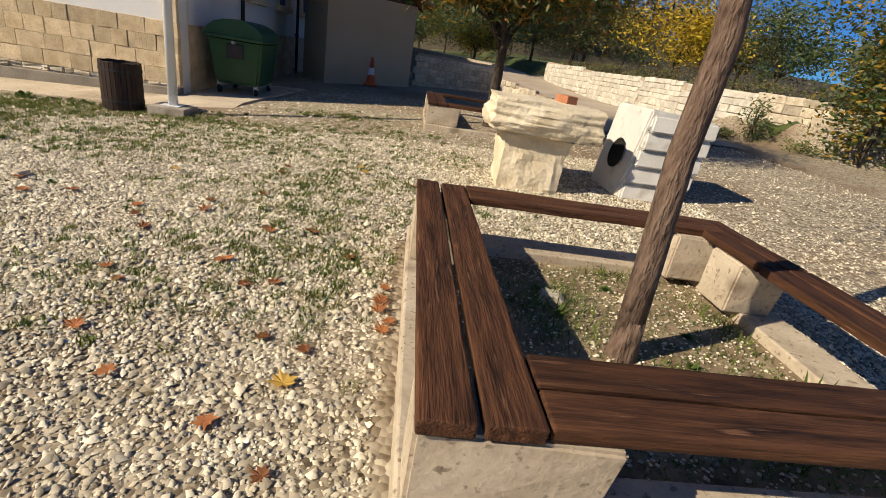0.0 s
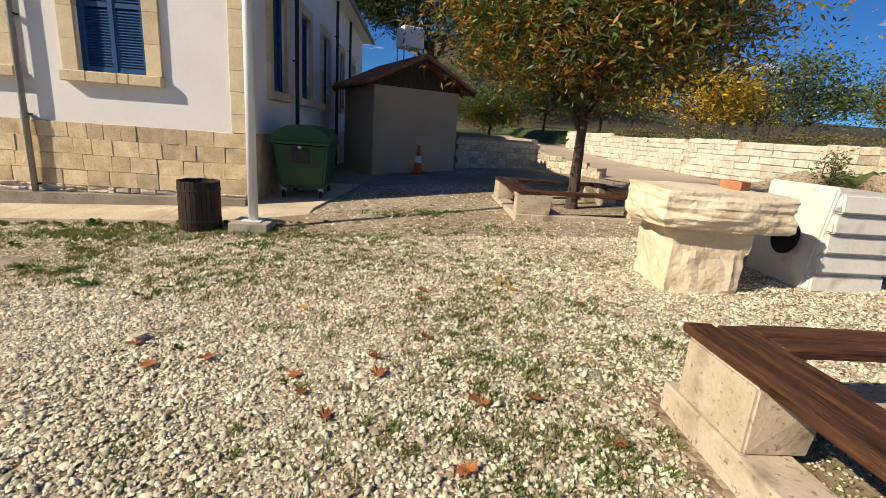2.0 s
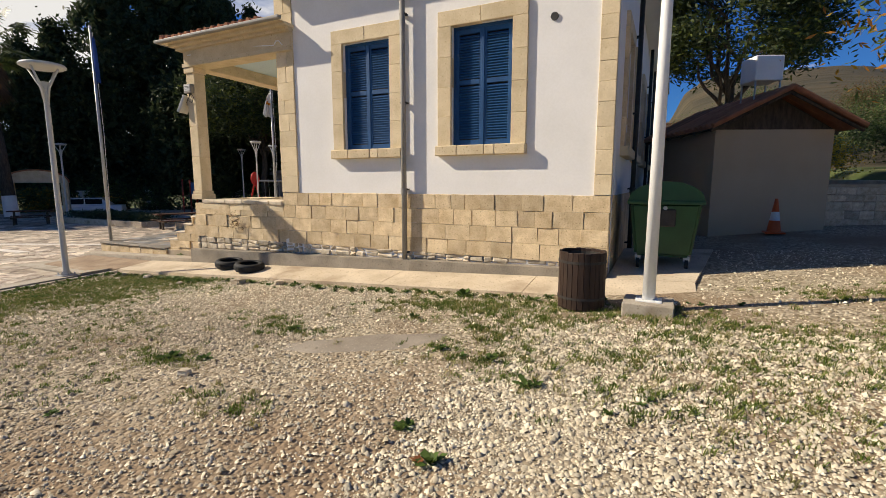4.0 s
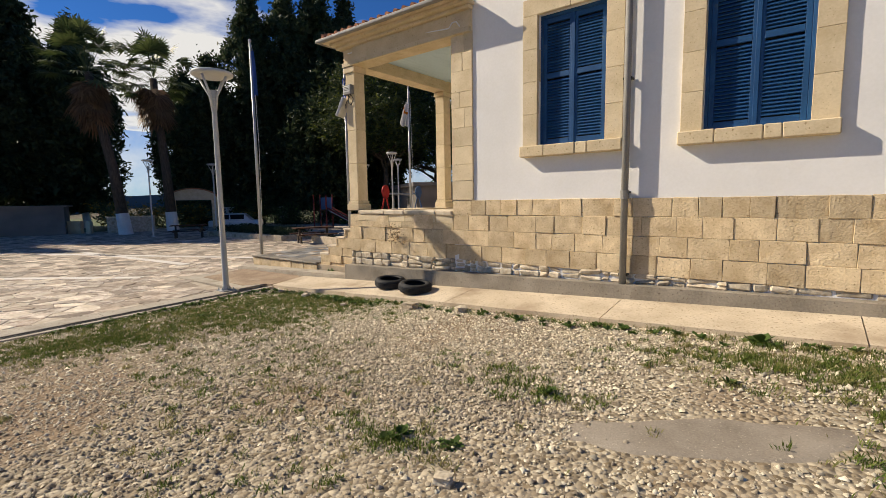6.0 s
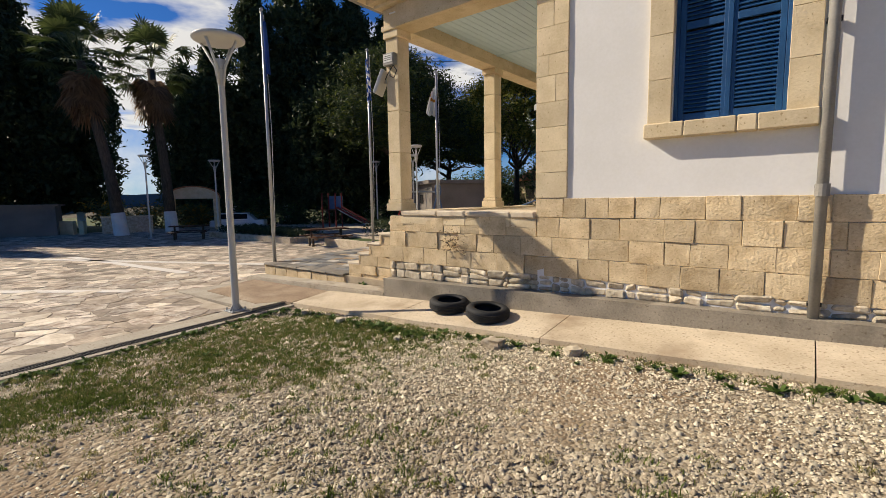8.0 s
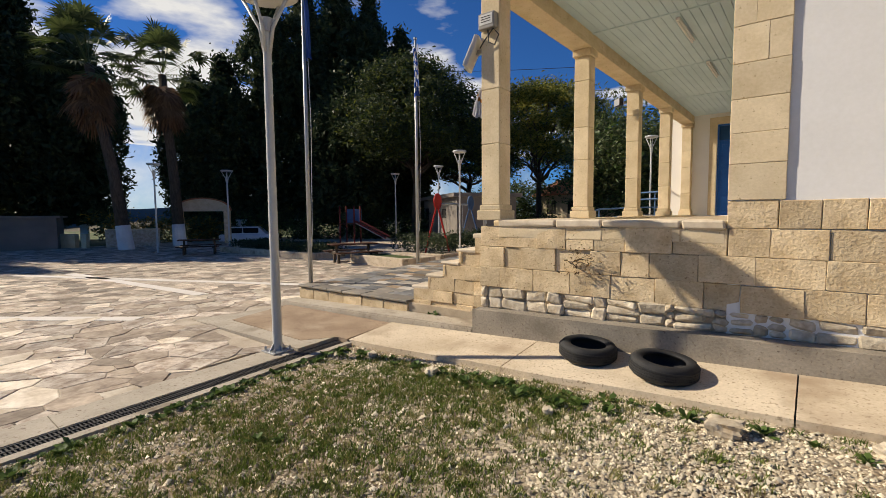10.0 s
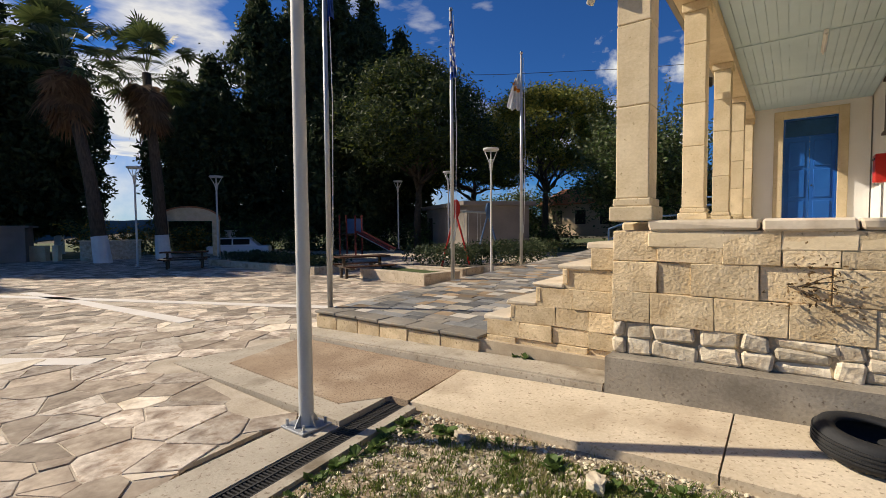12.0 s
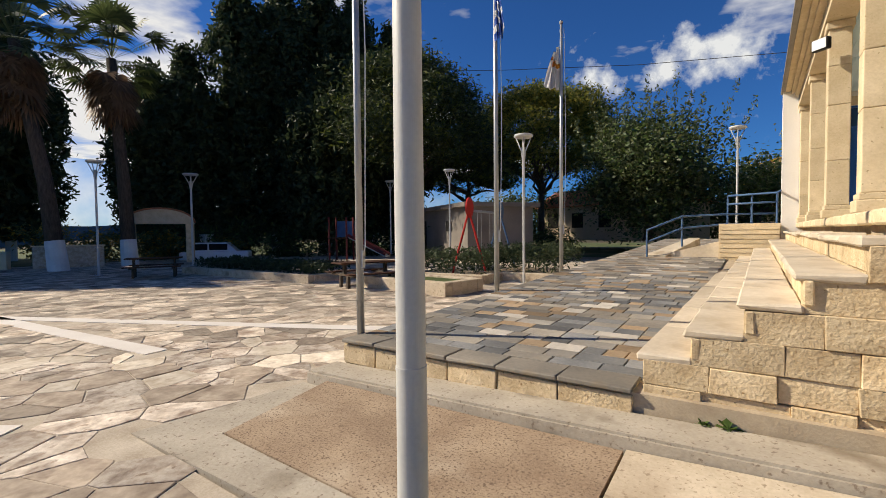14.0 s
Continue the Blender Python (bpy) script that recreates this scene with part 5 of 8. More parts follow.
def broadleaf(x, y, z, trunk_h, r_trunk, crown, n, leaf, mats, label, seed, category="tree", lean=(0, 0), clumps=26, bark=None, aspect=0.45, droop=0.2):
    """crown: centre height over the ground, half-width, half-height."""
    rnd, rng = random.Random(seed), np.random.default_rng(seed)
    root = thing("tree", pose(x, y, z), label, category)
    ch, cr, cz = crown
    bm = bmesh.new()
    top = Vector((lean[0], lean[1], trunk_h))
    limb(bm, (0, 0, 0.04), top, r_trunk, r_trunk * 0.7, rnd, 0.02, 7, 14)
    path_tube(bm, [(0, 0, -0.1), (0, 0, 0.02), (0, 0, 0.10), (0.02 * lean[0], 0.02 * lean[1], 0.22)], [r_trunk * 1.35, r_trunk * 1.2, r_trunk * 1.06, r_trunk * 0.95], 14)
    bmesh.ops.recalc_face_normals(bm, faces=bm.faces)
    part("trunk", bm, bark or M_BARK, root, smooth=True)
    pts = []
    centres = []
    for k in range(clumps):
        d = Vector((rnd.gauss(0, 1), rnd.gauss(0, 1), rnd.gauss(0, 0.9)))
        d.normalize()
        rr = rnd.uniform(0.45, 1.0)
        c = Vector((top.x + d.x * cr * rr, top.y + d.y * cr * rr, ch + d.z * cz * rr))
        centres.append(c)
    for c in centres[:9]:
        bm = bmesh.new()
        limb(bm, top - Vector((0, 0, rnd.uniform(0, 0.3 * trunk_h))), c, r_trunk * 0.4, r_trunk * 0.08, rnd, 0.25, 5, 6)
        part("branch", bm, bark or M_BARK, root, smooth=True)
    for k, c in enumerate(centres):
        m_ = n // clumps
        s = cr * rnd.uniform(0.22, 0.42) * (0.7 if clumps > 100 else 1)
        q = rng.normal(size=(m_, 3)) * np.array([s, s, s * 0.6]) + np.array(c)
        pts.append(q)
    pts = np.concatenate(pts)
    order = rng.permutation(len(pts))
    share = np.array_split(pts[order], len(mats))
    for q, mm in zip(share, mats):
        v, f = leaf_quads(q, leaf, rng, aspect, droop)
        quick("crown", v, f, mm, root)
    return root


# bench tree, bare-stemmed, its crown over the frame of the yard
broadleaf(1.19, 1.96, 0.26, 3.4, 0.066, (4.6, 1.5, 1.0), 2600, 0.11, [M_YELLOW, M_LEAF], "young tree with peeling bark growing inside the bench", 11, lean=(-0.08, 0.10))
broadleaf(1.55, 9.45, 0.33, 1.75, 0.11, (3.35, 2.35, 1.1), 66000, 0.135, [M_YELLOW, M_RUST, M_OLIVE, M_LEAF, M_YELLOW, M_LEAF], "spreading autumn tree with yellow and green leaves", 21, clumps=120, bark=M_DBARK, aspect=0.26, droop=0.5)


def cypress(x, y, z, h, r, n, label, seed):
    rnd, rng = random.Random(seed), np.random.default_rng(seed)
    root = thing("cypress", pose(x, y, z), label, "cypress", "cypress trees")
    part("trunk", tube(bmesh.new(), (0, 0, -0.2), (0, 0, h * 0.9), 0.28, 0.04, 10), M_DBARK, root)
    part("painted_base", tube(bmesh.new(), (0, 0, -0.2), (0, 0, 1.3), 0.30, 0.29, 14), M_LIME, root, "whitewashed trunk base")
    k = 240
    t = rng.uniform(0.0, 1.0, k) ** 0.9
    ang = rng.uniform(0, 2 * math.pi, k)
    prof = np.sin(np.clip(t * 1.25 + 0.28, 0, 1.53) * 2.05) ** 0.6 * r
    prof = np.where(t > 0.72, prof * (1 - (t - 0.72) * 3.3), prof).clip(0.1) * rng.uniform(0.78, 1.18, k)
    c = np.stack([np.cos(ang) * prof * 0.8, np.sin(ang) * prof * 0.8, 1.6 + t * (h - 1.8)], axis=1)
    s = rng.uniform(0.28, 0.62, k)[:, None]
    m_ = n // k
    pts = (c[:, None, :] + rng.normal(size=(k, m_, 3)) * (s[:, None, :] * np.array([0.6, 0.6, 1.0]))).reshape(-1, 3)
    inner = rng.normal(size=(2600, 3)) * np.array([r * 0.3, r * 0.3, 1.0])
    inner[:, 2] = rng.uniform(1.4, h * 0.86, 2600)
    inner[:, :2] *= (1 - 0.75 * inner[:, 2:3] / h)
    v, f = leaf_quads(np.concatenate([pts, inner]), np.concatenate([np.full(len(pts), 0.46), np.full(2600, 1.0)])[:, None], rng, 0.4, -0.8)
    quick("crown", v, f, M_CYP, root)
    return root


# (-54.5, 3.5) and (-55, -2) stand unseen, added to shade the far square
for i, (x, y, h, r) in enumerate(((-49, 23.5, 14.5, 2.2), (-47, 26.5, 21, 2.6), (-46, 29.5, 22, 3.0), (-44, 31.5, 23, 3.2), (-42, 33.5, 21, 3.0), (-40, 35.5, 18, 2.6), (-39.6, 28.6, 13, 2.6), (-55, 15, 17, 2.6), (-57, 11.5, 20, 3.0), (-54, 7, 21, 3.2), (-58, 3, 20, 3.0), (-50, 21.5, 13, 2.0), (-54.5, 3.5, 19, 3.0), (-60, 13.5, 16, 2.6), (-55, -2, 18, 3.0))):
    cypress(x, y, -0.6, h, r * 1.35, 20000, "tall dark cypress with a whitewashed trunk foot", 100 + i)


def palm(x, y, z, h, seed, lean):
    rnd, rng = random.Random(seed), np.random.default_rng(seed)
    root = thing("palm", pose(x, y, z), "fan palm with a shaggy skirt and whitewashed trunk base", "palm", "fan palms")
    part("trunk", path_tube(bmesh.new(), [(0, 0, -0.1), (0.3 * lean[0], 0.3 * lean[1], h * 0.4), (0.75 * lean[0], 0.75 * lean[1], h * 0.75), (lean[0], lean[1], h)], [0.36, 0.29, 0.25, 0.22], 14), M_DBARK, root, smooth=True)
    part("painted_base", path_tube(bmesh.new(), [(0, 0, -0.1), (0.1 * lean[0], 0.1 * lean[1], 1.35)], [0.41, 0.36], 14), M_LIME, root, "whitewashed trunk base")
    top = np.array([lean[0], lean[1], h])
    for dead in (False, True):
        vs, fs = [], []
        for k in range(46 if not dead else 80):
            az = rng.uniform(0, 2 * math.pi)
            el = rng.uniform(-0.45, 1.4) if not dead else rng.uniform(-1.5, -0.75)
            d = np.array([math.cos(az) * math.cos(el), math.sin(az) * math.cos(el), math.sin(el)])
            side = np.cross(d, [0, 0, 1.0])
            side /= np.linalg.norm(side) + 1e-6
            upv = np.cross(side, d)
            L = rng.uniform(1.5, 2.3) if not dead else rng.uniform(0.5, 1.0)
            base = top + d * 0.2 + (np.array([0, 0, -rng.uniform(0, 1.8)]) if dead else 0)
            hub = base + d * L
            if not dead:
                i0 = len(vs)
                vs += [base - side * 0.02, base + side * 0.02, hub + side * 0.02, hub - side * 0.02]
                fs.append((i0, i0 + 1, i0 + 2, i0 + 3))
            for q in range(17):
                fan = (q - 8) / 8 * 1.75
                dd = d * math.cos(fan) + side * math.sin(fan)
                F = rng.uniform(0.95, 1.3) * (1 - 0.12 * abs(fan))
                tip = hub + dd * F + np.array([0, 0, -0.2 * F]) - upv * 0.04
                mid = hub + dd * F * 0.55
                w = np.cross(dd, upv)
                w = w / (np.linalg.norm(w) + 1e-6) * 0.06
                i0 = len(vs)
                vs += [hub, mid + w, tip, mid - w]
                fs.append((i0, i0 + 1, i0 + 2, i0 + 3))
        quick("dead_skirt" if dead else "crown", vs, fs, M_DEADPALM if dead else M_PALM, root)
    return root


palm(-40.5, 13.4, -0.6, 10.2, 5, (-1.3, -0.9))
palm(-41.7, 16.7, -0.6, 10.6, 6, (-0.5, -0.35))


def pine(x, y, z, trunk_h, ch, cr, cz, n, seed, mats):
    rnd, rng = random.Random(seed), np.random.default_rng(seed)
    root = thing("pine", pose(x, y, z), "umbrella pine with a broad rounded crown", "pine", "umbrella pines")
    bm = bmesh.new()
    limb(bm, (0, 0, -0.2), (0.2, 0, trunk_h), 0.3, 0.2, rnd, 0.05, 6, 12)
    part("trunk", bm, M_DBARK, root, smooth=True)
    cl = 130
    pts = []
    for k in range(cl):
        u = rng.uniform(-0.55, 1)
        az = rng.uniform(0, 2 * math.pi)
        rr = math.sqrt(max(0, 1 - u * u)) * rng.uniform(0.75, 1.0)
        c = np.array([cr * rr * math.cos(az), cr * rr * math.sin(az), ch + cz * u])
        if k < 12:
            bm = bmesh.new()
            limb(bm, (0.15, 0, trunk_h * rnd.uniform(0.75, 1)), tuple(c * np.array([0.8, 0.8, 1]) - np.array([0, 0, 0.3])), 0.12, 0.03, rnd, 0.3, 5, 6)
            part("branch", bm, M_DBARK, root, smooth=True)
        pts.append(c + rng.normal(size=(n // cl, 3)) * np.array([0.14 * cr, 0.14 * cr, 0.10 * cz]))
    pts = np.concatenate(pts)
    for q, mm in zip(np.array_split(pts[rng.permutation(len(pts))], len(mats)), mats):
        v, f = leaf_quads(q, 0.34, rng, 0.3, -0.3)
        quick("crown", v, f, mm, root)
    return root


pine(-34.5, 31.0, -0.4, 5.2, 8.4, 4.9, 4.3, 46000, 7, [M_PINE, M_CYP, M_CYP])
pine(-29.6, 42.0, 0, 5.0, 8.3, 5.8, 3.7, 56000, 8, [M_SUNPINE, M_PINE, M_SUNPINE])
pine(-33, 36.0, 0, 4.0, 5.2, 4.0, 1.6, 16000, 9, [M_PINE, M_CYP])
broadleaf(-20.3, 36.6, 0.4, 1.4, 0.3, (4.0, 3.2, 3.0), 40000, 0.26, [M_LEAF, M_CYP, M_OLIVE], "dense many-stemmed tree with upright shoots", 31, clumps=60, bark=M_DBARK)
broadleaf(-14.8, 42.0, 0.8, 1.0, 0.2, (2.6, 3.0, 1.9), 6000, 0.3, [M_LEAF, M_OLIVE], "rounded green shrub tree behind the ramp", 32, clumps=30, bark=M_DBARK)
broadleaf(-12.6, 46.0, 1.0, 1.5, 0.2, (4.0, 2.6, 2.2), 5000, 0.3, [M_GOLD, M_OLIVE], "golden autumn tree beyond the ramp", 33, clumps=24, bark=M_DBARK)


def upright_shoots(x, y, z, n, h0, h1, spread, seed):
    rng = np.random.default_rng(seed)
    root = thing("shoots", pose(x, y, z), "upright leafy shoots rising from the dense tree", "tree")
    every = []
    for k in range(n):
        a = rng.normal(size=2) * spread
        L = rng.uniform(h0, h1)
        t = rng.uniform(0.3, 1, 170)[:, None]
        every.append(np.concatenate([a[None] * (0.5 + 0.7 * t), L * t], axis=1) + rng.normal(size=(170, 3)) * 0.10)
    v, f = leaf_quads(np.concatenate(every), 0.24, rng, 0.36, -0.9)
    quick("foliage", v, f, M_OLIVE, root)
    return root


upright_shoots(-20.3, 36.6, 0.4, 34, 6.0, 9.6, 1.7, 4)


# ---- rocks and the white stepped block ----
def boulder(bm, size, seed, flat=1.0, cuts=4, amp=0.12):
    """A rough stone: a subdivided block pushed about by noise."""
    r = bmesh.ops.create_cube(bm, size=1)
    bmesh.ops.subdivide_edges(bm, edges=bm.edges[:], cuts=cuts, use_grid_fill=True)
    for v in bm.verts:
        n = v.co.normalized()
        v.co = v.co.lerp(n * 0.62, 0.42 * flat)
        v.co *= 1 + amp * noise.noise(v.co * 2.6 + Vector((seed, 0, 0))) + amp * 0.5 * noise.noise(v.co * 7 + Vector((0, seed, 0)))
        v.co = Vector((v.co.x * size[0], v.co.y * size[1], v.co.z * size[2]))
    return bm


table = thing("stone_table", pose(1.52, 5.35, ground_z(1.5, 5.3) - 0.03, 0, 0, -4), "rough limestone slab resting on a block as a table", "stone table")
base = boulder(bmesh.new(), (0.72, 0.72, 0.70), 3.1, 0.22, 11, 0.09)
for v in base.verts:
    v.co *= 1 + 0.03 * noise.noise(v.co * 11)
bmesh.ops.translate(base, verts=base.verts, vec=(-0.12, 0.05, 0.29))
part("base_block", base, M_ROCK, table, "rough hewn square limestone block")
slab = boulder(bmesh.new(), (1.22, 0.98, 0.36), 8.3, 0.55, 22, 0.07)
for v in slab.verts:
    side = min(1, 2.2 * max(abs(v.co.x) / 0.61, abs(v.co.y) / 0.49) - 1.0)
    if side > 0:
        k = 0.012 * side * (0.9 * noise.noise(Vector((v.co.x * 1.6, v.co.y * 1.6, v.co.z * 24))) + 0.5 * noise.noise(Vector((v.co.x * 5, v.co.y * 5, v.co.z * 40))) + 0.35 * noise.noise(v.co * 18))
        v.co.x *= 1 + k
        v.co.y *= 1 + 2 * k
bmesh.ops.translate(slab, verts=slab.verts, vec=(-0.06, 0.05, 0.795))
part("slab", slab, M_ROCK, table, "weathered flat limestone slab with broken edges")
small = boulder(bmesh.new(), (0.3, 0.35, 0.6), 5.5, 0.3, 4, 0.12)
bmesh.ops.translate(small, verts=small.verts, vec=(0.22, 0.42, 0.26))
part("rear_block", small, M_ROCK, table)
brick = part("brick", boxes((-0.07, 0.07, -0.11, 0.11, 0, 0.09), bevel=0.008), M_TILE)
brick.matrix_basis = pose(1.66, 5.3, ground_z(1.5, 5.3) + 0.945, 0, 0, 20)
tagged(brick, "orange clay brick lying on the stone slab", "brick")
M_DARKHOLE = pbr("dark_hollow", (0.01, 0.009, 0.008), (0.02, 0.018, 0.015), 3, 0.95, 30, 0.1)
wb = thing("stepped_block", pose(2.34, 5.08, ground_z(2.5, 5.1) - 0.02, 0, 0, 1), "white painted concrete block with a ribbed stepped face", "stepped block")
bm = bmesh.new()
vs = [bm.verts.new(p) for p in ((0.13, 0.09, 0), (0.95, 0.09, 0), (0.95, 0.85, 0), (0.11, 0.85, 0), (0.28, 0.11, 1.02), (1.08, 0.11, 0.98), (1.08, 0.95, 0.98), (0.26, 0.95, 1.02))]
for f in ((3, 2, 1, 0), (4, 5, 6, 7), (0, 1, 5, 4), (1, 2, 6, 5), (2, 3, 7, 6), (3, 0, 4, 7)):
    bm.faces.new([vs[i] for i in f])
bmesh.ops.bevel(bm, geom=bm.edges[:], offset=0.02, segments=2, affect="EDGES")
part("body", bm, M_CREAM, wb)
for k in range(5):
    z0, z1 = 0.196 * k, 0.196 * k + 0.184
    o = 0.029 * k
    bm = bmesh.new()
    vs = [bm.verts.new(p) for p in ((0.16 + o, 0.015, z0), (0.945 + o, 0.015, z0), (0.945 + o, 0.12, z0), (0.16 + o, 0.12, z0), (0.187 + o, 0.06, z1), (0.97 + o, 0.06, z1), (0.97 + o, 0.12, z1), (0.187 + o, 0.12, z1))]
    for f in ((3, 2, 1, 0), (4, 5, 6, 7), (0, 1, 5, 4), (1, 2, 6, 5), (2, 3, 7, 6), (3, 0, 4, 7)):
        bm.faces.new([vs[i] for i in f])
    bmesh.ops.bevel(bm, geom=bm.edges[:], offset=0.02, segments=3, affect="EDGES")
    part("rib", bm, M_CREAM, wb)
bm = lathe(bmesh.new(), [(0.001, 0.0), (0.15, 0.0), (0.19, 0.03)], 20)
bm.transform(pose(0.178, 0.46, 0.46, 0, -81.6, 0) @ Matrix.Diagonal((0.95, 0.95, 0.4, 1)))
part("hole", bm, M_DARKHOLE, wb, "dark oval opening")


# ---- stone walls ----
def stone_wall(name, pts, base, top, seed, label, size=(0.25, 0.5), h=0.22, thick=0.4, material=None, limit=300):
    """A coursed rubble wall along a line, with each stone in front of a core; base and top are functions of x and y."""
    rnd = random.Random(seed)
    root = thing(name, pose(0, 0, 0), label, "wall", kind="structure")
    core = bmesh.new()
    made = 0
    rest_v, rest_f = [], []
    for (x0, y0), (x1, y1) in zip(pts, pts[1:]):
        L = math.hypot(x1 - x0, y1 - y0)
        ux, uy = (x1 - x0) / L, (y1 - y0) / L
        nx, ny = uy, -ux
        q = [(x0, y0), (x1, y1), (x1 - nx * thick, y1 - ny * thick), (x0 - nx * thick, y0 - ny * thick)]
        prism(core, q if nx * 0 + 1 else q, lambda x, y: base(x, y) - 0.4, lambda x, y: top(x, y) - 0.03)
        zmin = min(base(x0, y0), base(x1, y1)) - 0.1
        zmax = max(top(x0, y0), top(x1, y1))
        z = zmin
        ang = math.degrees(math.atan2(uy, ux))
        while z < zmax:
            hh = rnd.uniform(0.75, 1.25) * h
            s = rnd.uniform(-0.2, 0)
            while s < L:
                w = rnd.uniform(*size)
                cx, cy = x0 + ux * (s + w / 2), y0 + uy * (s + w / 2)
                if 0 <= s + w / 2 <= L and base(cx, cy) - 0.15 < z and z + hh * 0.7 < top(cx, cy) and made < limit:
                    me = block_mesh(round(w - 0.02, 1) + 0.03, 0.14, round(hh - 0.008, 2), material or M_RUBBLE, 0.014, 0.012, rnd.randrange(5))
                    piece("wall_stone", me, root, cx - nx * 0.03, cy - ny * 0.03, z + hh / 2, rnd.uniform(-1.5, 1.5), rnd.uniform(-1.5, 1.5), ang + rnd.uniform(-1.5, 1.5))
                    made += 1
                s += w
            z += hh
    bmesh.ops.recalc_face_normals(core, faces=core.faces)
    part("core", core, M_MORTAR, root)
    return root


stone_wall("wall_road", [(7.9, 30.0), (7.9, 22.0)], lambda x, y: ground_z(7.0, y), lambda x, y: 1.98 + 0.03 * (y - 22), 71, "pale limestone retaining wall along the road", (0.3, 0.6), 0.26, material=M_WALLSTONE, limit=160)
stone_wall("wall_road", [(7.9, 22.0), (7.95, 17.0), (8.2, 14.6), (9.3, 12.7)], lambda x, y: ground_z(7.0, y), lambda x, y: 1.95, 72, "pale limestone retaining wall along the road", (0.2, 0.42), 0.18, material=M_WALLSTONE, limit=300)
stone_wall("wall_road", [(9.3, 12.7), (10.4, 11.9), (12.5, 10.6), (15.0, 9.4)], lambda x, y: 0.55, lambda x, y: 1.92, 73, "grey stained limestone retaining wall under shrubs", (0.28, 0.5), 0.22, limit=250)
stone_wall("wall_lane", [(0.0, 16.6), (2.8, 17.2)], lambda x, y: 0.3, lambda x, y: 1.5, 74, "rubble retaining wall in the shade beside the shed", (0.2, 0.45), 0.2, material=M_RUBBLE)
stone_wall("wall_lane", [(2.8, 17.2), (3.3, 15.6), (3.9, 14.4)], lambda x, y: 0.3, lambda x, y: 0.95 + 0.12 * (y - 15), 75, "low broken rubble wall at the lane corner", (0.2, 0.4), 0.18)
stone_wall("wall_lane", [(-6.0, 27.5), (2.6, 17.4)], lambda x, y: 0.3, lambda x, y: 1.55 + 0.03 * (y - 17), 76, "rubble wall behind the shed", (0.3, 0.5), 0.25, limit=60)

rv, rf = [], []
for k in range(26):
    y = 10.5 + k * 1.5
    a, b = (3.6 + 0.02 * k, 7.75) if y > 14 else (4.4, 7.9)
    for x in np.linspace(a, b, 7):
        rv.append((x, y, ground_z(x, y) + 0.012))
for k in range(25):
    for i in range(6):
        rf.append((k * 7 + i, k * 7 + i + 1, (k + 1) * 7 + i + 1, (k + 1) * 7 + i))
tagged(quick("road", rv, rf, M_ROAD, smooth=True), "dusty lane rising between stone walls", "road", kind="structure")

# ---- hillside trees and shrubs ----
rnd = random.Random(77)
spots = [(12.5, 24, 2.9, M_GOLD, M_YELLOW, "golden autumn tree on the slope"), (11, 33, 3.0, M_OLIVE, M_BROWNBUSH, "grey green olive tree on the slope"), (16, 30, 3.4, M_BROWNBUSH, M_OLIVE, "bare brown tree on the slope"), (18, 24, 3.0, M_OLIVE, M_LEAF, "grey green olive tree on the slope"),
         (22, 33, 3.4, M_BROWNBUSH, M_LEAF, "bare brown tree on the slope"), (9.5, 42, 3.2, M_LEAF, M_OLIVE, "green orchard tree on the slope"), (5, 48, 3.2, M_OLIVE, M_LEAF, "green orchard tree on the slope"), (0, 50, 3.4, M_LEAF, M_YELLOW, "green orchard tree on the slope"),
         (14, 45, 3.6, M_OLIVE, M_BROWNBUSH, "grey green olive tree on the slope"), (20, 48, 3.8, M_LEAF, M_BROWNBUSH, "green orchard tree on the slope"), (27, 44, 3.4, M_BROWNBUSH, M_YELLOW, "bare brown tree on the slope"), (26, 26, 3.0, M_OLIVE, M_YELLOW, "grey green olive tree on the slope"),
         (3, 58, 4.0, M_LEAF, M_OLIVE, "green orchard tree on the slope"), (11, 60, 4.0, M_OLIVE, M_LEAF, "green orchard tree on the slope"), (19, 62, 4.0, M_BROWNBUSH, M_LEAF, "bare brown tree on the slope"), (28, 62, 4.0, M_LEAF, M_OLIVE, "green orchard tree on the slope"),
         (-5, 60, 4.4, M_LEAF, M_OLIVE, "green orchard tree on the slope"), (36, 50, 4.0, M_OLIVE, M_LEAF, "green orchard tree on the slope"), (34, 34, 3.4, M_LEAF, M_YELLOW, "green orchard tree on the slope"), (31, 22, 3.0, M_OLIVE, M_BROWNBUSH, "grey green olive tree on the slope"),
         (4.5, 40, 2.2, M_GOLD, M_OLIVE, "small golden tree on the slope"), (-2.5, 44, 3.0, M_LEAF, M_OLIVE, "green orchard tree on the slope")]
for k in range(22):
    spots.append((-6 + 2.1 * k + rnd.uniform(-1.5, 1.5), rnd.uniform(68, 96), rnd.uniform(3.6, 5.0), *rnd.choice(((M_BROWNBUSH, M_OLIVE), (M_OLIVE, M_LEAF), (M_LEAF, M_BROWNBUSH))), "scrubby tree on the far hillside"))
for i, (x, y, s, ma, mb, lab) in enumerate(spots):
    broadleaf(x, y, ground_z(x, y), s * 0.5, 0.12, (s * 0.95, s * 0.78, s * 0.55), 6500, 0.2, [ma, ma, mb], lab, 200 + i, clumps=22, bark=M_DBARK, aspect=0.4)
# tall trees behind the house and the shed
pine(-7.5, 34.0, 0.5, 7, 11.5, 4.6, 5.0, 30000, 41, [M_PINE, M_CYP])
pine(-1.0, 33.0, 0.8, 6, 9.5, 4.4, 4.2, 34000, 42, [M_PINE, M_CYP, M_CYP])


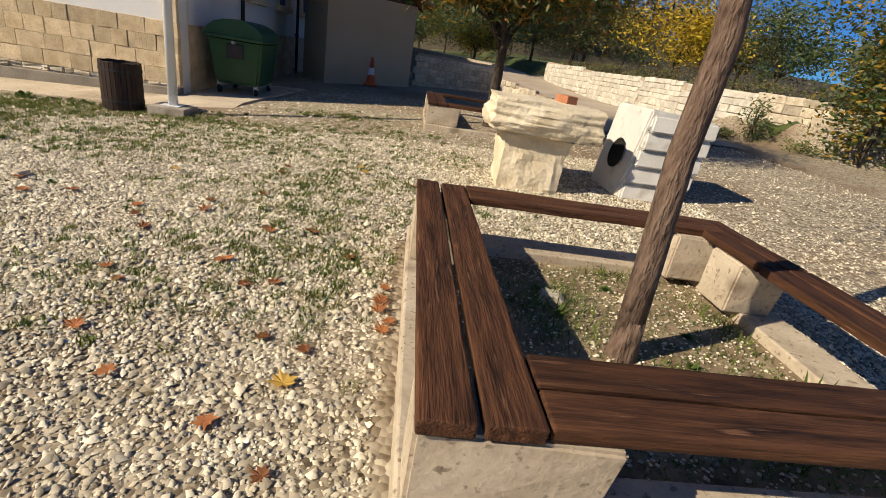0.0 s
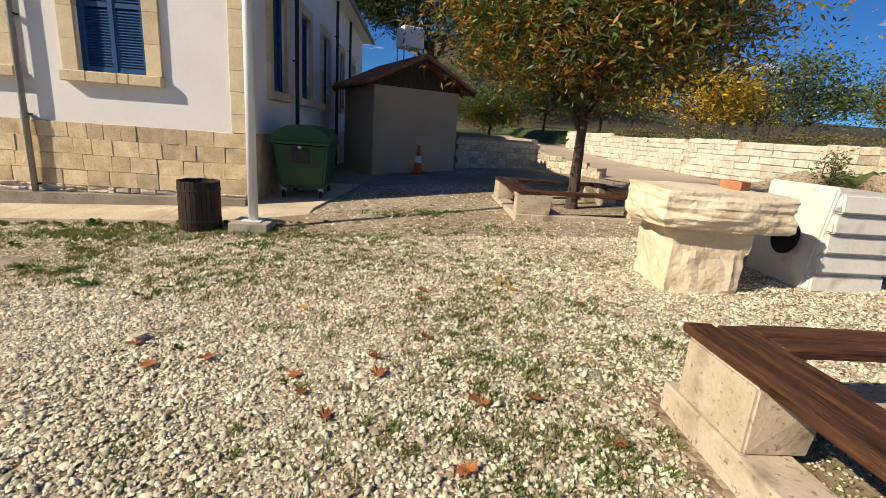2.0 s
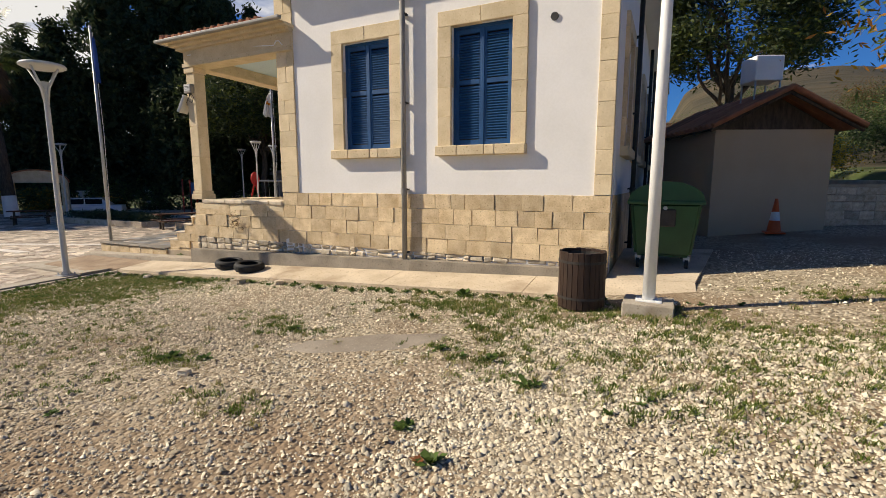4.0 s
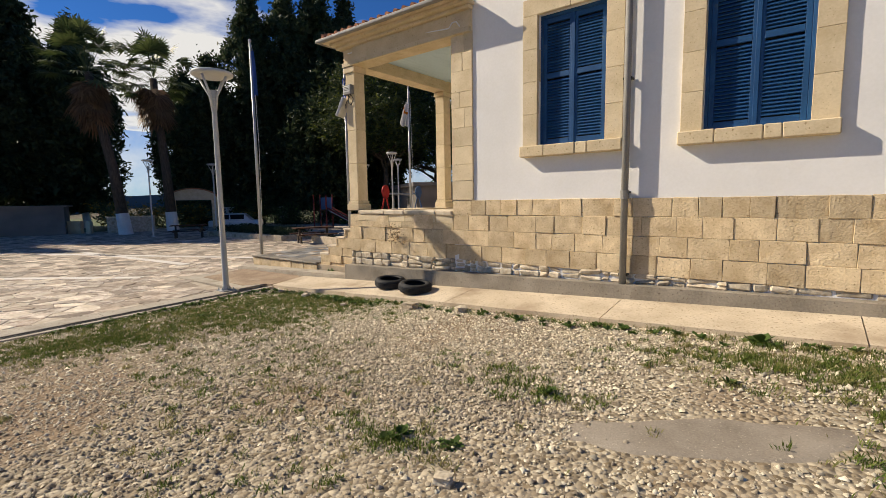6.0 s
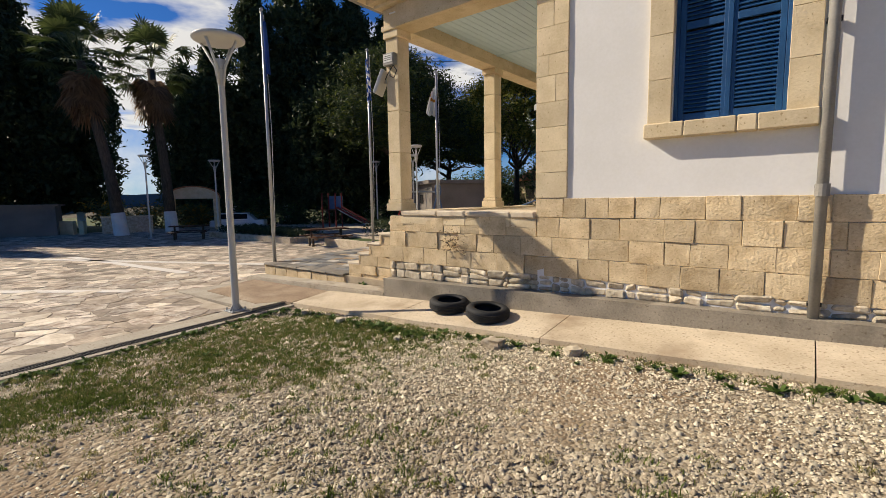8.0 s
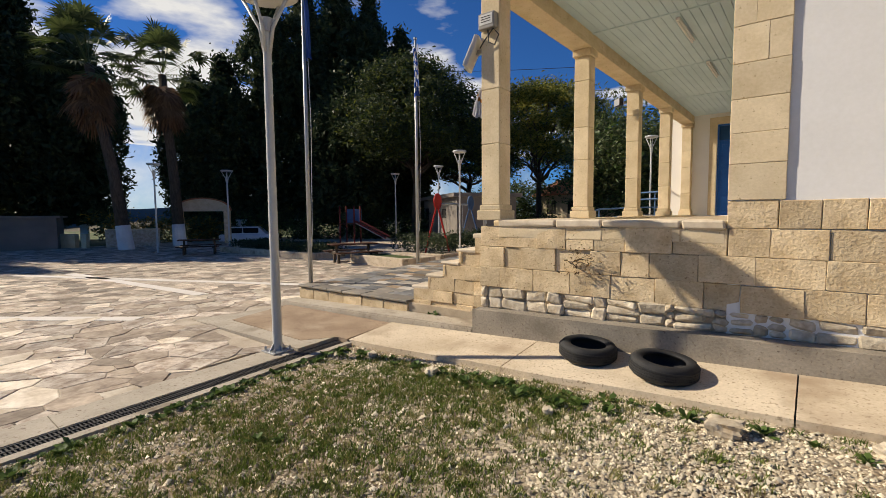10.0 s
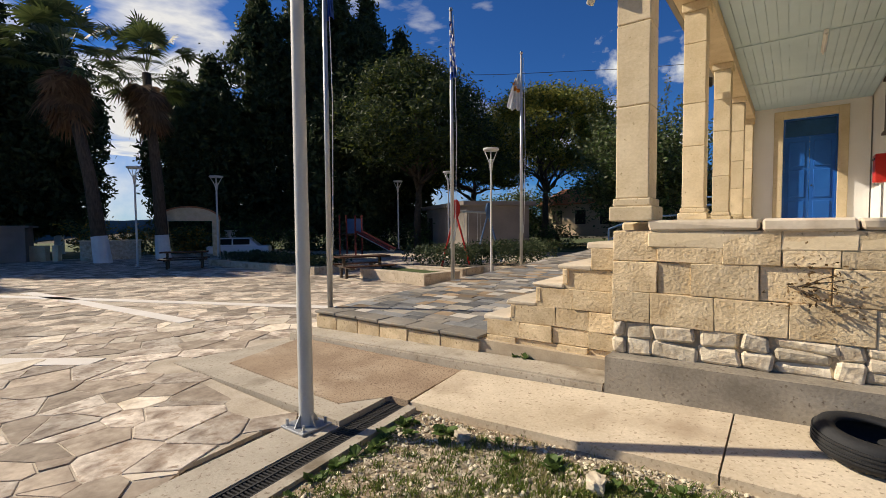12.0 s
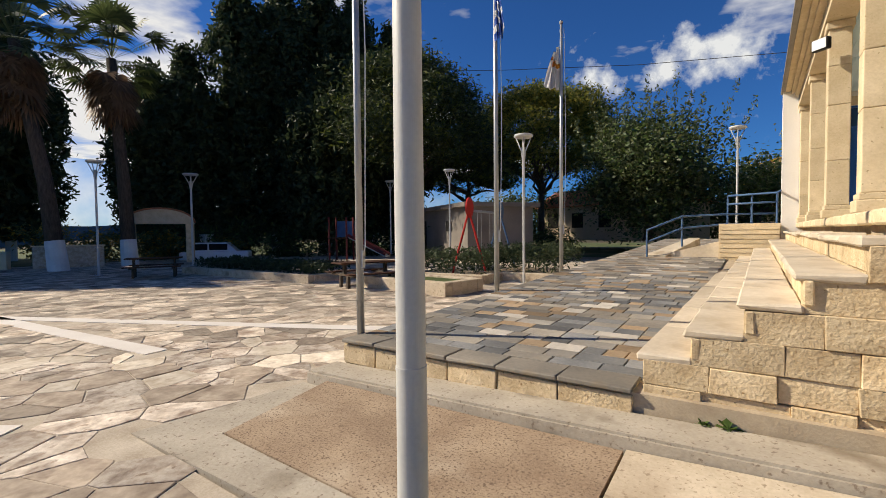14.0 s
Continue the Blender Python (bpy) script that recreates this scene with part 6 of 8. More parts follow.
def shrub(x, y, z, r, h, n, leaf, mats, label, seed, cat="shrub"):
    rng = np.random.default_rng(seed)
    root = thing("shrub", pose(x, y, z), label, cat)
    rd = random.Random(seed)
    for k in range(5):
        bm = bmesh.new()
        limb(bm, (0, 0, -0.05), (rd.uniform(-r, r) * 0.6, rd.uniform(-r, r) * 0.6, h * rd.uniform(0.5, 0.85)), 0.035, 0.01, rd, 0.2, 4, 6)
        part("stem", bm, M_DBARK, root)
    k = 26
    c = np.stack([rng.normal(size=k) * r * 0.5, rng.normal(size=k) * r * 0.5, rng.uniform(0.08, 0.9, k) * h], axis=1)
    pts = (c[:, None] + rng.normal(size=(k, n // k, 3)) * np.array([r * 0.25, r * 0.25, h * 0.1])).reshape(-1, 3)
    pts[:, 2] = np.abs(pts[:, 2])
    for q, mm in zip(np.array_split(pts[rng.permutation(len(pts))], len(mats)), mats):
        v, f = leaf_quads(q, leaf, rng, 0.4, 0.1)
        quick("foliage", v, f, mm, root)
    return root


shrub(10.4, 10.2, 0.75, 1.15, 3.6, 6500, 0.15, [M_OLIVE, M_YELLOW, M_LEAF], "tall loose shrub with green and yellow leaves", 51)
shrub(12.2, 8.6, 0.75, 1.4, 4.2, 6000, 0.16, [M_LEAF, M_YELLOW, M_OLIVE], "tall loose shrub with green and yellow leaves", 52)
shrub(9.0, 12.1, 0.6, 0.35, 1.2, 900, 0.09, [M_LEAF, M_OLIVE], "straggling shrub against the stone wall", 53)
for i, (x, y, r, h) in enumerate(((9.5, 16.5, 0.8, 0.6), (9.3, 18.5, 0.7, 0.7), (10.2, 14.6, 0.9, 0.6), (9.6, 20.5, 0.8, 0.5), (11.6, 13.0, 0.9, 0.7), (13.5, 12.0, 0.9, 0.8), (9.4, 23.5, 0.8, 0.6), (9.0, 26.5, 0.8, 0.6))):
    shrub(x, y, 1.75 if y < 22 else 1.9, r, h, 1100, 0.09, [M_BROWNBUSH, M_OLIVE, M_DRYGRASS], "dry scrub on top of the retaining wall", 300 + i)
for i, (x, y, r, h) in enumerate(((9.7, 11.2, 0.6, 0.35), (8.6, 12.6, 0.5, 0.3), (10.8, 10.6, 0.6, 0.35))):
    shrub(x, y, ground_z(7.5, y) - 0.02, r, h, 900, 0.07, [M_WEED, M_DRYGRASS], "weeds along the foot of the wall", 320 + i)

# ---- across the square ----
hedge_boxes = [(-33.8, -26.4, 15.9, 17.6, 0.45), (-24.6, -21.6, 18.3, 20.6, 0.8), (-22.5, -19.8, 19.6, 22.5, 0.95)]
for i, (x0, x1, y0, y1, h) in enumerate(hedge_boxes):
    rng = np.random.default_rng(400 + i)
    n = int((x1 - x0) * (y1 - y0) * 420)
    u = rng.uniform(size=(n, 3))
    pts = np.stack([x0 + u[:, 0] * (x1 - x0), y0 + u[:, 1] * (y1 - y0), -0.45 + h * np.sqrt(u[:, 2]) * (0.75 + 0.4 * rng.random(n))], axis=1)
    hd = thing("hedge", pose(0, 0, 0), "low dark green hedge in a stone edged bed", "hedge", "hedges")
    v, f = leaf_quads(pts, 0.16, rng, 0.3, -0.5)
    quick("foliage", v, f, M_CYP, hd)
    for a, b, c, d in ((x0 - 0.2, x1 + 0.2, y0 - 0.35, y0 - 0.12), (x1 + 0.0, x1 + 0.22, y0 - 0.12, y1)):
        part("bed_kerb", boxes((a, b, c, d, -0.9, -0.33), bevel=0.02), M_BENCHC, hd)
    part("soil", boxes((x0, x1, y0 - 0.118, y1, -0.9, -0.42)), M_GROUND, hd)
pl2 = thing("planter", pose(-22.4, 16.3, -0.62, 0, 0, -8), "low pale stone planter of grass on the square", "planter")
for a in ((-1.6, 1.6, -0.75, -0.5), (-1.6, 1.6, 0.5, 0.75), (-1.6, -1.35, -0.498, 0.498), (1.35, 1.6, -0.498, 0.498)):
    part("side", boxes((*a, 0, 0.35), bevel=0.02), M_BENCHC, pl2)
part("soil", boxes((-1.34, 1.34, -0.49, 0.49, 0, 0.30)), M_MEADOW, pl2)

arch = thing("arch", pose(-42.25, 18.5, -0.65, 0, 0, 58) @ Matrix.Diagonal((0.98, 0.98, 0.87, 1)), "rendered arched gateway pavilion", "arch")
for s in (-1, 1):
    part("pier", boxes((s * 1.45 - 0.2, s * 1.45 + 0.2, -0.3, 0.3, 0, 2.55), bevel=0.02), M_STONE, arch)
bm = bmesh.new()
outer = [(1.7 * math.cos(math.pi * k / 14), 2.56 + 0.95 * math.sin(math.pi * k / 14)) for k in range(15)]
a = [bm.verts.new((x, -0.32, z)) for x, z in outer]
b = [bm.verts.new((x, 0.32, z)) for x, z in outer]
bm.faces.new(a)
bm.faces.new(b[::-1])
for k in range(15):
    bm.faces.new((a[k], a[(k + 1) % 15], b[(k + 1) % 15], b[k]))
bmesh.ops.recalc_face_normals(bm, faces=bm.faces)
part("arch_head", bm, M_DRESSED, arch)
part("trim", path_tube(bmesh.new(), [(x * 1.03, -0.36, z + 0.04) for x, z in outer], 0.06, 6), M_TILE, arch)

lw = thing("low_wall", pose(-43.2, 14.7, -0.65, 0, 0, 75), "low sunlit rubble wall beside the palms", "wall")
part("wall_body", boxes((-1.5, 1.3, -0.2, 0.2, 0, 1.08), bevel=0.04), M_RUBBLE, lw)
part("wall_coping", boxes((-1.55, 1.35, -0.24, 0.24, 1.082, 1.15), bevel=0.02), M_DRESSED, lw)
for i, (x, y, r, h) in enumerate(((-47, 15.0, 1.2, 2.2), (-47.5, 17.5, 1.2, 2.0), (-46, 20.5, 1.3, 1.8), (-44.5, 23.5, 1.2, 1.5))):
    shrub(x, y, -0.65, r, h, 2000, 0.22, [M_OLIVE, M_YELLOW], "leafy shrub beyond the square", 340 + i)


rnd = random.Random(61)
for i in range(22):
    t = i / 21
    x, y = -49 + 21 * t + rnd.uniform(-0.8, 0.8), 20.5 + 17.5 * t + rnd.uniform(-0.8, 0.8)
    shrub(x, y, -0.7, rnd.uniform(1.2, 1.7), rnd.uniform(1.7, 3.0), 1700, 0.24, [M_CYP, M_LEAF, M_CYP], "dark evergreen shrub under the trees beyond the square", 700 + i)


for i in range(15):
    t = i / 14
    x, y = -39 + 26 * t + rnd.uniform(-0.8, 0.8), 43.5 + 9 * t + rnd.uniform(-1, 1)
    shrub(x, y, 0.0, rnd.uniform(1.9, 2.5), rnd.uniform(3.2, 4.6), 1900, 0.34, [M_CYP, M_LEAF, M_OLIVE], "dark leafy bush behind the playground", 760 + i)


def picnic_table(x, y, z, rz, label):
    root = thing("picnic_table", pose(x, y, z, 0, 0, rz), label, "picnic table", "picnic tables")
    part("tabletop", boxes((-0.9, 0.9, -0.36, 0.36, 0.70, 0.75), bevel=0.01), M_WOODX, root)
    for s in (-1, 1):
        part("seat", boxes((-0.9, 0.9, s * 0.72 - 0.14, s * 0.72 + 0.14, 0.42, 0.46), bevel=0.01), M_WOODX, root)
        part("frame", boxes((s * 0.65 - 0.04, s * 0.65 + 0.04, -0.85, 0.85, 0.36, 0.42), (s * 0.65 - 0.04, s * 0.65 + 0.04, -0.3, -0.2, 0, 0.36), (s * 0.65 - 0.04, s * 0.65 + 0.04, 0.2, 0.3, 0, 0.36), (s * 0.65 - 0.04, s * 0.65 + 0.04, -0.06, 0.06, 0.42, 0.70)), M_DBARK, root)
    return root


picnic_table(-33.2, 14.2, -0.62, 60, "dark wooden picnic table at the edge of the square")
picnic_table(-24.2, 16.0, -0.62, 70, "dark wooden picnic table beside the stone planter")

# toilet block with a flat roof, tiled roofs behind
blk = thing("outbuilding", pose(-29.8, 31.2, -0.4, 0, 0, -35), "flat roofed rendered outbuilding in the shade of pines", "building")
part("wall", boxes((-4.2, 4.2, -2, 2, 0, 2.7)), M_GREYRENDER, blk)
part("roof", boxes((-4.5, 4.5, -2.3, 2.3, 2.702, 2.95), bevel=0.02), M_GREYRENDER, blk)
part("doorway", boxes((-3.6, -2.7, -2.03, -1.9, 0.0, 2.1)), M_DARKHOLE, blk, "dark doorway")
part("pane", boxes((1.0, 1.9, -2.03, -1.9, 1.4, 2.0)), M_DARKHOLE, blk)
t2 = thing("house", pose(-24.5, 46.0, 0.2, 0, 0, -20), "low house with a clay tile roof beyond the playground", "house")
part("wall", boxes((-6, 6, -3, 3, 0, 2.8)), M_SHED, t2)
for s in (-1, 1):
    bm = bmesh.new()
    roof_slab(bm, (-6.4, 0, 4.3), (-6.4, s * 3.5, 2.7), (6.4, s * 3.5, 2.7), (6.4, 0, 4.3), 0.1)
    bmesh.ops.recalc_face_normals(bm, faces=bm.faces)
    part("roof", bm, M_TILE, t2)
for k in range(4):
    part("pane", boxes((-4.8 + 2.6 * k, -3.7 + 2.6 * k, -3.03, -2.9, 1.0, 2.2)), M_DARKHOLE, t2)
# house on the hill
hh = thing("house", pose(-8.8, 140, ground_z(-8.8, 140) - 1.0, 0, 0, 15), "two storey pink house with balconies on the hill", "house")
M_PINK = pbr("pink_render", (0.55, 0.33, 0.27), (0.63, 0.40, 0.33), 0.5, 0.9, 10, 0.1)
part("wall", boxes((-3.5, 6, -4, 4, 0, 7.0)), M_PINK, hh)
part("roof", boxes((-4, 6.5, -4.5, 4.5, 7.02, 7.4)), M_TILE, hh)
for z in (1.2, 4.4):
    for x in (-2.4, 0.6, 3.6):
        part("pane", boxes((x, x + 1.2, -4.05, -3.9, z, z + 1.4)), M_DARKHOLE, hh)
    part("balcony", boxes((-3.5, 6, -5.2, -4.06, z - 0.9, z - 0.3)), M_WHITE, hh)

# playground
# Red darkened in its colour, for the shade missing over the slide.
M_SHADERED = pbr("faded_red_paint", (0.14, 0.02, 0.016), (0.22, 0.04, 0.03), 3, 0.6, 30, 0.1)
sl = thing("slide", pose(-33.0, 23.3, -0.5, 0, 0, 20), "children's slide with a blue panel and red sides", "slide")
for x in (-0.5, 0.5):
    part("leg", tube(bmesh.new(), (x, 0.4, 0), (x, 0.4, 2.3), 0.05), M_SHADERED, sl)
    part("leg", tube(bmesh.new(), (x, -0.4, 0), (x, -0.4, 2.3), 0.05), M_SHADERED, sl)
part("deck", boxes((-0.55, 0.55, -0.45, 0.45, 1.15, 1.22)), M_WOODX, sl)
part("panel", boxes((-0.55, 0.55, 0.41, 0.46, 1.25, 2.1)), M_RAIL, sl, "blue side panel")
bm = bmesh.new()
roof_slab(bm, (0.55, -0.3, 1.2), (0.55, 0.3, 1.2), (2.6, 0.3, 0.2), (2.6, -0.3, 0.2), 0.05)
part("chute", bm, M_GALV, sl)
for y in (-0.33, 0.33):
    part("chute_side", tube(bmesh.new(), (0.55, y, 1.35), (2.6, y, 0.35), 0.07), M_SHADERED, sl)
sw = thing("swing", pose(-22.8, 20.7, -0.55, 0, 0, 97) @ Matrix.Diagonal((0.81, 0.81, 0.94, 1)), "swing frame with a red disc on its top", "swing")
for x in (-1.8, 1.8):
    for s in (-1, 1):
        part("leg", tube(bmesh.new(), (x, s * 0.8, 0), (x, 0, 2.35), 0.045), M_RED if x < 0 else M_RAIL, sw)
part("top_bar", tube(bmesh.new(), (-1.8, 0, 2.35), (1.8, 0, 2.35), 0.045), M_GALV, sw)
for x, mm in ((-1.8, M_RED), (1.8, M_RAIL)):
    part("disc", tube(bmesh.new(), (x, -0.06, 2.45), (x, 0.0, 2.45), 0.36, n=24), mm, sw)
for x in (-0.7, 0.7):
    part("seat", boxes((x - 0.22, x + 0.22, -0.1, 0.1, 0.5, 0.54)), M_RUBBER, sw)
    for d in (-0.2, 0.2):
        part("chain", tube(bmesh.new(), (x + d, 0, 0.54), (x + d, 0, 2.33), 0.01, n=5), M_GALV, sw)

# parked car behind the trees
M_CAR = pbr("white_car_paint", (0.72, 0.72, 0.72), (0.78, 0.78, 0.78), 1, 0.25, 20, 0.0, spec=0.6)
car = thing("car", pose(-43.4, 22.3, -0.95, 0, 0, 50), "white estate car parked beyond the square", "car")
bm = box(bmesh.new(), -2.0, 2.0, -0.8, 0.8, 0.3, 0.85, bevel=0.12)
part("body", bm, M_CAR, car)
bm = bmesh.new()
vs = [bm.verts.new(p) for p in ((-1.6, -0.72, 0.84), (1.3, -0.72, 0.84), (1.3, 0.72, 0.84), (-1.6, 0.72, 0.84), (-1.3, -0.6, 1.4), (0.7, -0.6, 1.4), (0.7, 0.6, 1.4), (-1.3, 0.6, 1.4))]
for f in ((3, 2, 1, 0), (4, 5, 6, 7), (0, 1, 5, 4), (1, 2, 6, 5), (2, 3, 7, 6), (3, 0, 4, 7)):
    bm.faces.new([vs[i] for i in f])
part("cabin", bm, M_CAR, car)
for s in (-1, 1):
    for x0, x1 in ((-1.25, -0.4), (-0.3, 0.75)):
        part("side_window", boxes((x0, x1, s * 0.66 - 0.04, s * 0.66 + 0.04, 0.92, 1.32)), M_DARKHOLE, car)
    for x in (-1.25, 1.25):
        part("wheel", tube(bmesh.new(), (x, s * 0.7, 0.3), (x, s * 0.84, 0.3), 0.3, n=18), M_RUBBER, car)
for x, y in ((-45.5, 22.8), (-42.5, 26.2), (-40.3, 28.8), (-38, 31)):
    gp = part("gate_pillar", boxes((-0.28, 0.28, -0.28, 0.28, 0, 1.5), (-0.34, 0.34, -0.34, 0.34, 1.5, 1.62), bevel=0.02), M_LIME)
    gp.matrix_basis = pose(x, y, -0.65)
    tagged(gp, "whitewashed square boundary pillar", "pillar", "boundary pillars")
fence_w = thing("boundary_wall", pose(0, 0, 0), "low boundary wall beyond the square", "wall", kind="structure")
for (x0, y0), (x1, y1) in zip([(-60, 2), (-50, 8), (-44.2, 12.2)], [(-50, 8), (-44.6, 12.0), (-44.0, 12.4)]):
    bm = bmesh.new()
    dx, dy = x1 - x0, y1 - y0
    L = math.hypot(dx, dy)
    prism(bm, [(x0, y0), (x1, y1), (x1 - dy / L * 0.3, y1 + dx / L * 0.3), (x0 - dy / L * 0.3, y0 + dx / L * 0.3)], -1.0, 0.25)
    part("wall_run", bm, M_DRESSED, fence_w)
kiosk = thing("kiosk", pose(-45.5, 9.2, -0.65, 0, 0, 70) @ Matrix.Diagonal((1, 1, 0.72, 1)), "grey rendered kiosk wall at the edge of the square", "kiosk")
part("wall", boxes((-3, 2.2, -0.2, 2.0, 0, 2.6)), M_GREYRENDER, kiosk)
part("roof", boxes((-3.2, 2.4, -0.4, 2.2, 2.602, 2.75)), M_GREYRENDER, kiosk)

# overhead wire
wire = bmesh.new()
path_tube(wire, [(-48, 31, 14.6), (-30.38, 35.91, 12.47), (-21.26, 38.23, 11.61), (-13.45, 37.98, 10.57), (-9, 37.5, 10.2)], 0.02, 5)
tagged(part("overhead_wire", wire, M_DARKM), "thin dark overhead wire against the sky", "wire")

# far hills and clouds
hv, hf = [], []
for k in range(60):
    a = radians(120 + k * 2.2)
    r = 520
    hgt = 13 + 9 * noise.noise(Vector((k * 0.13, 2, 0))) + 3 * noise.noise(Vector((k * 0.6, 7, 0)))
    hv += [(r * math.cos(a), r * math.sin(a), -60), (r * math.cos(a), r * math.sin(a), hgt)]
for k in range(59):
    hf.append((2 * k, 2 * k + 2, 2 * k + 3, 2 * k + 1))
# the blue of the haze is painted into the hills' colour
M_FARHILL = pbr("hazy_far_hill", (0.07, 0.11, 0.14), (0.10, 0.14, 0.17), 0.01, 0.95, 0.08, 0.0)
tagged(quick("backdrop", hv, hf, M_FARHILL), "hazy blue wooded hills on the horizon", "backdrop", kind="structure")


def cloud_material():
    m, n, l = shader("cloud")
    for nd in list(n):
        if nd.type == "BSDF_PRINCIPLED":
            n.remove(nd)
    co = n.new("ShaderNodeTexCoord")
    no = n.new("ShaderNodeTexNoise")
    no.inputs["Scale"].default_value, no.inputs["Detail"].default_value = 0.0022, 8
    no.inputs["Roughness"].default_value = 0.5
    l.new(co.outputs["Object"], no.inputs["Vector"])
    sep = n.new("ShaderNodeSeparateXYZ")
    l.new(co.outputs["Object"], sep.inputs[0])
    bias = n.new("ShaderNodeMapRange")
    bias.inputs[1].default_value, bias.inputs[2].default_value = -2400, -300
    bias.inputs[3].default_value, bias.inputs[4].default_value = 0.19, -0.075
    l.new(sep.outputs[0], bias.inputs[0])
    ad = n.new("ShaderNodeMath")
    l.new(no.outputs[0], ad.inputs[0])
    l.new(bias.outputs[0], ad.inputs[1])
    total = ad.outputs[0]
    for cx, cy, rad, amt in ((-1900, 900, 400, 0.12),):
        ds, puff, sm = n.new("ShaderNodeVectorMath"), n.new("ShaderNodeMapRange"), n.new("ShaderNodeMath")
        ds.operation = "DISTANCE"
        l.new(co.outputs["Object"], ds.inputs[0])
        ds.inputs[1].default_value = (cx, cy, 620)
        puff.inputs[1].default_value, puff.inputs[2].default_value = 0, rad
        puff.inputs[3].default_value, puff.inputs[4].default_value = amt, 0
        l.new(ds.outputs["Value"], puff.inputs[0])
        l.new(total, sm.inputs[0])
        l.new(puff.outputs[0], sm.inputs[1])
        total = sm.outputs[0]
    rg = n.new("ShaderNodeMapRange")
    rg.inputs[1].default_value, rg.inputs[2].default_value = 0.53, 0.66
    l.new(total, rg.inputs[0])
    em, tr, mx = n.new("ShaderNodeEmission"), n.new("ShaderNodeBsdfTransparent"), n.new("ShaderNodeMixShader")
    em.inputs[0].default_value, em.inputs[1].default_value = (0.88, 0.91, 0.96, 1), 0.86
    l.new(rg.outputs[0], mx.inputs[0])
    l.new(tr.outputs[0], mx.inputs[1])
    l.new(em.outputs[0], mx.inputs[2])
    l.new(mx.outputs[0], n["Material Output"].inputs[0])
    return m


def bank_material():
    """Broken cumulus low in the west, thinning towards the north."""
    m, n, l = shader("cloud_bank")
    n.remove(n["Principled BSDF"])
    co, no, sep = n.new("ShaderNodeTexCoord"), n.new("ShaderNodeTexNoise"), n.new("ShaderNodeSeparateXYZ")
    no.inputs["Scale"].default_value, no.inputs["Detail"].default_value, no.inputs["Roughness"].default_value = 0.0035, 9, 0.55
    l.new(co.outputs["Object"], no.inputs["Vector"])
    l.new(co.outputs["Object"], sep.inputs[0])
    west, low = n.new("ShaderNodeMapRange"), n.new("ShaderNodeMapRange")
    for nd, src, vals in ((west, 0, (-2150, -1350, 0.12, -0.16)), (low, 2, (0, 420, 0.10, -0.03))):
        for k, v in enumerate(vals):
            nd.inputs[k + 1].default_value = v
        l.new(sep.outputs[src], nd.inputs[0])
    a1, a2 = n.new("ShaderNodeMath"), n.new("ShaderNodeMath")
    l.new(no.outputs[0], a1.inputs[0])
    l.new(west.outputs[0], a1.inputs[1])
    l.new(a1.outputs[0], a2.inputs[0])
    l.new(low.outputs[0], a2.inputs[1])
    high = n.new("ShaderNodeMapRange")
    for k, v in enumerate((420, 640, 0.0, -0.4)):
        high.inputs[k + 1].default_value = v
    l.new(sep.outputs[2], high.inputs[0])
    a3 = n.new("ShaderNodeMath")
    l.new(a2.outputs[0], a3.inputs[0])
    l.new(high.outputs[0], a3.inputs[1])
    total = a3.outputs[0]
    rag = n.new("ShaderNodeTexNoise")
    rag.inputs["Scale"].default_value, rag.inputs["Detail"].default_value, rag.inputs["Roughness"].default_value = 0.007, 9, 0.6
    l.new(co.outputs["Object"], rag.inputs["Vector"])
    for cx, cy, cz, rad in ((-300, 2580, 850, 260), (-415, 2567, 815, 190), (-170, 2594, 860, 230), (-60, 2600, 800, 180), (-750, 2490, 790, 170), (-690, 2500, 770, 130)):
        ds, puff, sm = n.new("ShaderNodeVectorMath"), n.new("ShaderNodeMapRange"), n.new("ShaderNodeMath")
        ds.operation, sm.operation = "DISTANCE", "MAXIMUM"
        l.new(co.outputs["Object"], ds.inputs[0])
        ds.inputs[1].default_value = (cx, cy, cz)
        for k, v in enumerate((0, rad, -0.05, -0.85)):
            puff.inputs[k + 1].default_value = v
        l.new(ds.outputs["Value"], puff.inputs[0])
        own = n.new("ShaderNodeMath")
        own.operation = "MULTIPLY_ADD"
        l.new(rag.outputs[0], own.inputs[0])
        own.inputs[1].default_value = 1.9
        l.new(puff.outputs[0], own.inputs[2])
        l.new(total, sm.inputs[0])
        l.new(own.outputs[0], sm.inputs[1])
        total = sm.outputs[0]
    rg = n.new("ShaderNodeMapRange")
    rg.inputs[1].default_value, rg.inputs[2].default_value = 0.42, 0.9
    l.new(total, rg.inputs[0])
    em, tr, mx_ = n.new("ShaderNodeEmission"), n.new("ShaderNodeBsdfTransparent"), n.new("ShaderNodeMixShader")
    em.inputs[0].default_value, em.inputs[1].default_value = (0.86, 0.91, 0.97, 1), 0.86
    l.new(rg.outputs[0], mx_.inputs[0])
    l.new(tr.outputs[0], mx_.inputs[1])
    l.new(em.outputs[0], mx_.inputs[2])
    l.new(mx_.outputs[0], n["Material Output"].inputs[0])
    return m


bv, bf = [], []
for k in range(61):
    a = radians(72 + 2.0 * k)
    bv += [(2600 * math.cos(a), 2600 * math.sin(a), -40), (2600 * math.cos(a), 2600 * math.sin(a), 1300)]
for k in range(60):
    bf.append((2 * k, 2 * k + 2, 2 * k + 3, 2 * k + 1))
bank = quick("backdrop_cloud_bank", bv, bf, bank_material())
bank.visible_shadow = False
tagged(bank, "white cloud bank low over the western hills", "backdrop", kind="structure")
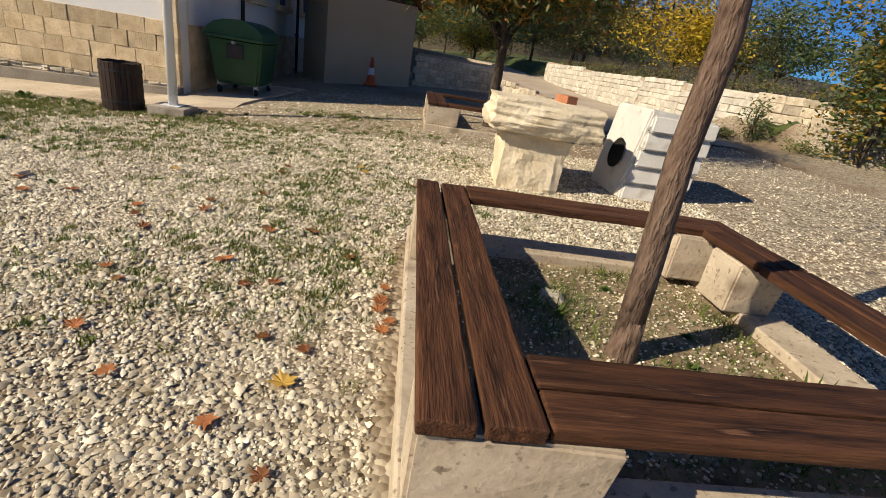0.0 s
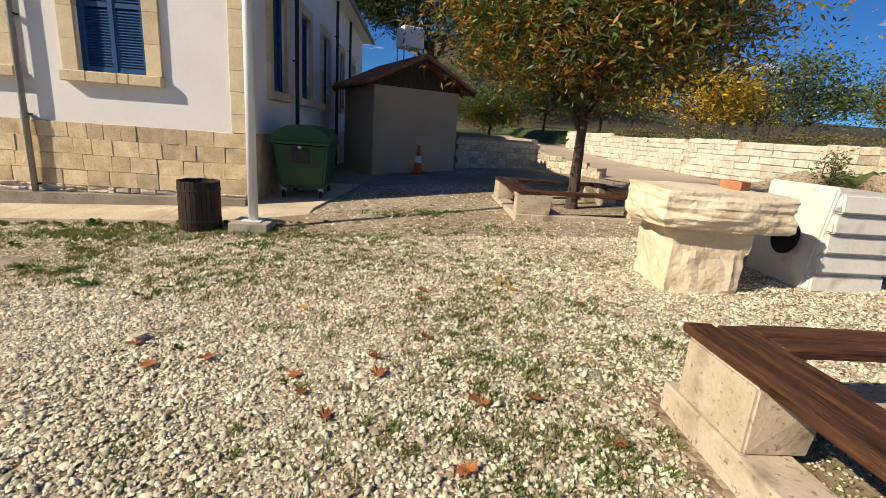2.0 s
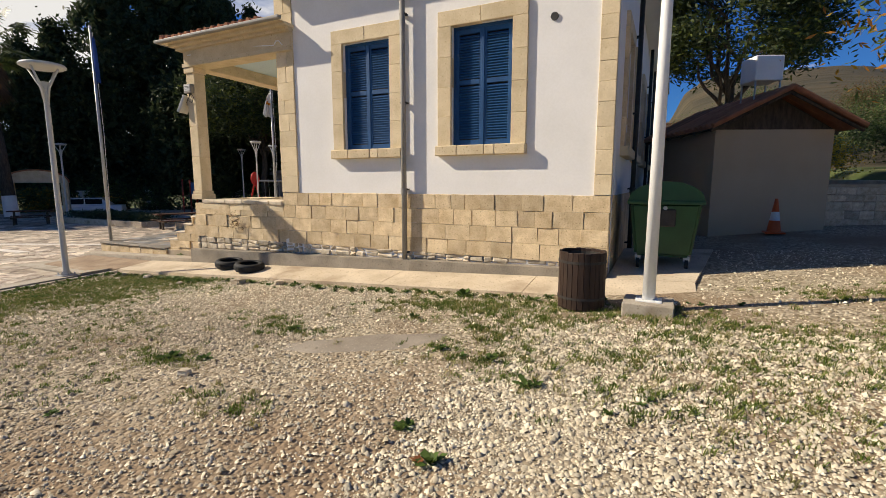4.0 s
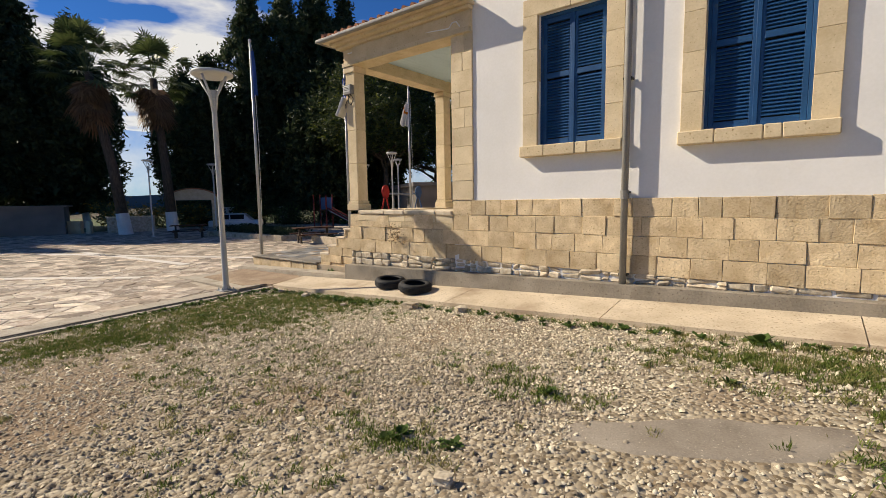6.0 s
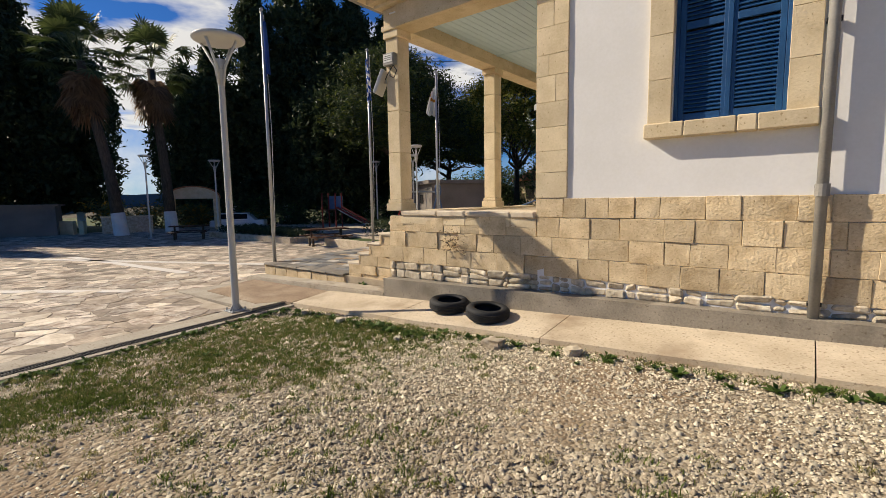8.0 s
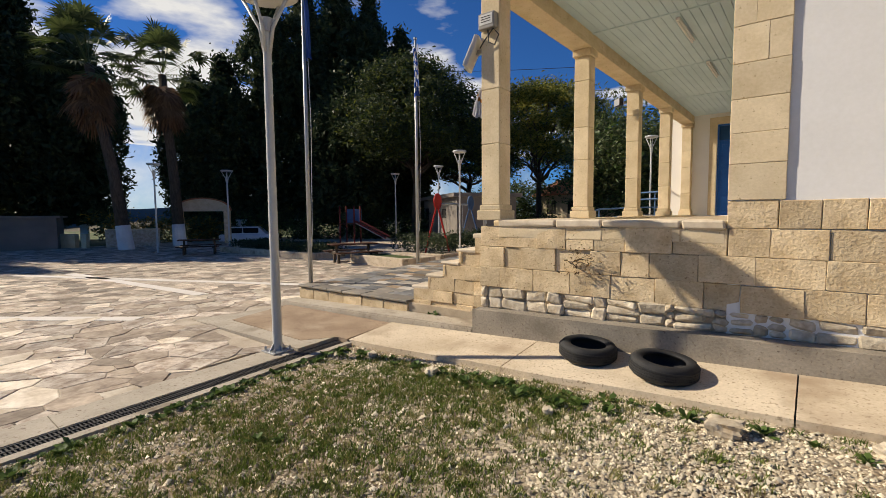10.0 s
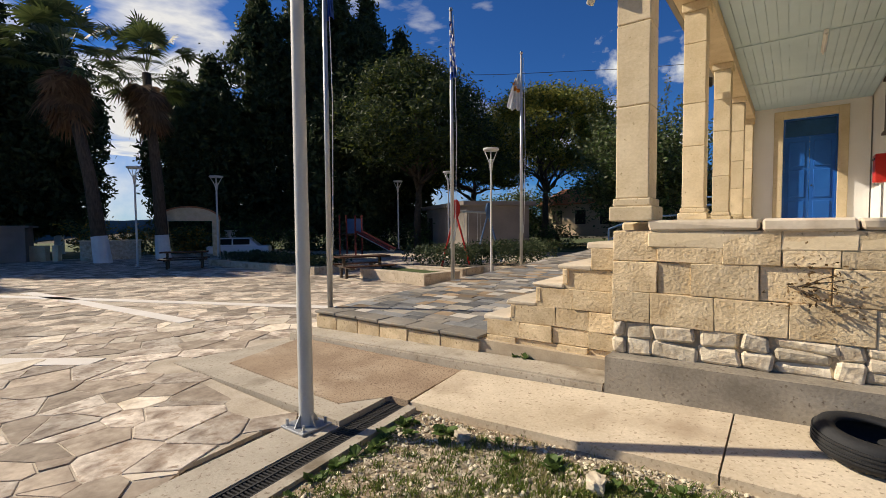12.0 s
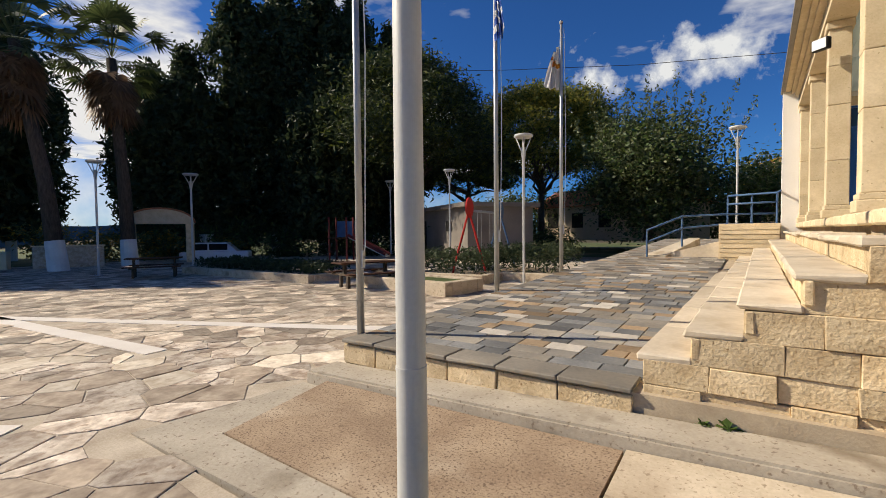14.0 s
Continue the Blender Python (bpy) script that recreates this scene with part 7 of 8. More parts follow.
cl = quick("backdrop_clouds", [(-4500, -3500, 620), (4500, -3500, 620), (4500, 4500, 620), (-4500, 4500, 620)], [(0, 1, 2, 3)], cloud_material())
cl.visible_shadow = False
tagged(cl, "scattered white cumulus clouds in a blue sky", "backdrop", kind="structure")


# ---- paving of the square ----
def clip(poly, px, py, nx, ny):
    """Keep the side of a polygon where (p - (px, py)) . n <= 0."""
    out = []
    for i in range(len(poly)):
        a, b = poly[i], poly[(i + 1) % len(poly)]
        da, db = (a[0] - px) * nx + (a[1] - py) * ny, (b[0] - px) * nx + (b[1] - py) * ny
        if da <= 0:
            out.append(a)
        if (da < 0) != (db < 0):
            t = da / (da - db)
            out.append((a[0] + t * (b[0] - a[0]), a[1] + t * (b[1] - a[1])))
    return out


def square_z(x, y):
    return -0.6


bed = prism(bmesh.new(), [(-46, -14), (edge_x(-14) - 0.7, -14), (edge_x(9.3) - 0.7, 7.7), (-18.7, 7.75), (-18.58, 9.3), (-18.46, 9.75), (-18.46, 30), (-46, 30)], -1.0, lambda x, y: square_z(x, y) - 0.006)
square = tagged(part("square", bed, M_JOINT), "sunlit village square of irregular flat stones", "pavement", kind="structure")
rnd = random.Random(12)
pts, cell = [], {}
S = 0.42
heavy = {}
for i in range(int(30 / S)):
    for j in range(int(24 / S)):
        sx = -15.2 - i * S - rnd.uniform(0.0, 0.98) * S
        sy_ = 0.0 + j * S + rnd.uniform(0.0, 0.98) * S
        if rnd.random() < 0.72:
            cell.setdefault((i, j), []).append((sx, sy_))
        if rnd.random() < 0.4:
            cell.setdefault((i, j), []).append((sx + rnd.uniform(0.1, 0.3), sy_ + rnd.uniform(-0.3, 0.3)))


BANDS = [((-30, 7.1), (-18.6, 12.3)), ((-29.0, 8.3), (-21.3, 9.05)), ((-24.0, 4.0), (-19.6, 7.2))]


def band_gap(x, y):
    for (x0, y0), (x1, y1) in BANDS:
        dx, dy = x1 - x0, y1 - y0
        L = math.hypot(dx, dy)
        t = ((x - x0) * dx + (y - y0) * dy) / L
        if -0.3 < t < L + 0.3 and abs((x - x0) * dy - (y - y0) * dx) / L < 0.2:
            return True
    return False


for ps in cell.values():
    for p in ps:
        heavy[p] = rnd.uniform(0, 0.06)
near, far_v, far_f, far_loops = [], [], [], []
for (i, j), ps in cell.items():
    around = [q for a in (-2, -1, 0, 1, 2) for b in (-2, -1, 0, 1, 2) for q in cell.get((i + a, j + b), ())]
    for p in ps:
        if p[0] > edge_x(p[1]) - 0.72 or (p[0] > -18.8 and p[1] > 7.6) or band_gap(*p) or p[0] < -46:
            continue
        poly = [(p[0] - 1, p[1] - 1), (p[0] + 1, p[1] - 1), (p[0] + 1, p[1] + 1), (p[0] - 1, p[1] + 1)]
        for q in around:
            if q != p:
                d = math.hypot(q[0] - p[0], q[1] - p[1])
                half = d / 2 + max(-0.38 * d, min(0.38 * d, (heavy[p] - heavy[q]) / (2 * d))) - 0.007
                nx_, ny_ = (q[0] - p[0]) / d, (q[1] - p[1]) / d
                poly = clip(poly, p[0] + nx_ * half, p[1] + ny_ * half, nx_, ny_)
                if len(poly) < 3:
                    break
        if p[1] < 8:
            y0_ = p[1]
            poly = clip(poly, edge_x(y0_) - 0.765, y0_, 0.993, 0.118) if len(poly) > 2 else poly
        if len(poly) < 3:
            continue
        near.append((math.hypot(p[0] + 16.2, p[1] - 7.0), p, poly))
near.sort(key=lambda r: r[0])
far_bm_v, far_bm_f = [], []
me_cache = []
for k, (d, p, poly) in enumerate(near):
    tilt = (rnd.uniform(-0.006, 0.006), rnd.uniform(-0.006, 0.006))
    z = square_z(*p) + rnd.uniform(-0.004, 0.006)
    c = 0.012
    if k < 300:
        bm = bmesh.new()
        lowr = [bm.verts.new((x - p[0], y - p[1], -0.03)) for x, y in poly]
        midr = [bm.verts.new((x - p[0], y - p[1], -0.002 + (x - p[0]) * tilt[0] + (y - p[1]) * tilt[1])) for x, y in poly]
        topr = [bm.verts.new(((x - p[0]) * 0.97, (y - p[1]) * 0.97, 0.001 + (x - p[0]) * tilt[0] + (y - p[1]) * tilt[1])) for x, y in poly]
        n = len(poly)
        bm.faces.new(topr)
        for a in range(n):
            b = (a + 1) % n
            bm.faces.new((lowr[a], lowr[b], midr[b], midr[a]))
            bm.faces.new((midr[a], midr[b], topr[b], topr[a]))
        bmesh.ops.recalc_face_normals(bm, faces=bm.faces)
        ob = part("flagstone", bm, rnd.choice((M_FLAG, M_FLAG, M_FLAG, M_FLAG_C, M_FLAG_B, M_FLAG_B)), square)
        ob.location = (p[0], p[1], z)
    else:
        for a in range(1, len(poly) - 1):
            i0 = len(far_bm_v)
            far_bm_v += [(*poly[0], z), (*poly[a], z), (*poly[a + 1], z)]
            far_bm_f.append((i0, i0 + 1, i0 + 2))
fv = np.array(far_bm_v)
uniq, inv = np.unique(np.round(fv, 4), axis=0, return_inverse=True)
fl = quick("flagstones", uniq, inv.reshape(-1)[np.array(far_bm_f)], M_FLAGI, square)
fl["kind"] = "stuff"
for (x0, y0), (x1, y1) in BANDS:
    dx, dy = x1 - x0, y1 - y0
    L = math.hypot(dx, dy)
    ox, oy = -dy / L * 0.15, dx / L * 0.15
    part("pale_band", prism(bmesh.new(), [(x0 - ox, y0 - oy), (x1 - ox, y1 - oy), (x1 + ox, y1 + oy), (x0 + ox, y0 + oy)], -0.7, lambda x, y: square_z(x, y) + 0.004), M_PAVLINE, square)

# ---- slate tiles of the terrace ----
rnd = random.Random(15)
rows_, y, count = [], 10.04, 0
rest_v, rest_f = [], []
TONES = (M_SLATE, M_SLATE, M_SLATE_G, M_SLATE_G, M_SLATE_B, M_SLATE_P)
while y < 30.5:
    d = rnd.choice((0.19, 0.22, 0.25))
    x = T_W + 0.02
    while x < T_E - 0.02:
        w = min(rnd.choice((0.2, 0.28, 0.36, 0.44)), T_E - 0.01 - x)
        if w > 0.06:
            if count < 300:
                piece("slate_tile", block_mesh(round(w - 0.008, 2), round(d - 0.008, 2), 0.03, rnd.choice(TONES), 0.004, 0.002, rnd.randrange(5)), terrace, x + w / 2, y + d / 2, terrace_z(y + d / 2) - 0.018 + rnd.uniform(-0.002, 0.002), 2.0)
                count += 1
            else:
                i0 = len(rest_v)
                z0, z1 = terrace_z(y) - 0.004, terrace_z(y + d) - 0.004
                rest_v += [(x + 0.004, y + 0.004, z0), (x + w - 0.004, y + 0.004, z0), (x + w - 0.004, y + d - 0.004, z1), (x + 0.004, y + d - 0.004, z1)]
                rest_f.append((i0, i0 + 1, i0 + 2, i0 + 3))
        x += w
    y += d
rest_v = np.array(rest_v).reshape(-1, 4, 3)
pick = np.random.default_rng(8).integers(0, 6, len(rest_v))
M_SLATEI = pbr("slate_tile_far", (0.18, 0.165, 0.145), (0.33, 0.29, 0.23), 2.2, 0.7, 30, 0.4, island=True, vary=0.5)
M_SLATEJ = pbr("brown_slate_far", (0.24, 0.165, 0.095), (0.37, 0.27, 0.17), 2.2, 0.7, 30, 0.4, island=True, vary=0.42)
M_SLATEK = pbr("pale_slate_far", (0.34, 0.31, 0.26), (0.52, 0.47, 0.40), 2.2, 0.7, 30, 0.4, island=True, vary=0.42)
for mm, some in ((M_SLATEI, pick < 4), (M_SLATEJ, pick == 4), (M_SLATEK, pick == 5)):
    k = int(some.sum())
    sl_ = quick("slate_tiles", rest_v[some].reshape(-1, 3), np.arange(4 * k).reshape(-1, 4), mm, terrace)
    sl_["kind"] = "stuff"


# ---- loose gravel, grass, weeds and leaves ----
def on_yard(x, y):
    ok = x > edge_x(y) + 0.02
    ok &= ~((y > 8.40) & (x < -3.1))
    ok &= ~((x > -0.0) & (x < 2.5) & (y > 0.85) & (y < 3.35))
    ok &= ~((x > 0.2) & (x < 2.7) & (y > 8.25) & (y < 10.7))
    ok &= ~((x > -4.3) & (y > 9.3) & (x < -2.7))
    return ok


EAST_X, EAST_Z = np.array([r[0] for r in EAST]), np.array([r[1] for r in EAST])


def smooth_step(a, b, x):
    t = np.clip((x - a) / (b - a), 0, 1)
    return t * t * (3 - 2 * t)


def yard_z(x, y):
    return np.interp(x, EAST_X, EAST_Z) + smooth_step(-8, -2, x) * 0.02 * np.clip(y - 4, -4, 14) - 0.02


rng = np.random.default_rng(20)


def scatter_gravel():
    n = 640000
    x, y = rng.uniform(-15.4, 7.5, n), rng.uniform(-2.5, 12.5, n)
    d = np.abs((y - 0.2) - (-x) * 0.39) / 1.07
    keep = rng.random(n) < np.where(d < 3.2, 0.62, np.where(d < 5.5, 0.34, 0.16)) * np.where((y < -2.2 + (-x) * 0.39) & (x < -1.5), 0.12, 1)
    bare = np.exp(-(((x + 6.4) / 0.85) ** 2 + ((y - 0.65 * (x + 6.4) - 5.8) / 0.3) ** 2)) + np.exp(-(((x + 6.1) / 0.5) ** 2 + ((y - 6.1) / 0.3) ** 2))
    keep &= rng.random(n) > bare * 0.95
    keep &= on_yard(x, y)
    x, y = x[keep], y[keep]
    xa, ya = rng.uniform(-5, 3.5, 120000), rng.uniform(0.6, 7.2, 120000)
    more = on_yard(xa, ya)
    x, y = np.concatenate([x, xa[more]]), np.concatenate([y, ya[more]])
    xb, yb = rng.uniform(-11.8, -7.0, 26000), rng.uniform(5.2, 8.35, 26000)
    more = on_yard(xb, yb)
    x, y = np.concatenate([x, xb[more]]), np.concatenate([y, yb[more]])
    n = len(x)
    r = np.clip(rng.lognormal(-4.72, 0.42, n), 0.004, 0.028)
    z = yard_z(x, y) + r * 0.3
    octa = np.array([(1, 0, 0), (0, 1, 0), (-1, 0, 0), (0, -1, 0), (0, 0, 0.95), (0, 0, -0.4)], dtype=float)
    v = octa[None] * (1 + rng.uniform(-0.3, 0.3, (n, 6, 3))) + rng.uniform(-0.24, 0.24, (n, 6, 3))
    ang = rng.uniform(0, 2 * np.pi, n)
    c, s = np.cos(ang)[:, None], np.sin(ang)[:, None]
    el = rng.uniform(0.78, 1.28, n)[:, None]
    vx, vy = v[:, :, 0] * el, v[:, :, 1] / el
    tilt = rng.uniform(-0.5, 0.5, n)[:, None]
    out = np.stack([(vx * c - vy * s) * r[:, None] + x[:, None], (vx * s + vy * c) * r[:, None] + y[:, None], (v[:, :, 2] + vx * tilt) * r[:, None] + z[:, None]], axis=2)
    f = np.array([(0, 1, 4), (1, 2, 4), (2, 3, 4), (3, 0, 4)])
    dusty = rng.random(n) < 0.92 * smooth_step(-5.0, -8.5, x) * (1 - 0.55 * smooth_step(5.8, 7.4, y)) * (1 - 0.3 * smooth_step(-9.4, -11.2, x))
    for some, mm, lab in ((~dusty, M_PEBBLE, "loose pale broken limestone gravel over the yard"), (dusty, M_DUSTY, "dusty trodden gravel darkened with earth")):
        k = int(some.sum())
        ob = quick("gravel", out[some].reshape(-1, 3), (f[None] + 6 * np.arange(k)[:, None, None]).reshape(-1, 3), mm)
        tagged(ob, lab, "gravel", kind="stuff")


scatter_gravel()


def bare_patch(cx, cy, rx, ry, turn, seed, label, material):
    """Trodden earth without stones: a thin uneven sheet over the yard."""
    vs, fs, rings, n = [], [], 7, 40
    c, s = math.cos(turn), math.sin(turn)
    for i in range(rings + 1):
        for k in range(n):
            a = 2 * math.pi * k / n
            q = i / rings * (1 + 0.35 * noise.noise(Vector((math.cos(a) * 1.6, math.sin(a) * 1.6, seed))) + 0.14 * noise.noise(Vector((math.cos(a) * 6, math.sin(a) * 6, seed))))
            u, v = rx * q * math.cos(a), ry * q * math.sin(a)
            x, y = cx + u * c - v * s, cy + u * s + v * c
            vs.append((x, y, float(yard_z(np.array(x), np.array(y))) + 0.012 + 0.003 * noise.noise(Vector((x * 5, y * 5, seed))) - (0.02 if i == rings else 0)))
    for i in range(rings):
        for k in range(n):
            fs.append((i * n + k, i * n + (k + 1) % n, (i + 1) * n + (k + 1) % n, (i + 1) * n + k))
    tagged(quick("ground_patch", vs, fs, material, smooth=True), label, "ground", kind="structure")


M_EARTH = pbr("trodden_grey_earth", (0.20, 0.165, 0.125), (0.36, 0.31, 0.245), 2.5, 0.95, 70, 0.8, depth=0.008, speck=((0.55, 0.48, 0.37), 60, 0.64))
bare_patch(-6.35, 5.88, 0.95, 0.27, 0.5, 3.0, "bare trodden grey earth in the gravel yard", M_EARTH)

PATCHES = [(-5.1, 6.6, 0.45, 0.3), (-5.1, 6.6, 0.3, 0.25), (-4.8, 7.1, 0.45, 0.25), (-4.8, 7.1, 0.5, 0.25), (-8.0, 4.78, 0.4, 0.12), (-8.0, 4.78, 0.4, 0.12), (-2.35, 7.05, 0.5, 0.3), (-2.7, 6.7, 0.5, 0.25), (-3.4, 6.85, 0.3, 0.12), (-3.8, 6.35, 0.35, 0.15), (-5.9, 7.65, 0.7, 0.22), (-7.9, 6.3, 0.5, 0.15), (-13.6, 6.1, 0.4, 0.3), (-12.3, 8.0, 0.6, 0.25), (-6.3, 6.9, 0.4, 0.15), (-7.5, 6.0, 0.3, 0.12), (-13.2, 4.7, 0.7, 0.5), (-13.5, 4.0, 0.7, 0.4), (-5.5, 5.95, 0.15, 0.1), (-5.0, 5.75, 0.3, 0.1),
           (-4.9, 6.0, 0.7, 0.3), (-4.9, 5.5, 0.5, 0.15), (-3.9, 6.1, 0.5, 0.2), (-3.4, 6.85, 0.4, 0.25), (-1.4, 8.8, 0.9, 0.45), (-2.2, 7.0, 0.7, 0.35), (-1.9, 6.5, 0.5, 0.3), (-5.6, 7.4, 1.2, 0.35), (-5.1, 7.75, 1.0, 0.3), (-6.6, 4.3, 0.5, 0.2), (-2.3, 5.9, 0.8, 0.35), (-1.2, 9.0, 0.8, 0.4),
           (-0.55, 2.85, 0.35, 0.3), (-1.6, 6.1, 0.8, 0.4), (-0.8, 4.8, 0.7, 0.5), (-0.3, 2.95, 0.3, 0.3), (-0.5, 2.4, 0.35, 0.35), (-0.85, 2.35, 0.4, 0.3), (0.0, 4.7, 0.5, 0.4), (-2.1, 3.6, 0.15, 0.1), (-0.9, 3.8, 0.7, 0.6), (-0.6, 3.3, 0.5, 0.4),
           (-13.6, 4.6, 1.0, 0.8), (-13.2, 5.8, 0.7, 0.4), (-13.2, 7.5, 0.9, 0.5), (-12.4, 7.7, 0.9, 0.4), (-8.6, 6.4, 0.7, 0.3), (-6.4, 7.6, 0.8, 0.35), (-5.9, 8.15, 1.0, 0.2), (-8.2, 4.8, 0.5, 0.2), (-7.7, 6.0, 0.6, 0.25), (-12.9, 5.1, 0.8, 0.5),
           (-13.4, 7.9, 0.6, 0.35), (-12.6, 8.1, 0.5, 0.25), (-11.8, 8.2, 0.5, 0.2), (-11.4, 8.3, 0.4, 0.15), (-10.9, 8.3, 0.4, 0.12), (-14.3, 6.7, 0.7, 0.8), (-14.5, 5.6, 0.5, 0.8), (-14.1, 7.4, 0.7, 0.5), (-14.4, 8.05, 0.6, 0.25), (-8.6, 8.25, 2.2, 0.14), (-3.4, 2.6, 0.3, 0.2), (-1.9, 4.4, 0.9, 0.3), (-2.6, 6.3, 1.2, 0.5), (-1.7, 7.2, 1.1, 0.5), (-1.0, 5.6, 0.9, 0.7), (-0.7, 4.2, 0.8, 0.9), (-1.1, 3.0, 0.9, 0.6), (-3.0, 5.4, 1.2, 0.4), (0.3, 6.2, 0.9, 0.5), (-0.4, 7.6, 1.0, 0.5), (-1.9, 2.4, 0.9, 0.5), (0.6, 4.1, 0.6, 0.4), (-9.5, 5.0, 1.4, 0.7), (-10.6, 5.8, 1.4, 0.6), (-8.6, 4.0, 1.0, 0.5), (-12.3, 6.5, 1.1, 0.7), (-13.3, 6.5, 0.9, 0.8), (-11.8, 7.5, 1.2, 0.4), (-10.4, 4.6, 1.2, 0.6), (-3.1, 7.4, 0.8, 0.35), (-4.0, 7.6, 0.8, 0.3)]


def scatter_blades(name, label, material, dens, h0, h1, w, seed, spread=1.0):
    g = np.random.default_rng(seed)
    xs, ys = [], []
    for px, py, rx, ry in PATCHES:
        k = int(dens * rx * ry * 4 * (0.5 if px > -2.9 else (1.5 if px < -12.0 else (0.28 if px < -8.3 and py < 7 else 0.9))))
        xs.append(px + g.normal(size=k) * rx * 0.55 * spread)
        ys.append(py + g.normal(size=k) * ry * 0.55 * spread)
    x, y = np.concatenate(xs), np.concatenate(ys)
    keep = on_yard(x, y)
    x, y = x[keep], y[keep]
    n = len(x)
    # blades stand in tufts
    k = max(1, n // 34)
    seat = g.integers(0, n, k)
    own = g.integers(0, k, n)
    loose = g.random(n) < 0.18
    x = np.where(loose, x, x[seat][own] + g.normal(size=n) * 0.03)
    y = np.where(loose, y, y[seat][own] + g.normal(size=n) * 0.03)
    z = yard_z(x, y)
    a = g.uniform(0, 2 * np.pi, n)
    h = g.uniform(h0, h1, n) * np.where(x > -2.9, 0.8, np.where(x < -8.0, 0.85, 1.0))
    lean = g.uniform(0.2, 0.9, n) * h
    p = np.stack([x, y, z], axis=1)
    d = np.stack([np.cos(a), np.sin(a), np.zeros(n)], axis=1)
    s = np.stack([-np.sin(a), np.cos(a), np.zeros(n)], axis=1) * (w * g.uniform(0.6, 1.3, n))[:, None]
    up = np.array([0, 0, 1.0])
    v = np.stack([p - s, p + s, p + s * 0.7 + d * (lean * 0.4)[:, None] + up * (h * 0.6)[:, None], p + d * lean[:, None] + up * h[:, None]], axis=1)
    ob = quick(name, v.reshape(-1, 3), np.arange(4 * n).reshape(-1, 4), material)
    tagged(ob, label, "grass", kind="stuff")


scatter_blades("grass", "short patchy green grass between the gravel", M_GRASS, 1250, 0.018, 0.055, 0.004, 1, 1.05)
scatter_blades("dry_grass", "thin yellowed grass between the gravel", M_DRYGRASS, 600, 0.02, 0.06, 0.0028, 2, 1.35)


def weed(m, seed, size):
    """A low rosette of broad leaves."""
    g = np.random.default_rng(seed)
    vs, fs = [np.zeros(3)], []
    for k in range(26):
        a, e = g.uniform(0, 2 * math.pi), g.uniform(0.1, 1.1)
        L = size * g.uniform(0.4, 1.0)
        d = np.array([math.cos(a) * math.cos(e), math.sin(a) * math.cos(e), math.sin(e)])
        s = np.array([-math.sin(a), math.cos(a), 0]) * L * 0.28
        b = np.array([g.normal() * size * 0.3, g.normal() * size * 0.3, 0])
        i0 = len(vs)
        vs += [b * 0.5 + d * L * 0.6 + s, b * 0.5 + d * L - np.array([0, 0, 0.15 * L]), b * 0.5 + d * L * 0.6 - s]
        fs.append((0, i0, i0 + 1, i0 + 2))
    ob = quick("weed", vs, fs, M_WEED)
    ob.matrix_basis = m
    return tagged(ob, "low green weed growing at the gravel edge", "weed", "yard weeds")


rnd = random.Random(31)
spots = [(-0.52, 2.85), (-0.28, 2.95), (-0.45, 2.45), (-0.85, 2.3), (-0.1, 2.6), (-0.05, 2.45), (-2.1, 3.6), (-2.95, 4.05), (-4.7, 4.2), (-8.0, 4.9), (-7.6, 4.95), (1.55, 1.9), (1.7, 2.2), (0.9, 2.6), (1.4, 2.7), (0.7, 2.4), (1.8, 1.6), (1.3, 1.6), (-1.57, 3.9), (-4.47, 5.38), (-4.4, 5.42), (-5.05, 4.48), (-5.0, 4.52), (-7.65, 3.7), (-3.84, 5.12), (-3.66, 5.31), (-3.6, 5.4), (-3.05, 6.15), (-5.0, 5.76), (-4.9, 5.8), (-5.2, 5.8), (-5.47, 5.93), (-2.16, 3.76), (-2.76, 3.13), (-8.02, 4.82), (-7.72, 4.95), (-6.33, 6.91), (-7.47, 6.02), (-13.62, 6.07), (-13.5, 6.15)]
spots += [(-15.1 + 0.21 * k + rnd.uniform(-0.1, 0.1), 8.25 - abs(rnd.gauss(0, 0.14))) for k in range(60)] + [(-12.6 + rnd.uniform(-1.2, 1.2), 8.1 - abs(rnd.gauss(0, 0.15))) for k in range(34)]
spots += [(edge_x(y_) + 0.06 + abs(rnd.gauss(0, 0.1)), y_) for y_ in (4.4 + 0.1 * k for k in range(39))]
for i, (x, y) in enumerate(spots):
    inside = 0.1 < x < 2.4 and 0.9 < y < 3.3
    weed(pose(x, y, (B1[2] + 0.03) if inside else float(yard_z(np.array(x), np.array(y))), 0, 0, rnd.uniform(0, 360)), 500 + i, rnd.uniform(0.03, 0.065) if x > -4 else rnd.uniform(0.06, 0.13))


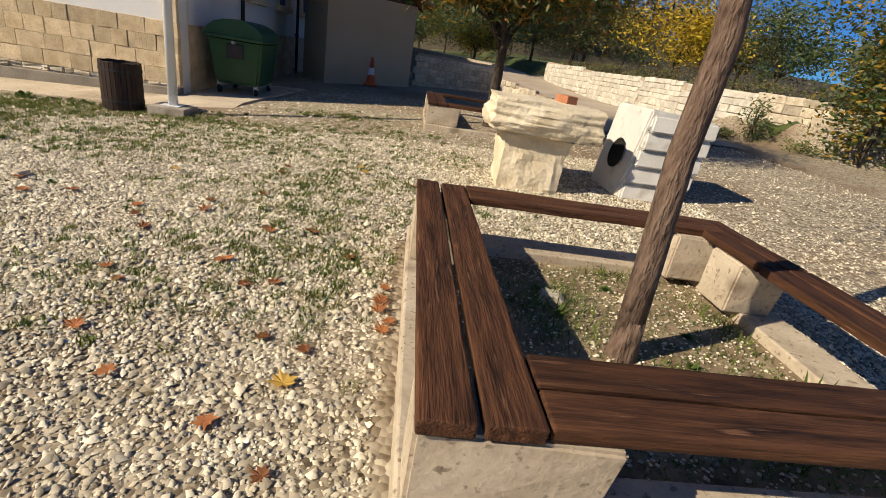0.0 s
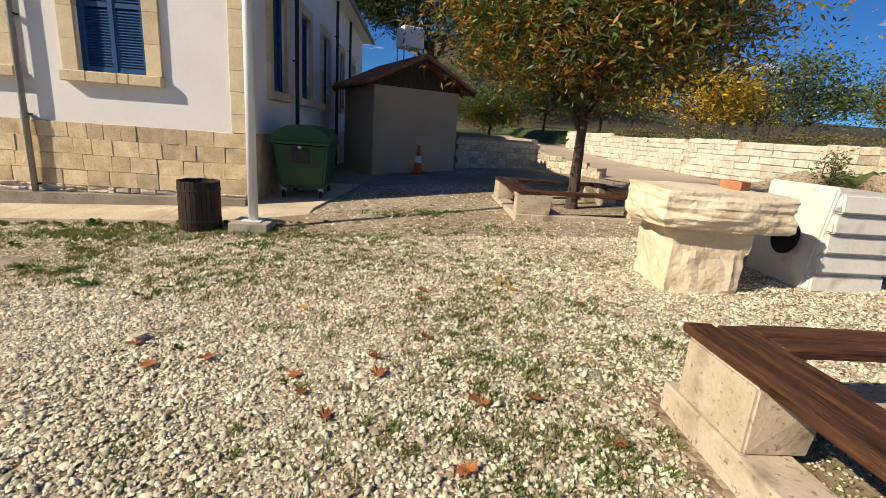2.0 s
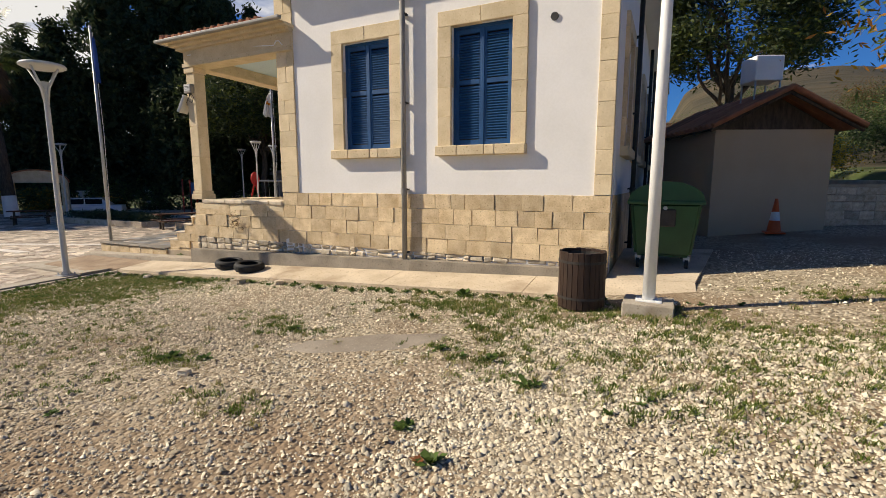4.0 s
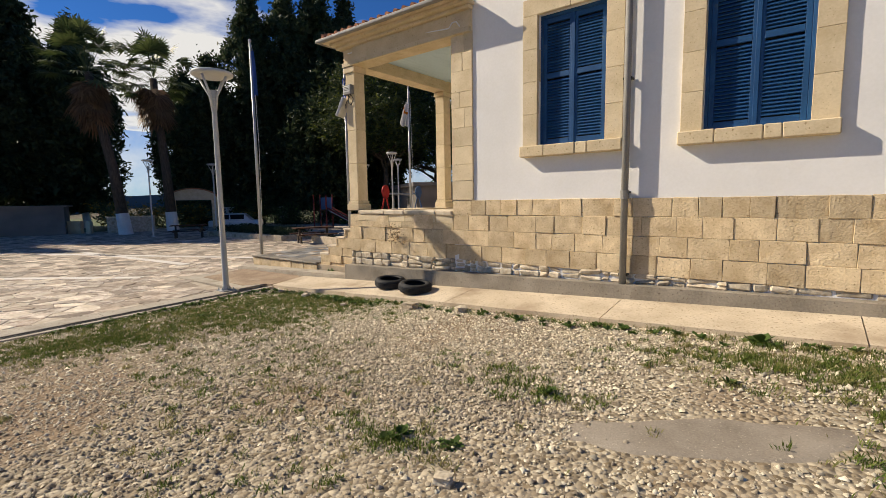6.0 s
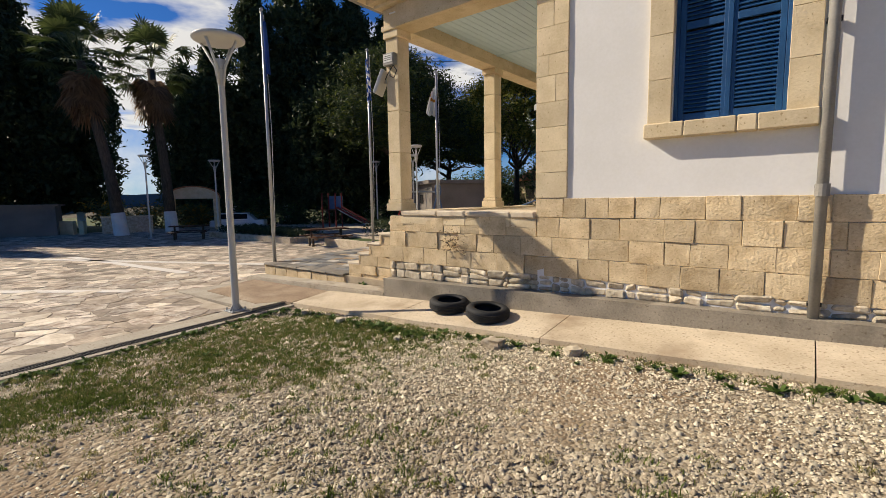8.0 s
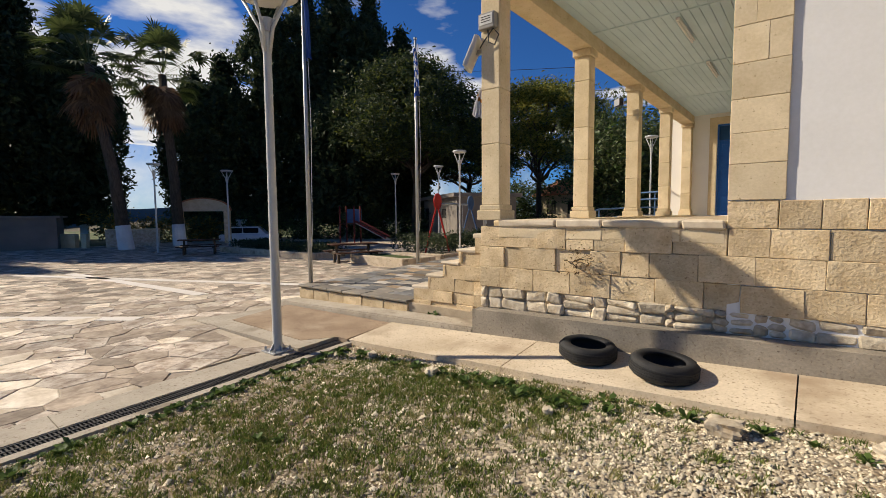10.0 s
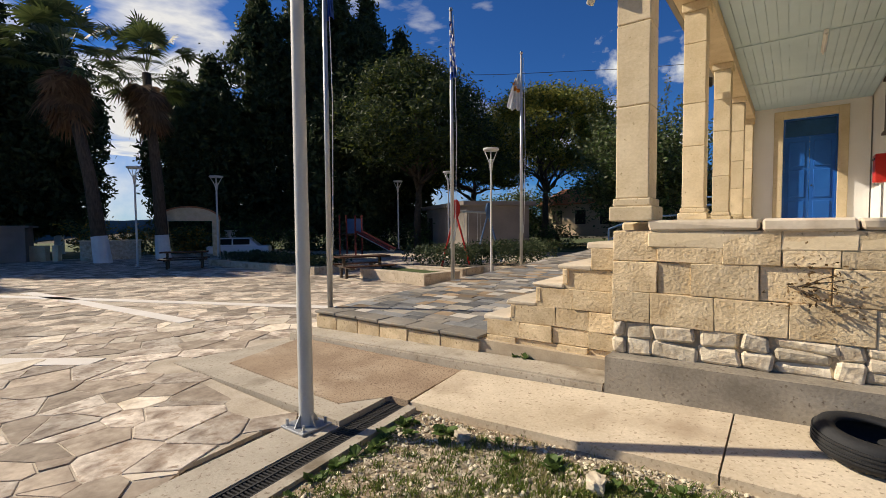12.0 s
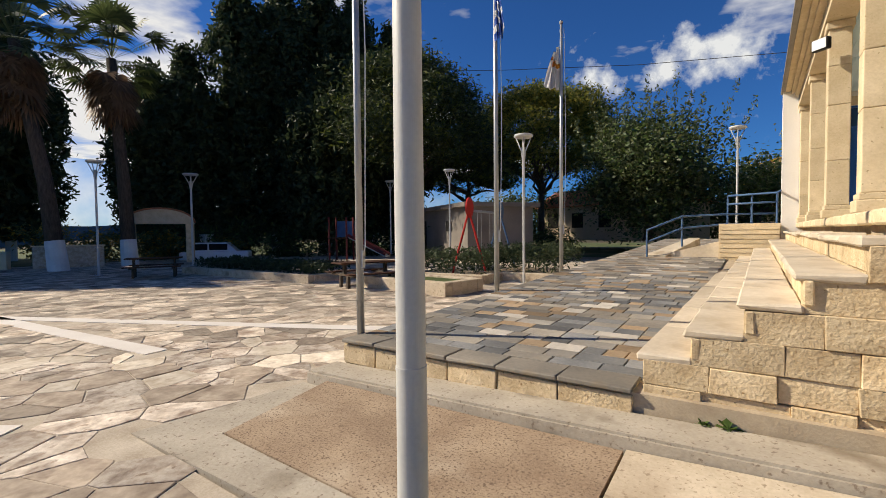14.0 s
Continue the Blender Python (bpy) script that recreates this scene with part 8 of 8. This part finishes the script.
def maple_leaf(size, curl, seed):
    """A five-lobed dry leaf, curled a little."""
    g = random.Random(seed)
    bm = bmesh.new()
    outline = []
    for k, (a, r) in enumerate(((-90, 0.2), (-58, 0.42), (-30, 0.62), (-8, 0.44), (12, 0.85), (34, 0.52), (58, 0.74), (74, 0.52), (90, 1.0), (106, 0.52), (122, 0.74), (146, 0.52), (168, 0.85), (188, 0.44), (210, 0.62), (238, 0.42))):
        rr = r * size * g.uniform(0.9, 1.1)
        x, y = rr * math.cos(radians(a)), rr * math.sin(radians(a))
        outline.append(bm.verts.new((x, y, curl * (x * x + y * y) / size + g.uniform(0, 0.08) * size)))
    c = bm.verts.new((0, 0, 0))
    for k in range(len(outline)):
        bm.faces.new((c, outline[k], outline[(k + 1) % len(outline)]))
    st = [bm.verts.new(p) for p in ((-0.004, 0, 0), (0.004, 0, 0), (0.01, -0.55 * size, 0.1 * size), (0.004, -0.55 * size, 0.1 * size))]
    bm.faces.new(st)
    me = bpy.data.meshes.new("fallen_leaf")
    bm.to_mesh(me)
    bm.free()
    return me


leaf_meshes = []
for k in range(6):
    me = maple_leaf(0.056 + 0.007 * (k % 3), 0.08 + 0.06 * k, 40 + k)
    me.materials.append(M_MAPLE if k != 2 else M_MAPLEY)
    leaf_meshes.append(me)
leaf_spots = [(-0.41, 1.68, 2), (-1.14, 1.72, 0), (-0.6, 2.01, 1), (-0.37, 1.92, 3), (-1.07, 2.82, 4), (-0.06, 2.3, 5), (-0.36, 1.22, 3), (-1.54, 2.5, 0), (-0.64, 1.46, 1), (-1.47, 2.02, 4), (-0.93, 3.31, 3), (-1.8, 3.24, 5), (0.0, 2.2, 0),
              (-1.68, 2.62, 3), (-1.09, 2.81, 0), (-0.31, 2.96, 0), (-0.05, 2.4, 4), (-0.04, 2.55, 3), (-0.02, 2.1, 5), (-0.86, 2.51, 1), (-0.69, 2.54, 3), (-0.97, 3.38, 0), (-0.64, 3.36, 4), (-1.55, 3.65, 5), (-1.98, 3.47, 3), (-3.02, 3.84, 1), (-0.51, 5.33, 2), (0.12, 4.73, 3),
              (-3.28, 4.13, 1), (-1.26, 4.89, 3), (-0.2, 5.58, 4), (-0.42, 5.14, 2), (-1.23, 4.15, 3), (-1.57, 3.87, 5), (-2.05, 3.66, 0), (-2.25, 4.72, 2), (-1.26, 5.11, 3), (-2.7, 3.9, 5), (-4.76, 4.18, 1), (1.55, 1.62, 3), (1.7, 1.5, 0), (1.35, 2.2, 5), (0.8, 1.7, 4), (1.9, 1.75, 3)]
for k, (x, y, i) in enumerate(leaf_spots):
    inside = 0.1 < x < 2.4 and 0.9 < y < 3.3
    ob = new("fallen_leaf", leaf_meshes[i])
    ob.matrix_basis = pose(x, y, (B1[2] + 0.035 if inside else ground_z(x, y) + 0.002), rnd.uniform(-9, 9), rnd.uniform(-9, 9), rnd.uniform(0, 360)) @ Matrix.Diagonal((*(rnd.uniform(0.9, 1.25),) * 3, 1))
    tagged(ob, "dry yellow plane leaf on the gravel" if i == 2 else "dry reddish brown plane leaf on the gravel", "leaf", "fallen leaves")

# a fan palm seedling and loose stones
sd = np.random.default_rng(9)
vs, fs = [], []
for q in range(13):
    a = radians(20 + q * 11.5)
    L = 0.27 * sd.uniform(0.85, 1.1)
    i0 = len(vs)
    d, s = np.array([math.cos(a), 0.2, math.sin(a)]), np.array([-math.sin(a), 0, math.cos(a)]) * 0.012
    vs += [(0, 0, 0.02), d * L * 0.6 + s, d * L, d * L * 0.6 - s]
    fs.append((i0, i0 + 1, i0 + 2, i0 + 3))
sdl = quick("palm_seedling", vs, fs, M_WEED)
sdl.matrix_basis = pose(1.80, 1.50, B1[2] + 0.03, 0, 0, -25)
tagged(sdl, "small fan palm seedling inside the bench", "seedling")
for i, (x, y, s) in enumerate(((-10.79, 8.05, 0.11), (-9.9, 8.2, 0.08), (-13.5, 8.0, 0.07), (-14.6, 8.15, 0.06), (-7.4, 4.6, 0.05), (-3.3, 4.2, 0.05), (-12.0, 7.7, 0.05), (0.95, 2.45, 0.07), (1.5, 2.55, 0.06), (1.62, 1.72, 0.06))):
    ob = part("stone", boulder(bmesh.new(), (s * 2, s * 1.5, s), i * 3.3, 0.7, 3, 0.3), M_RUBBLE)
    ob.matrix_basis = pose(x, y, (B1[2] + 0.04 if 0.1 < x < 2.4 and 0.9 < y < 3.3 else ground_z(x, y)) + s * 0.25, 0, 0, i * 50)
    tagged(ob, "loose pale limestone lying on the ground", "stone", "loose stones")


# litter and small growth inside the bench
def bed_growth():
    g = np.random.default_rng(6)
    x, y = g.uniform(0.4, 2.1, 5200), g.uniform(1.2, 3.0, 5200)
    n = len(x)
    p = np.stack([x, y, np.full(n, B1[2] + 0.032)], axis=1)
    a = g.uniform(0, 2 * np.pi, n)
    h = g.uniform(0.015, 0.075, n) * (0.3 + 1.4 * np.clip(np.sin(x * 5) * np.cos(y * 4), 0, 1))
    d = np.stack([np.cos(a), np.sin(a), np.zeros(n)], axis=1)
    s = np.stack([-np.sin(a), np.cos(a), np.zeros(n)], axis=1) * 0.004
    up = np.array([0, 0, 1.0])
    v = np.stack([p - s, p + s, p + s * 0.7 + d * (h * 0.5)[:, None] + up * (h * 0.6)[:, None], p + d * (h * 0.9)[:, None] + up * h[:, None]], axis=1)
    tagged(quick("grass_bed", v.reshape(-1, 3), np.arange(4 * n).reshape(-1, 4), M_GRASS), "sparse green seedlings on the soil inside the bench", "grass", kind="stuff")
    k = 2600
    x, y, r = g.uniform(0.36, 2.16, k), g.uniform(1.18, 3.02, k), g.uniform(0.004, 0.014, k)
    octa = np.array([(1, 0, 0), (0, 1, 0), (-1, 0, 0), (0, -1, 0), (0, 0, 0.6), (0, 0, -0.4)], dtype=float)
    w = octa[None] * (1 + g.uniform(-0.35, 0.35, (k, 6, 3)))
    out = w * r[:, None, None] + np.stack([x, y, np.full(k, B1[2] + 0.036)], axis=1)[:, None]
    f = np.array([(0, 1, 4), (1, 2, 4), (2, 3, 4), (3, 0, 4), (1, 0, 5), (2, 1, 5), (3, 2, 5), (0, 3, 5)])
    tagged(quick("gravel_bed", out.reshape(-1, 3), (f[None] + 6 * np.arange(k)[:, None, None]).reshape(-1, 3), M_PEBBLE), "scattered pebbles on the soil inside the bench", "gravel", kind="stuff")


bed_growth()

# dry twigs rooted in the porch wall, a weed at the kerb
tw = thing("wall_plant", pose(-12.55, WALL_Y - 0.02, 0.62), "dry twiggy plant rooted in a wall joint", "plant")
rd = random.Random(3)
for k in range(9):
    bm = bmesh.new()
    a = rd.uniform(-0.6, 0.6)
    limb(bm, (rd.uniform(-0.05, 0.05), 0, 0), (0.28 * math.sin(a) + 0.15, -0.06 - 0.05 * rd.random(), rd.uniform(-0.25, 0.22)), 0.006, 0.002, rd, 0.3, 4, 5)
    part("twig", bm, M_DBARK, tw)
gt = np.random.default_rng(5)
v, f = leaf_quads(np.array([0.12, -0.07, 0.0]) + gt.normal(size=(160, 3)) * np.array([0.13, 0.03, 0.12]), 0.035, gt, 0.5)
quick("foliage", v, f, M_BROWNBUSH, tw)
for i, (x, y, z, s) in enumerate(((-14.85, 9.72, -0.36, 0.1), (-15.0, 9.73, -0.37, 0.07), (-6.2, 8.2, -0.16, 0.16))):
    weed(pose(x, y, z), 900 + i, s)
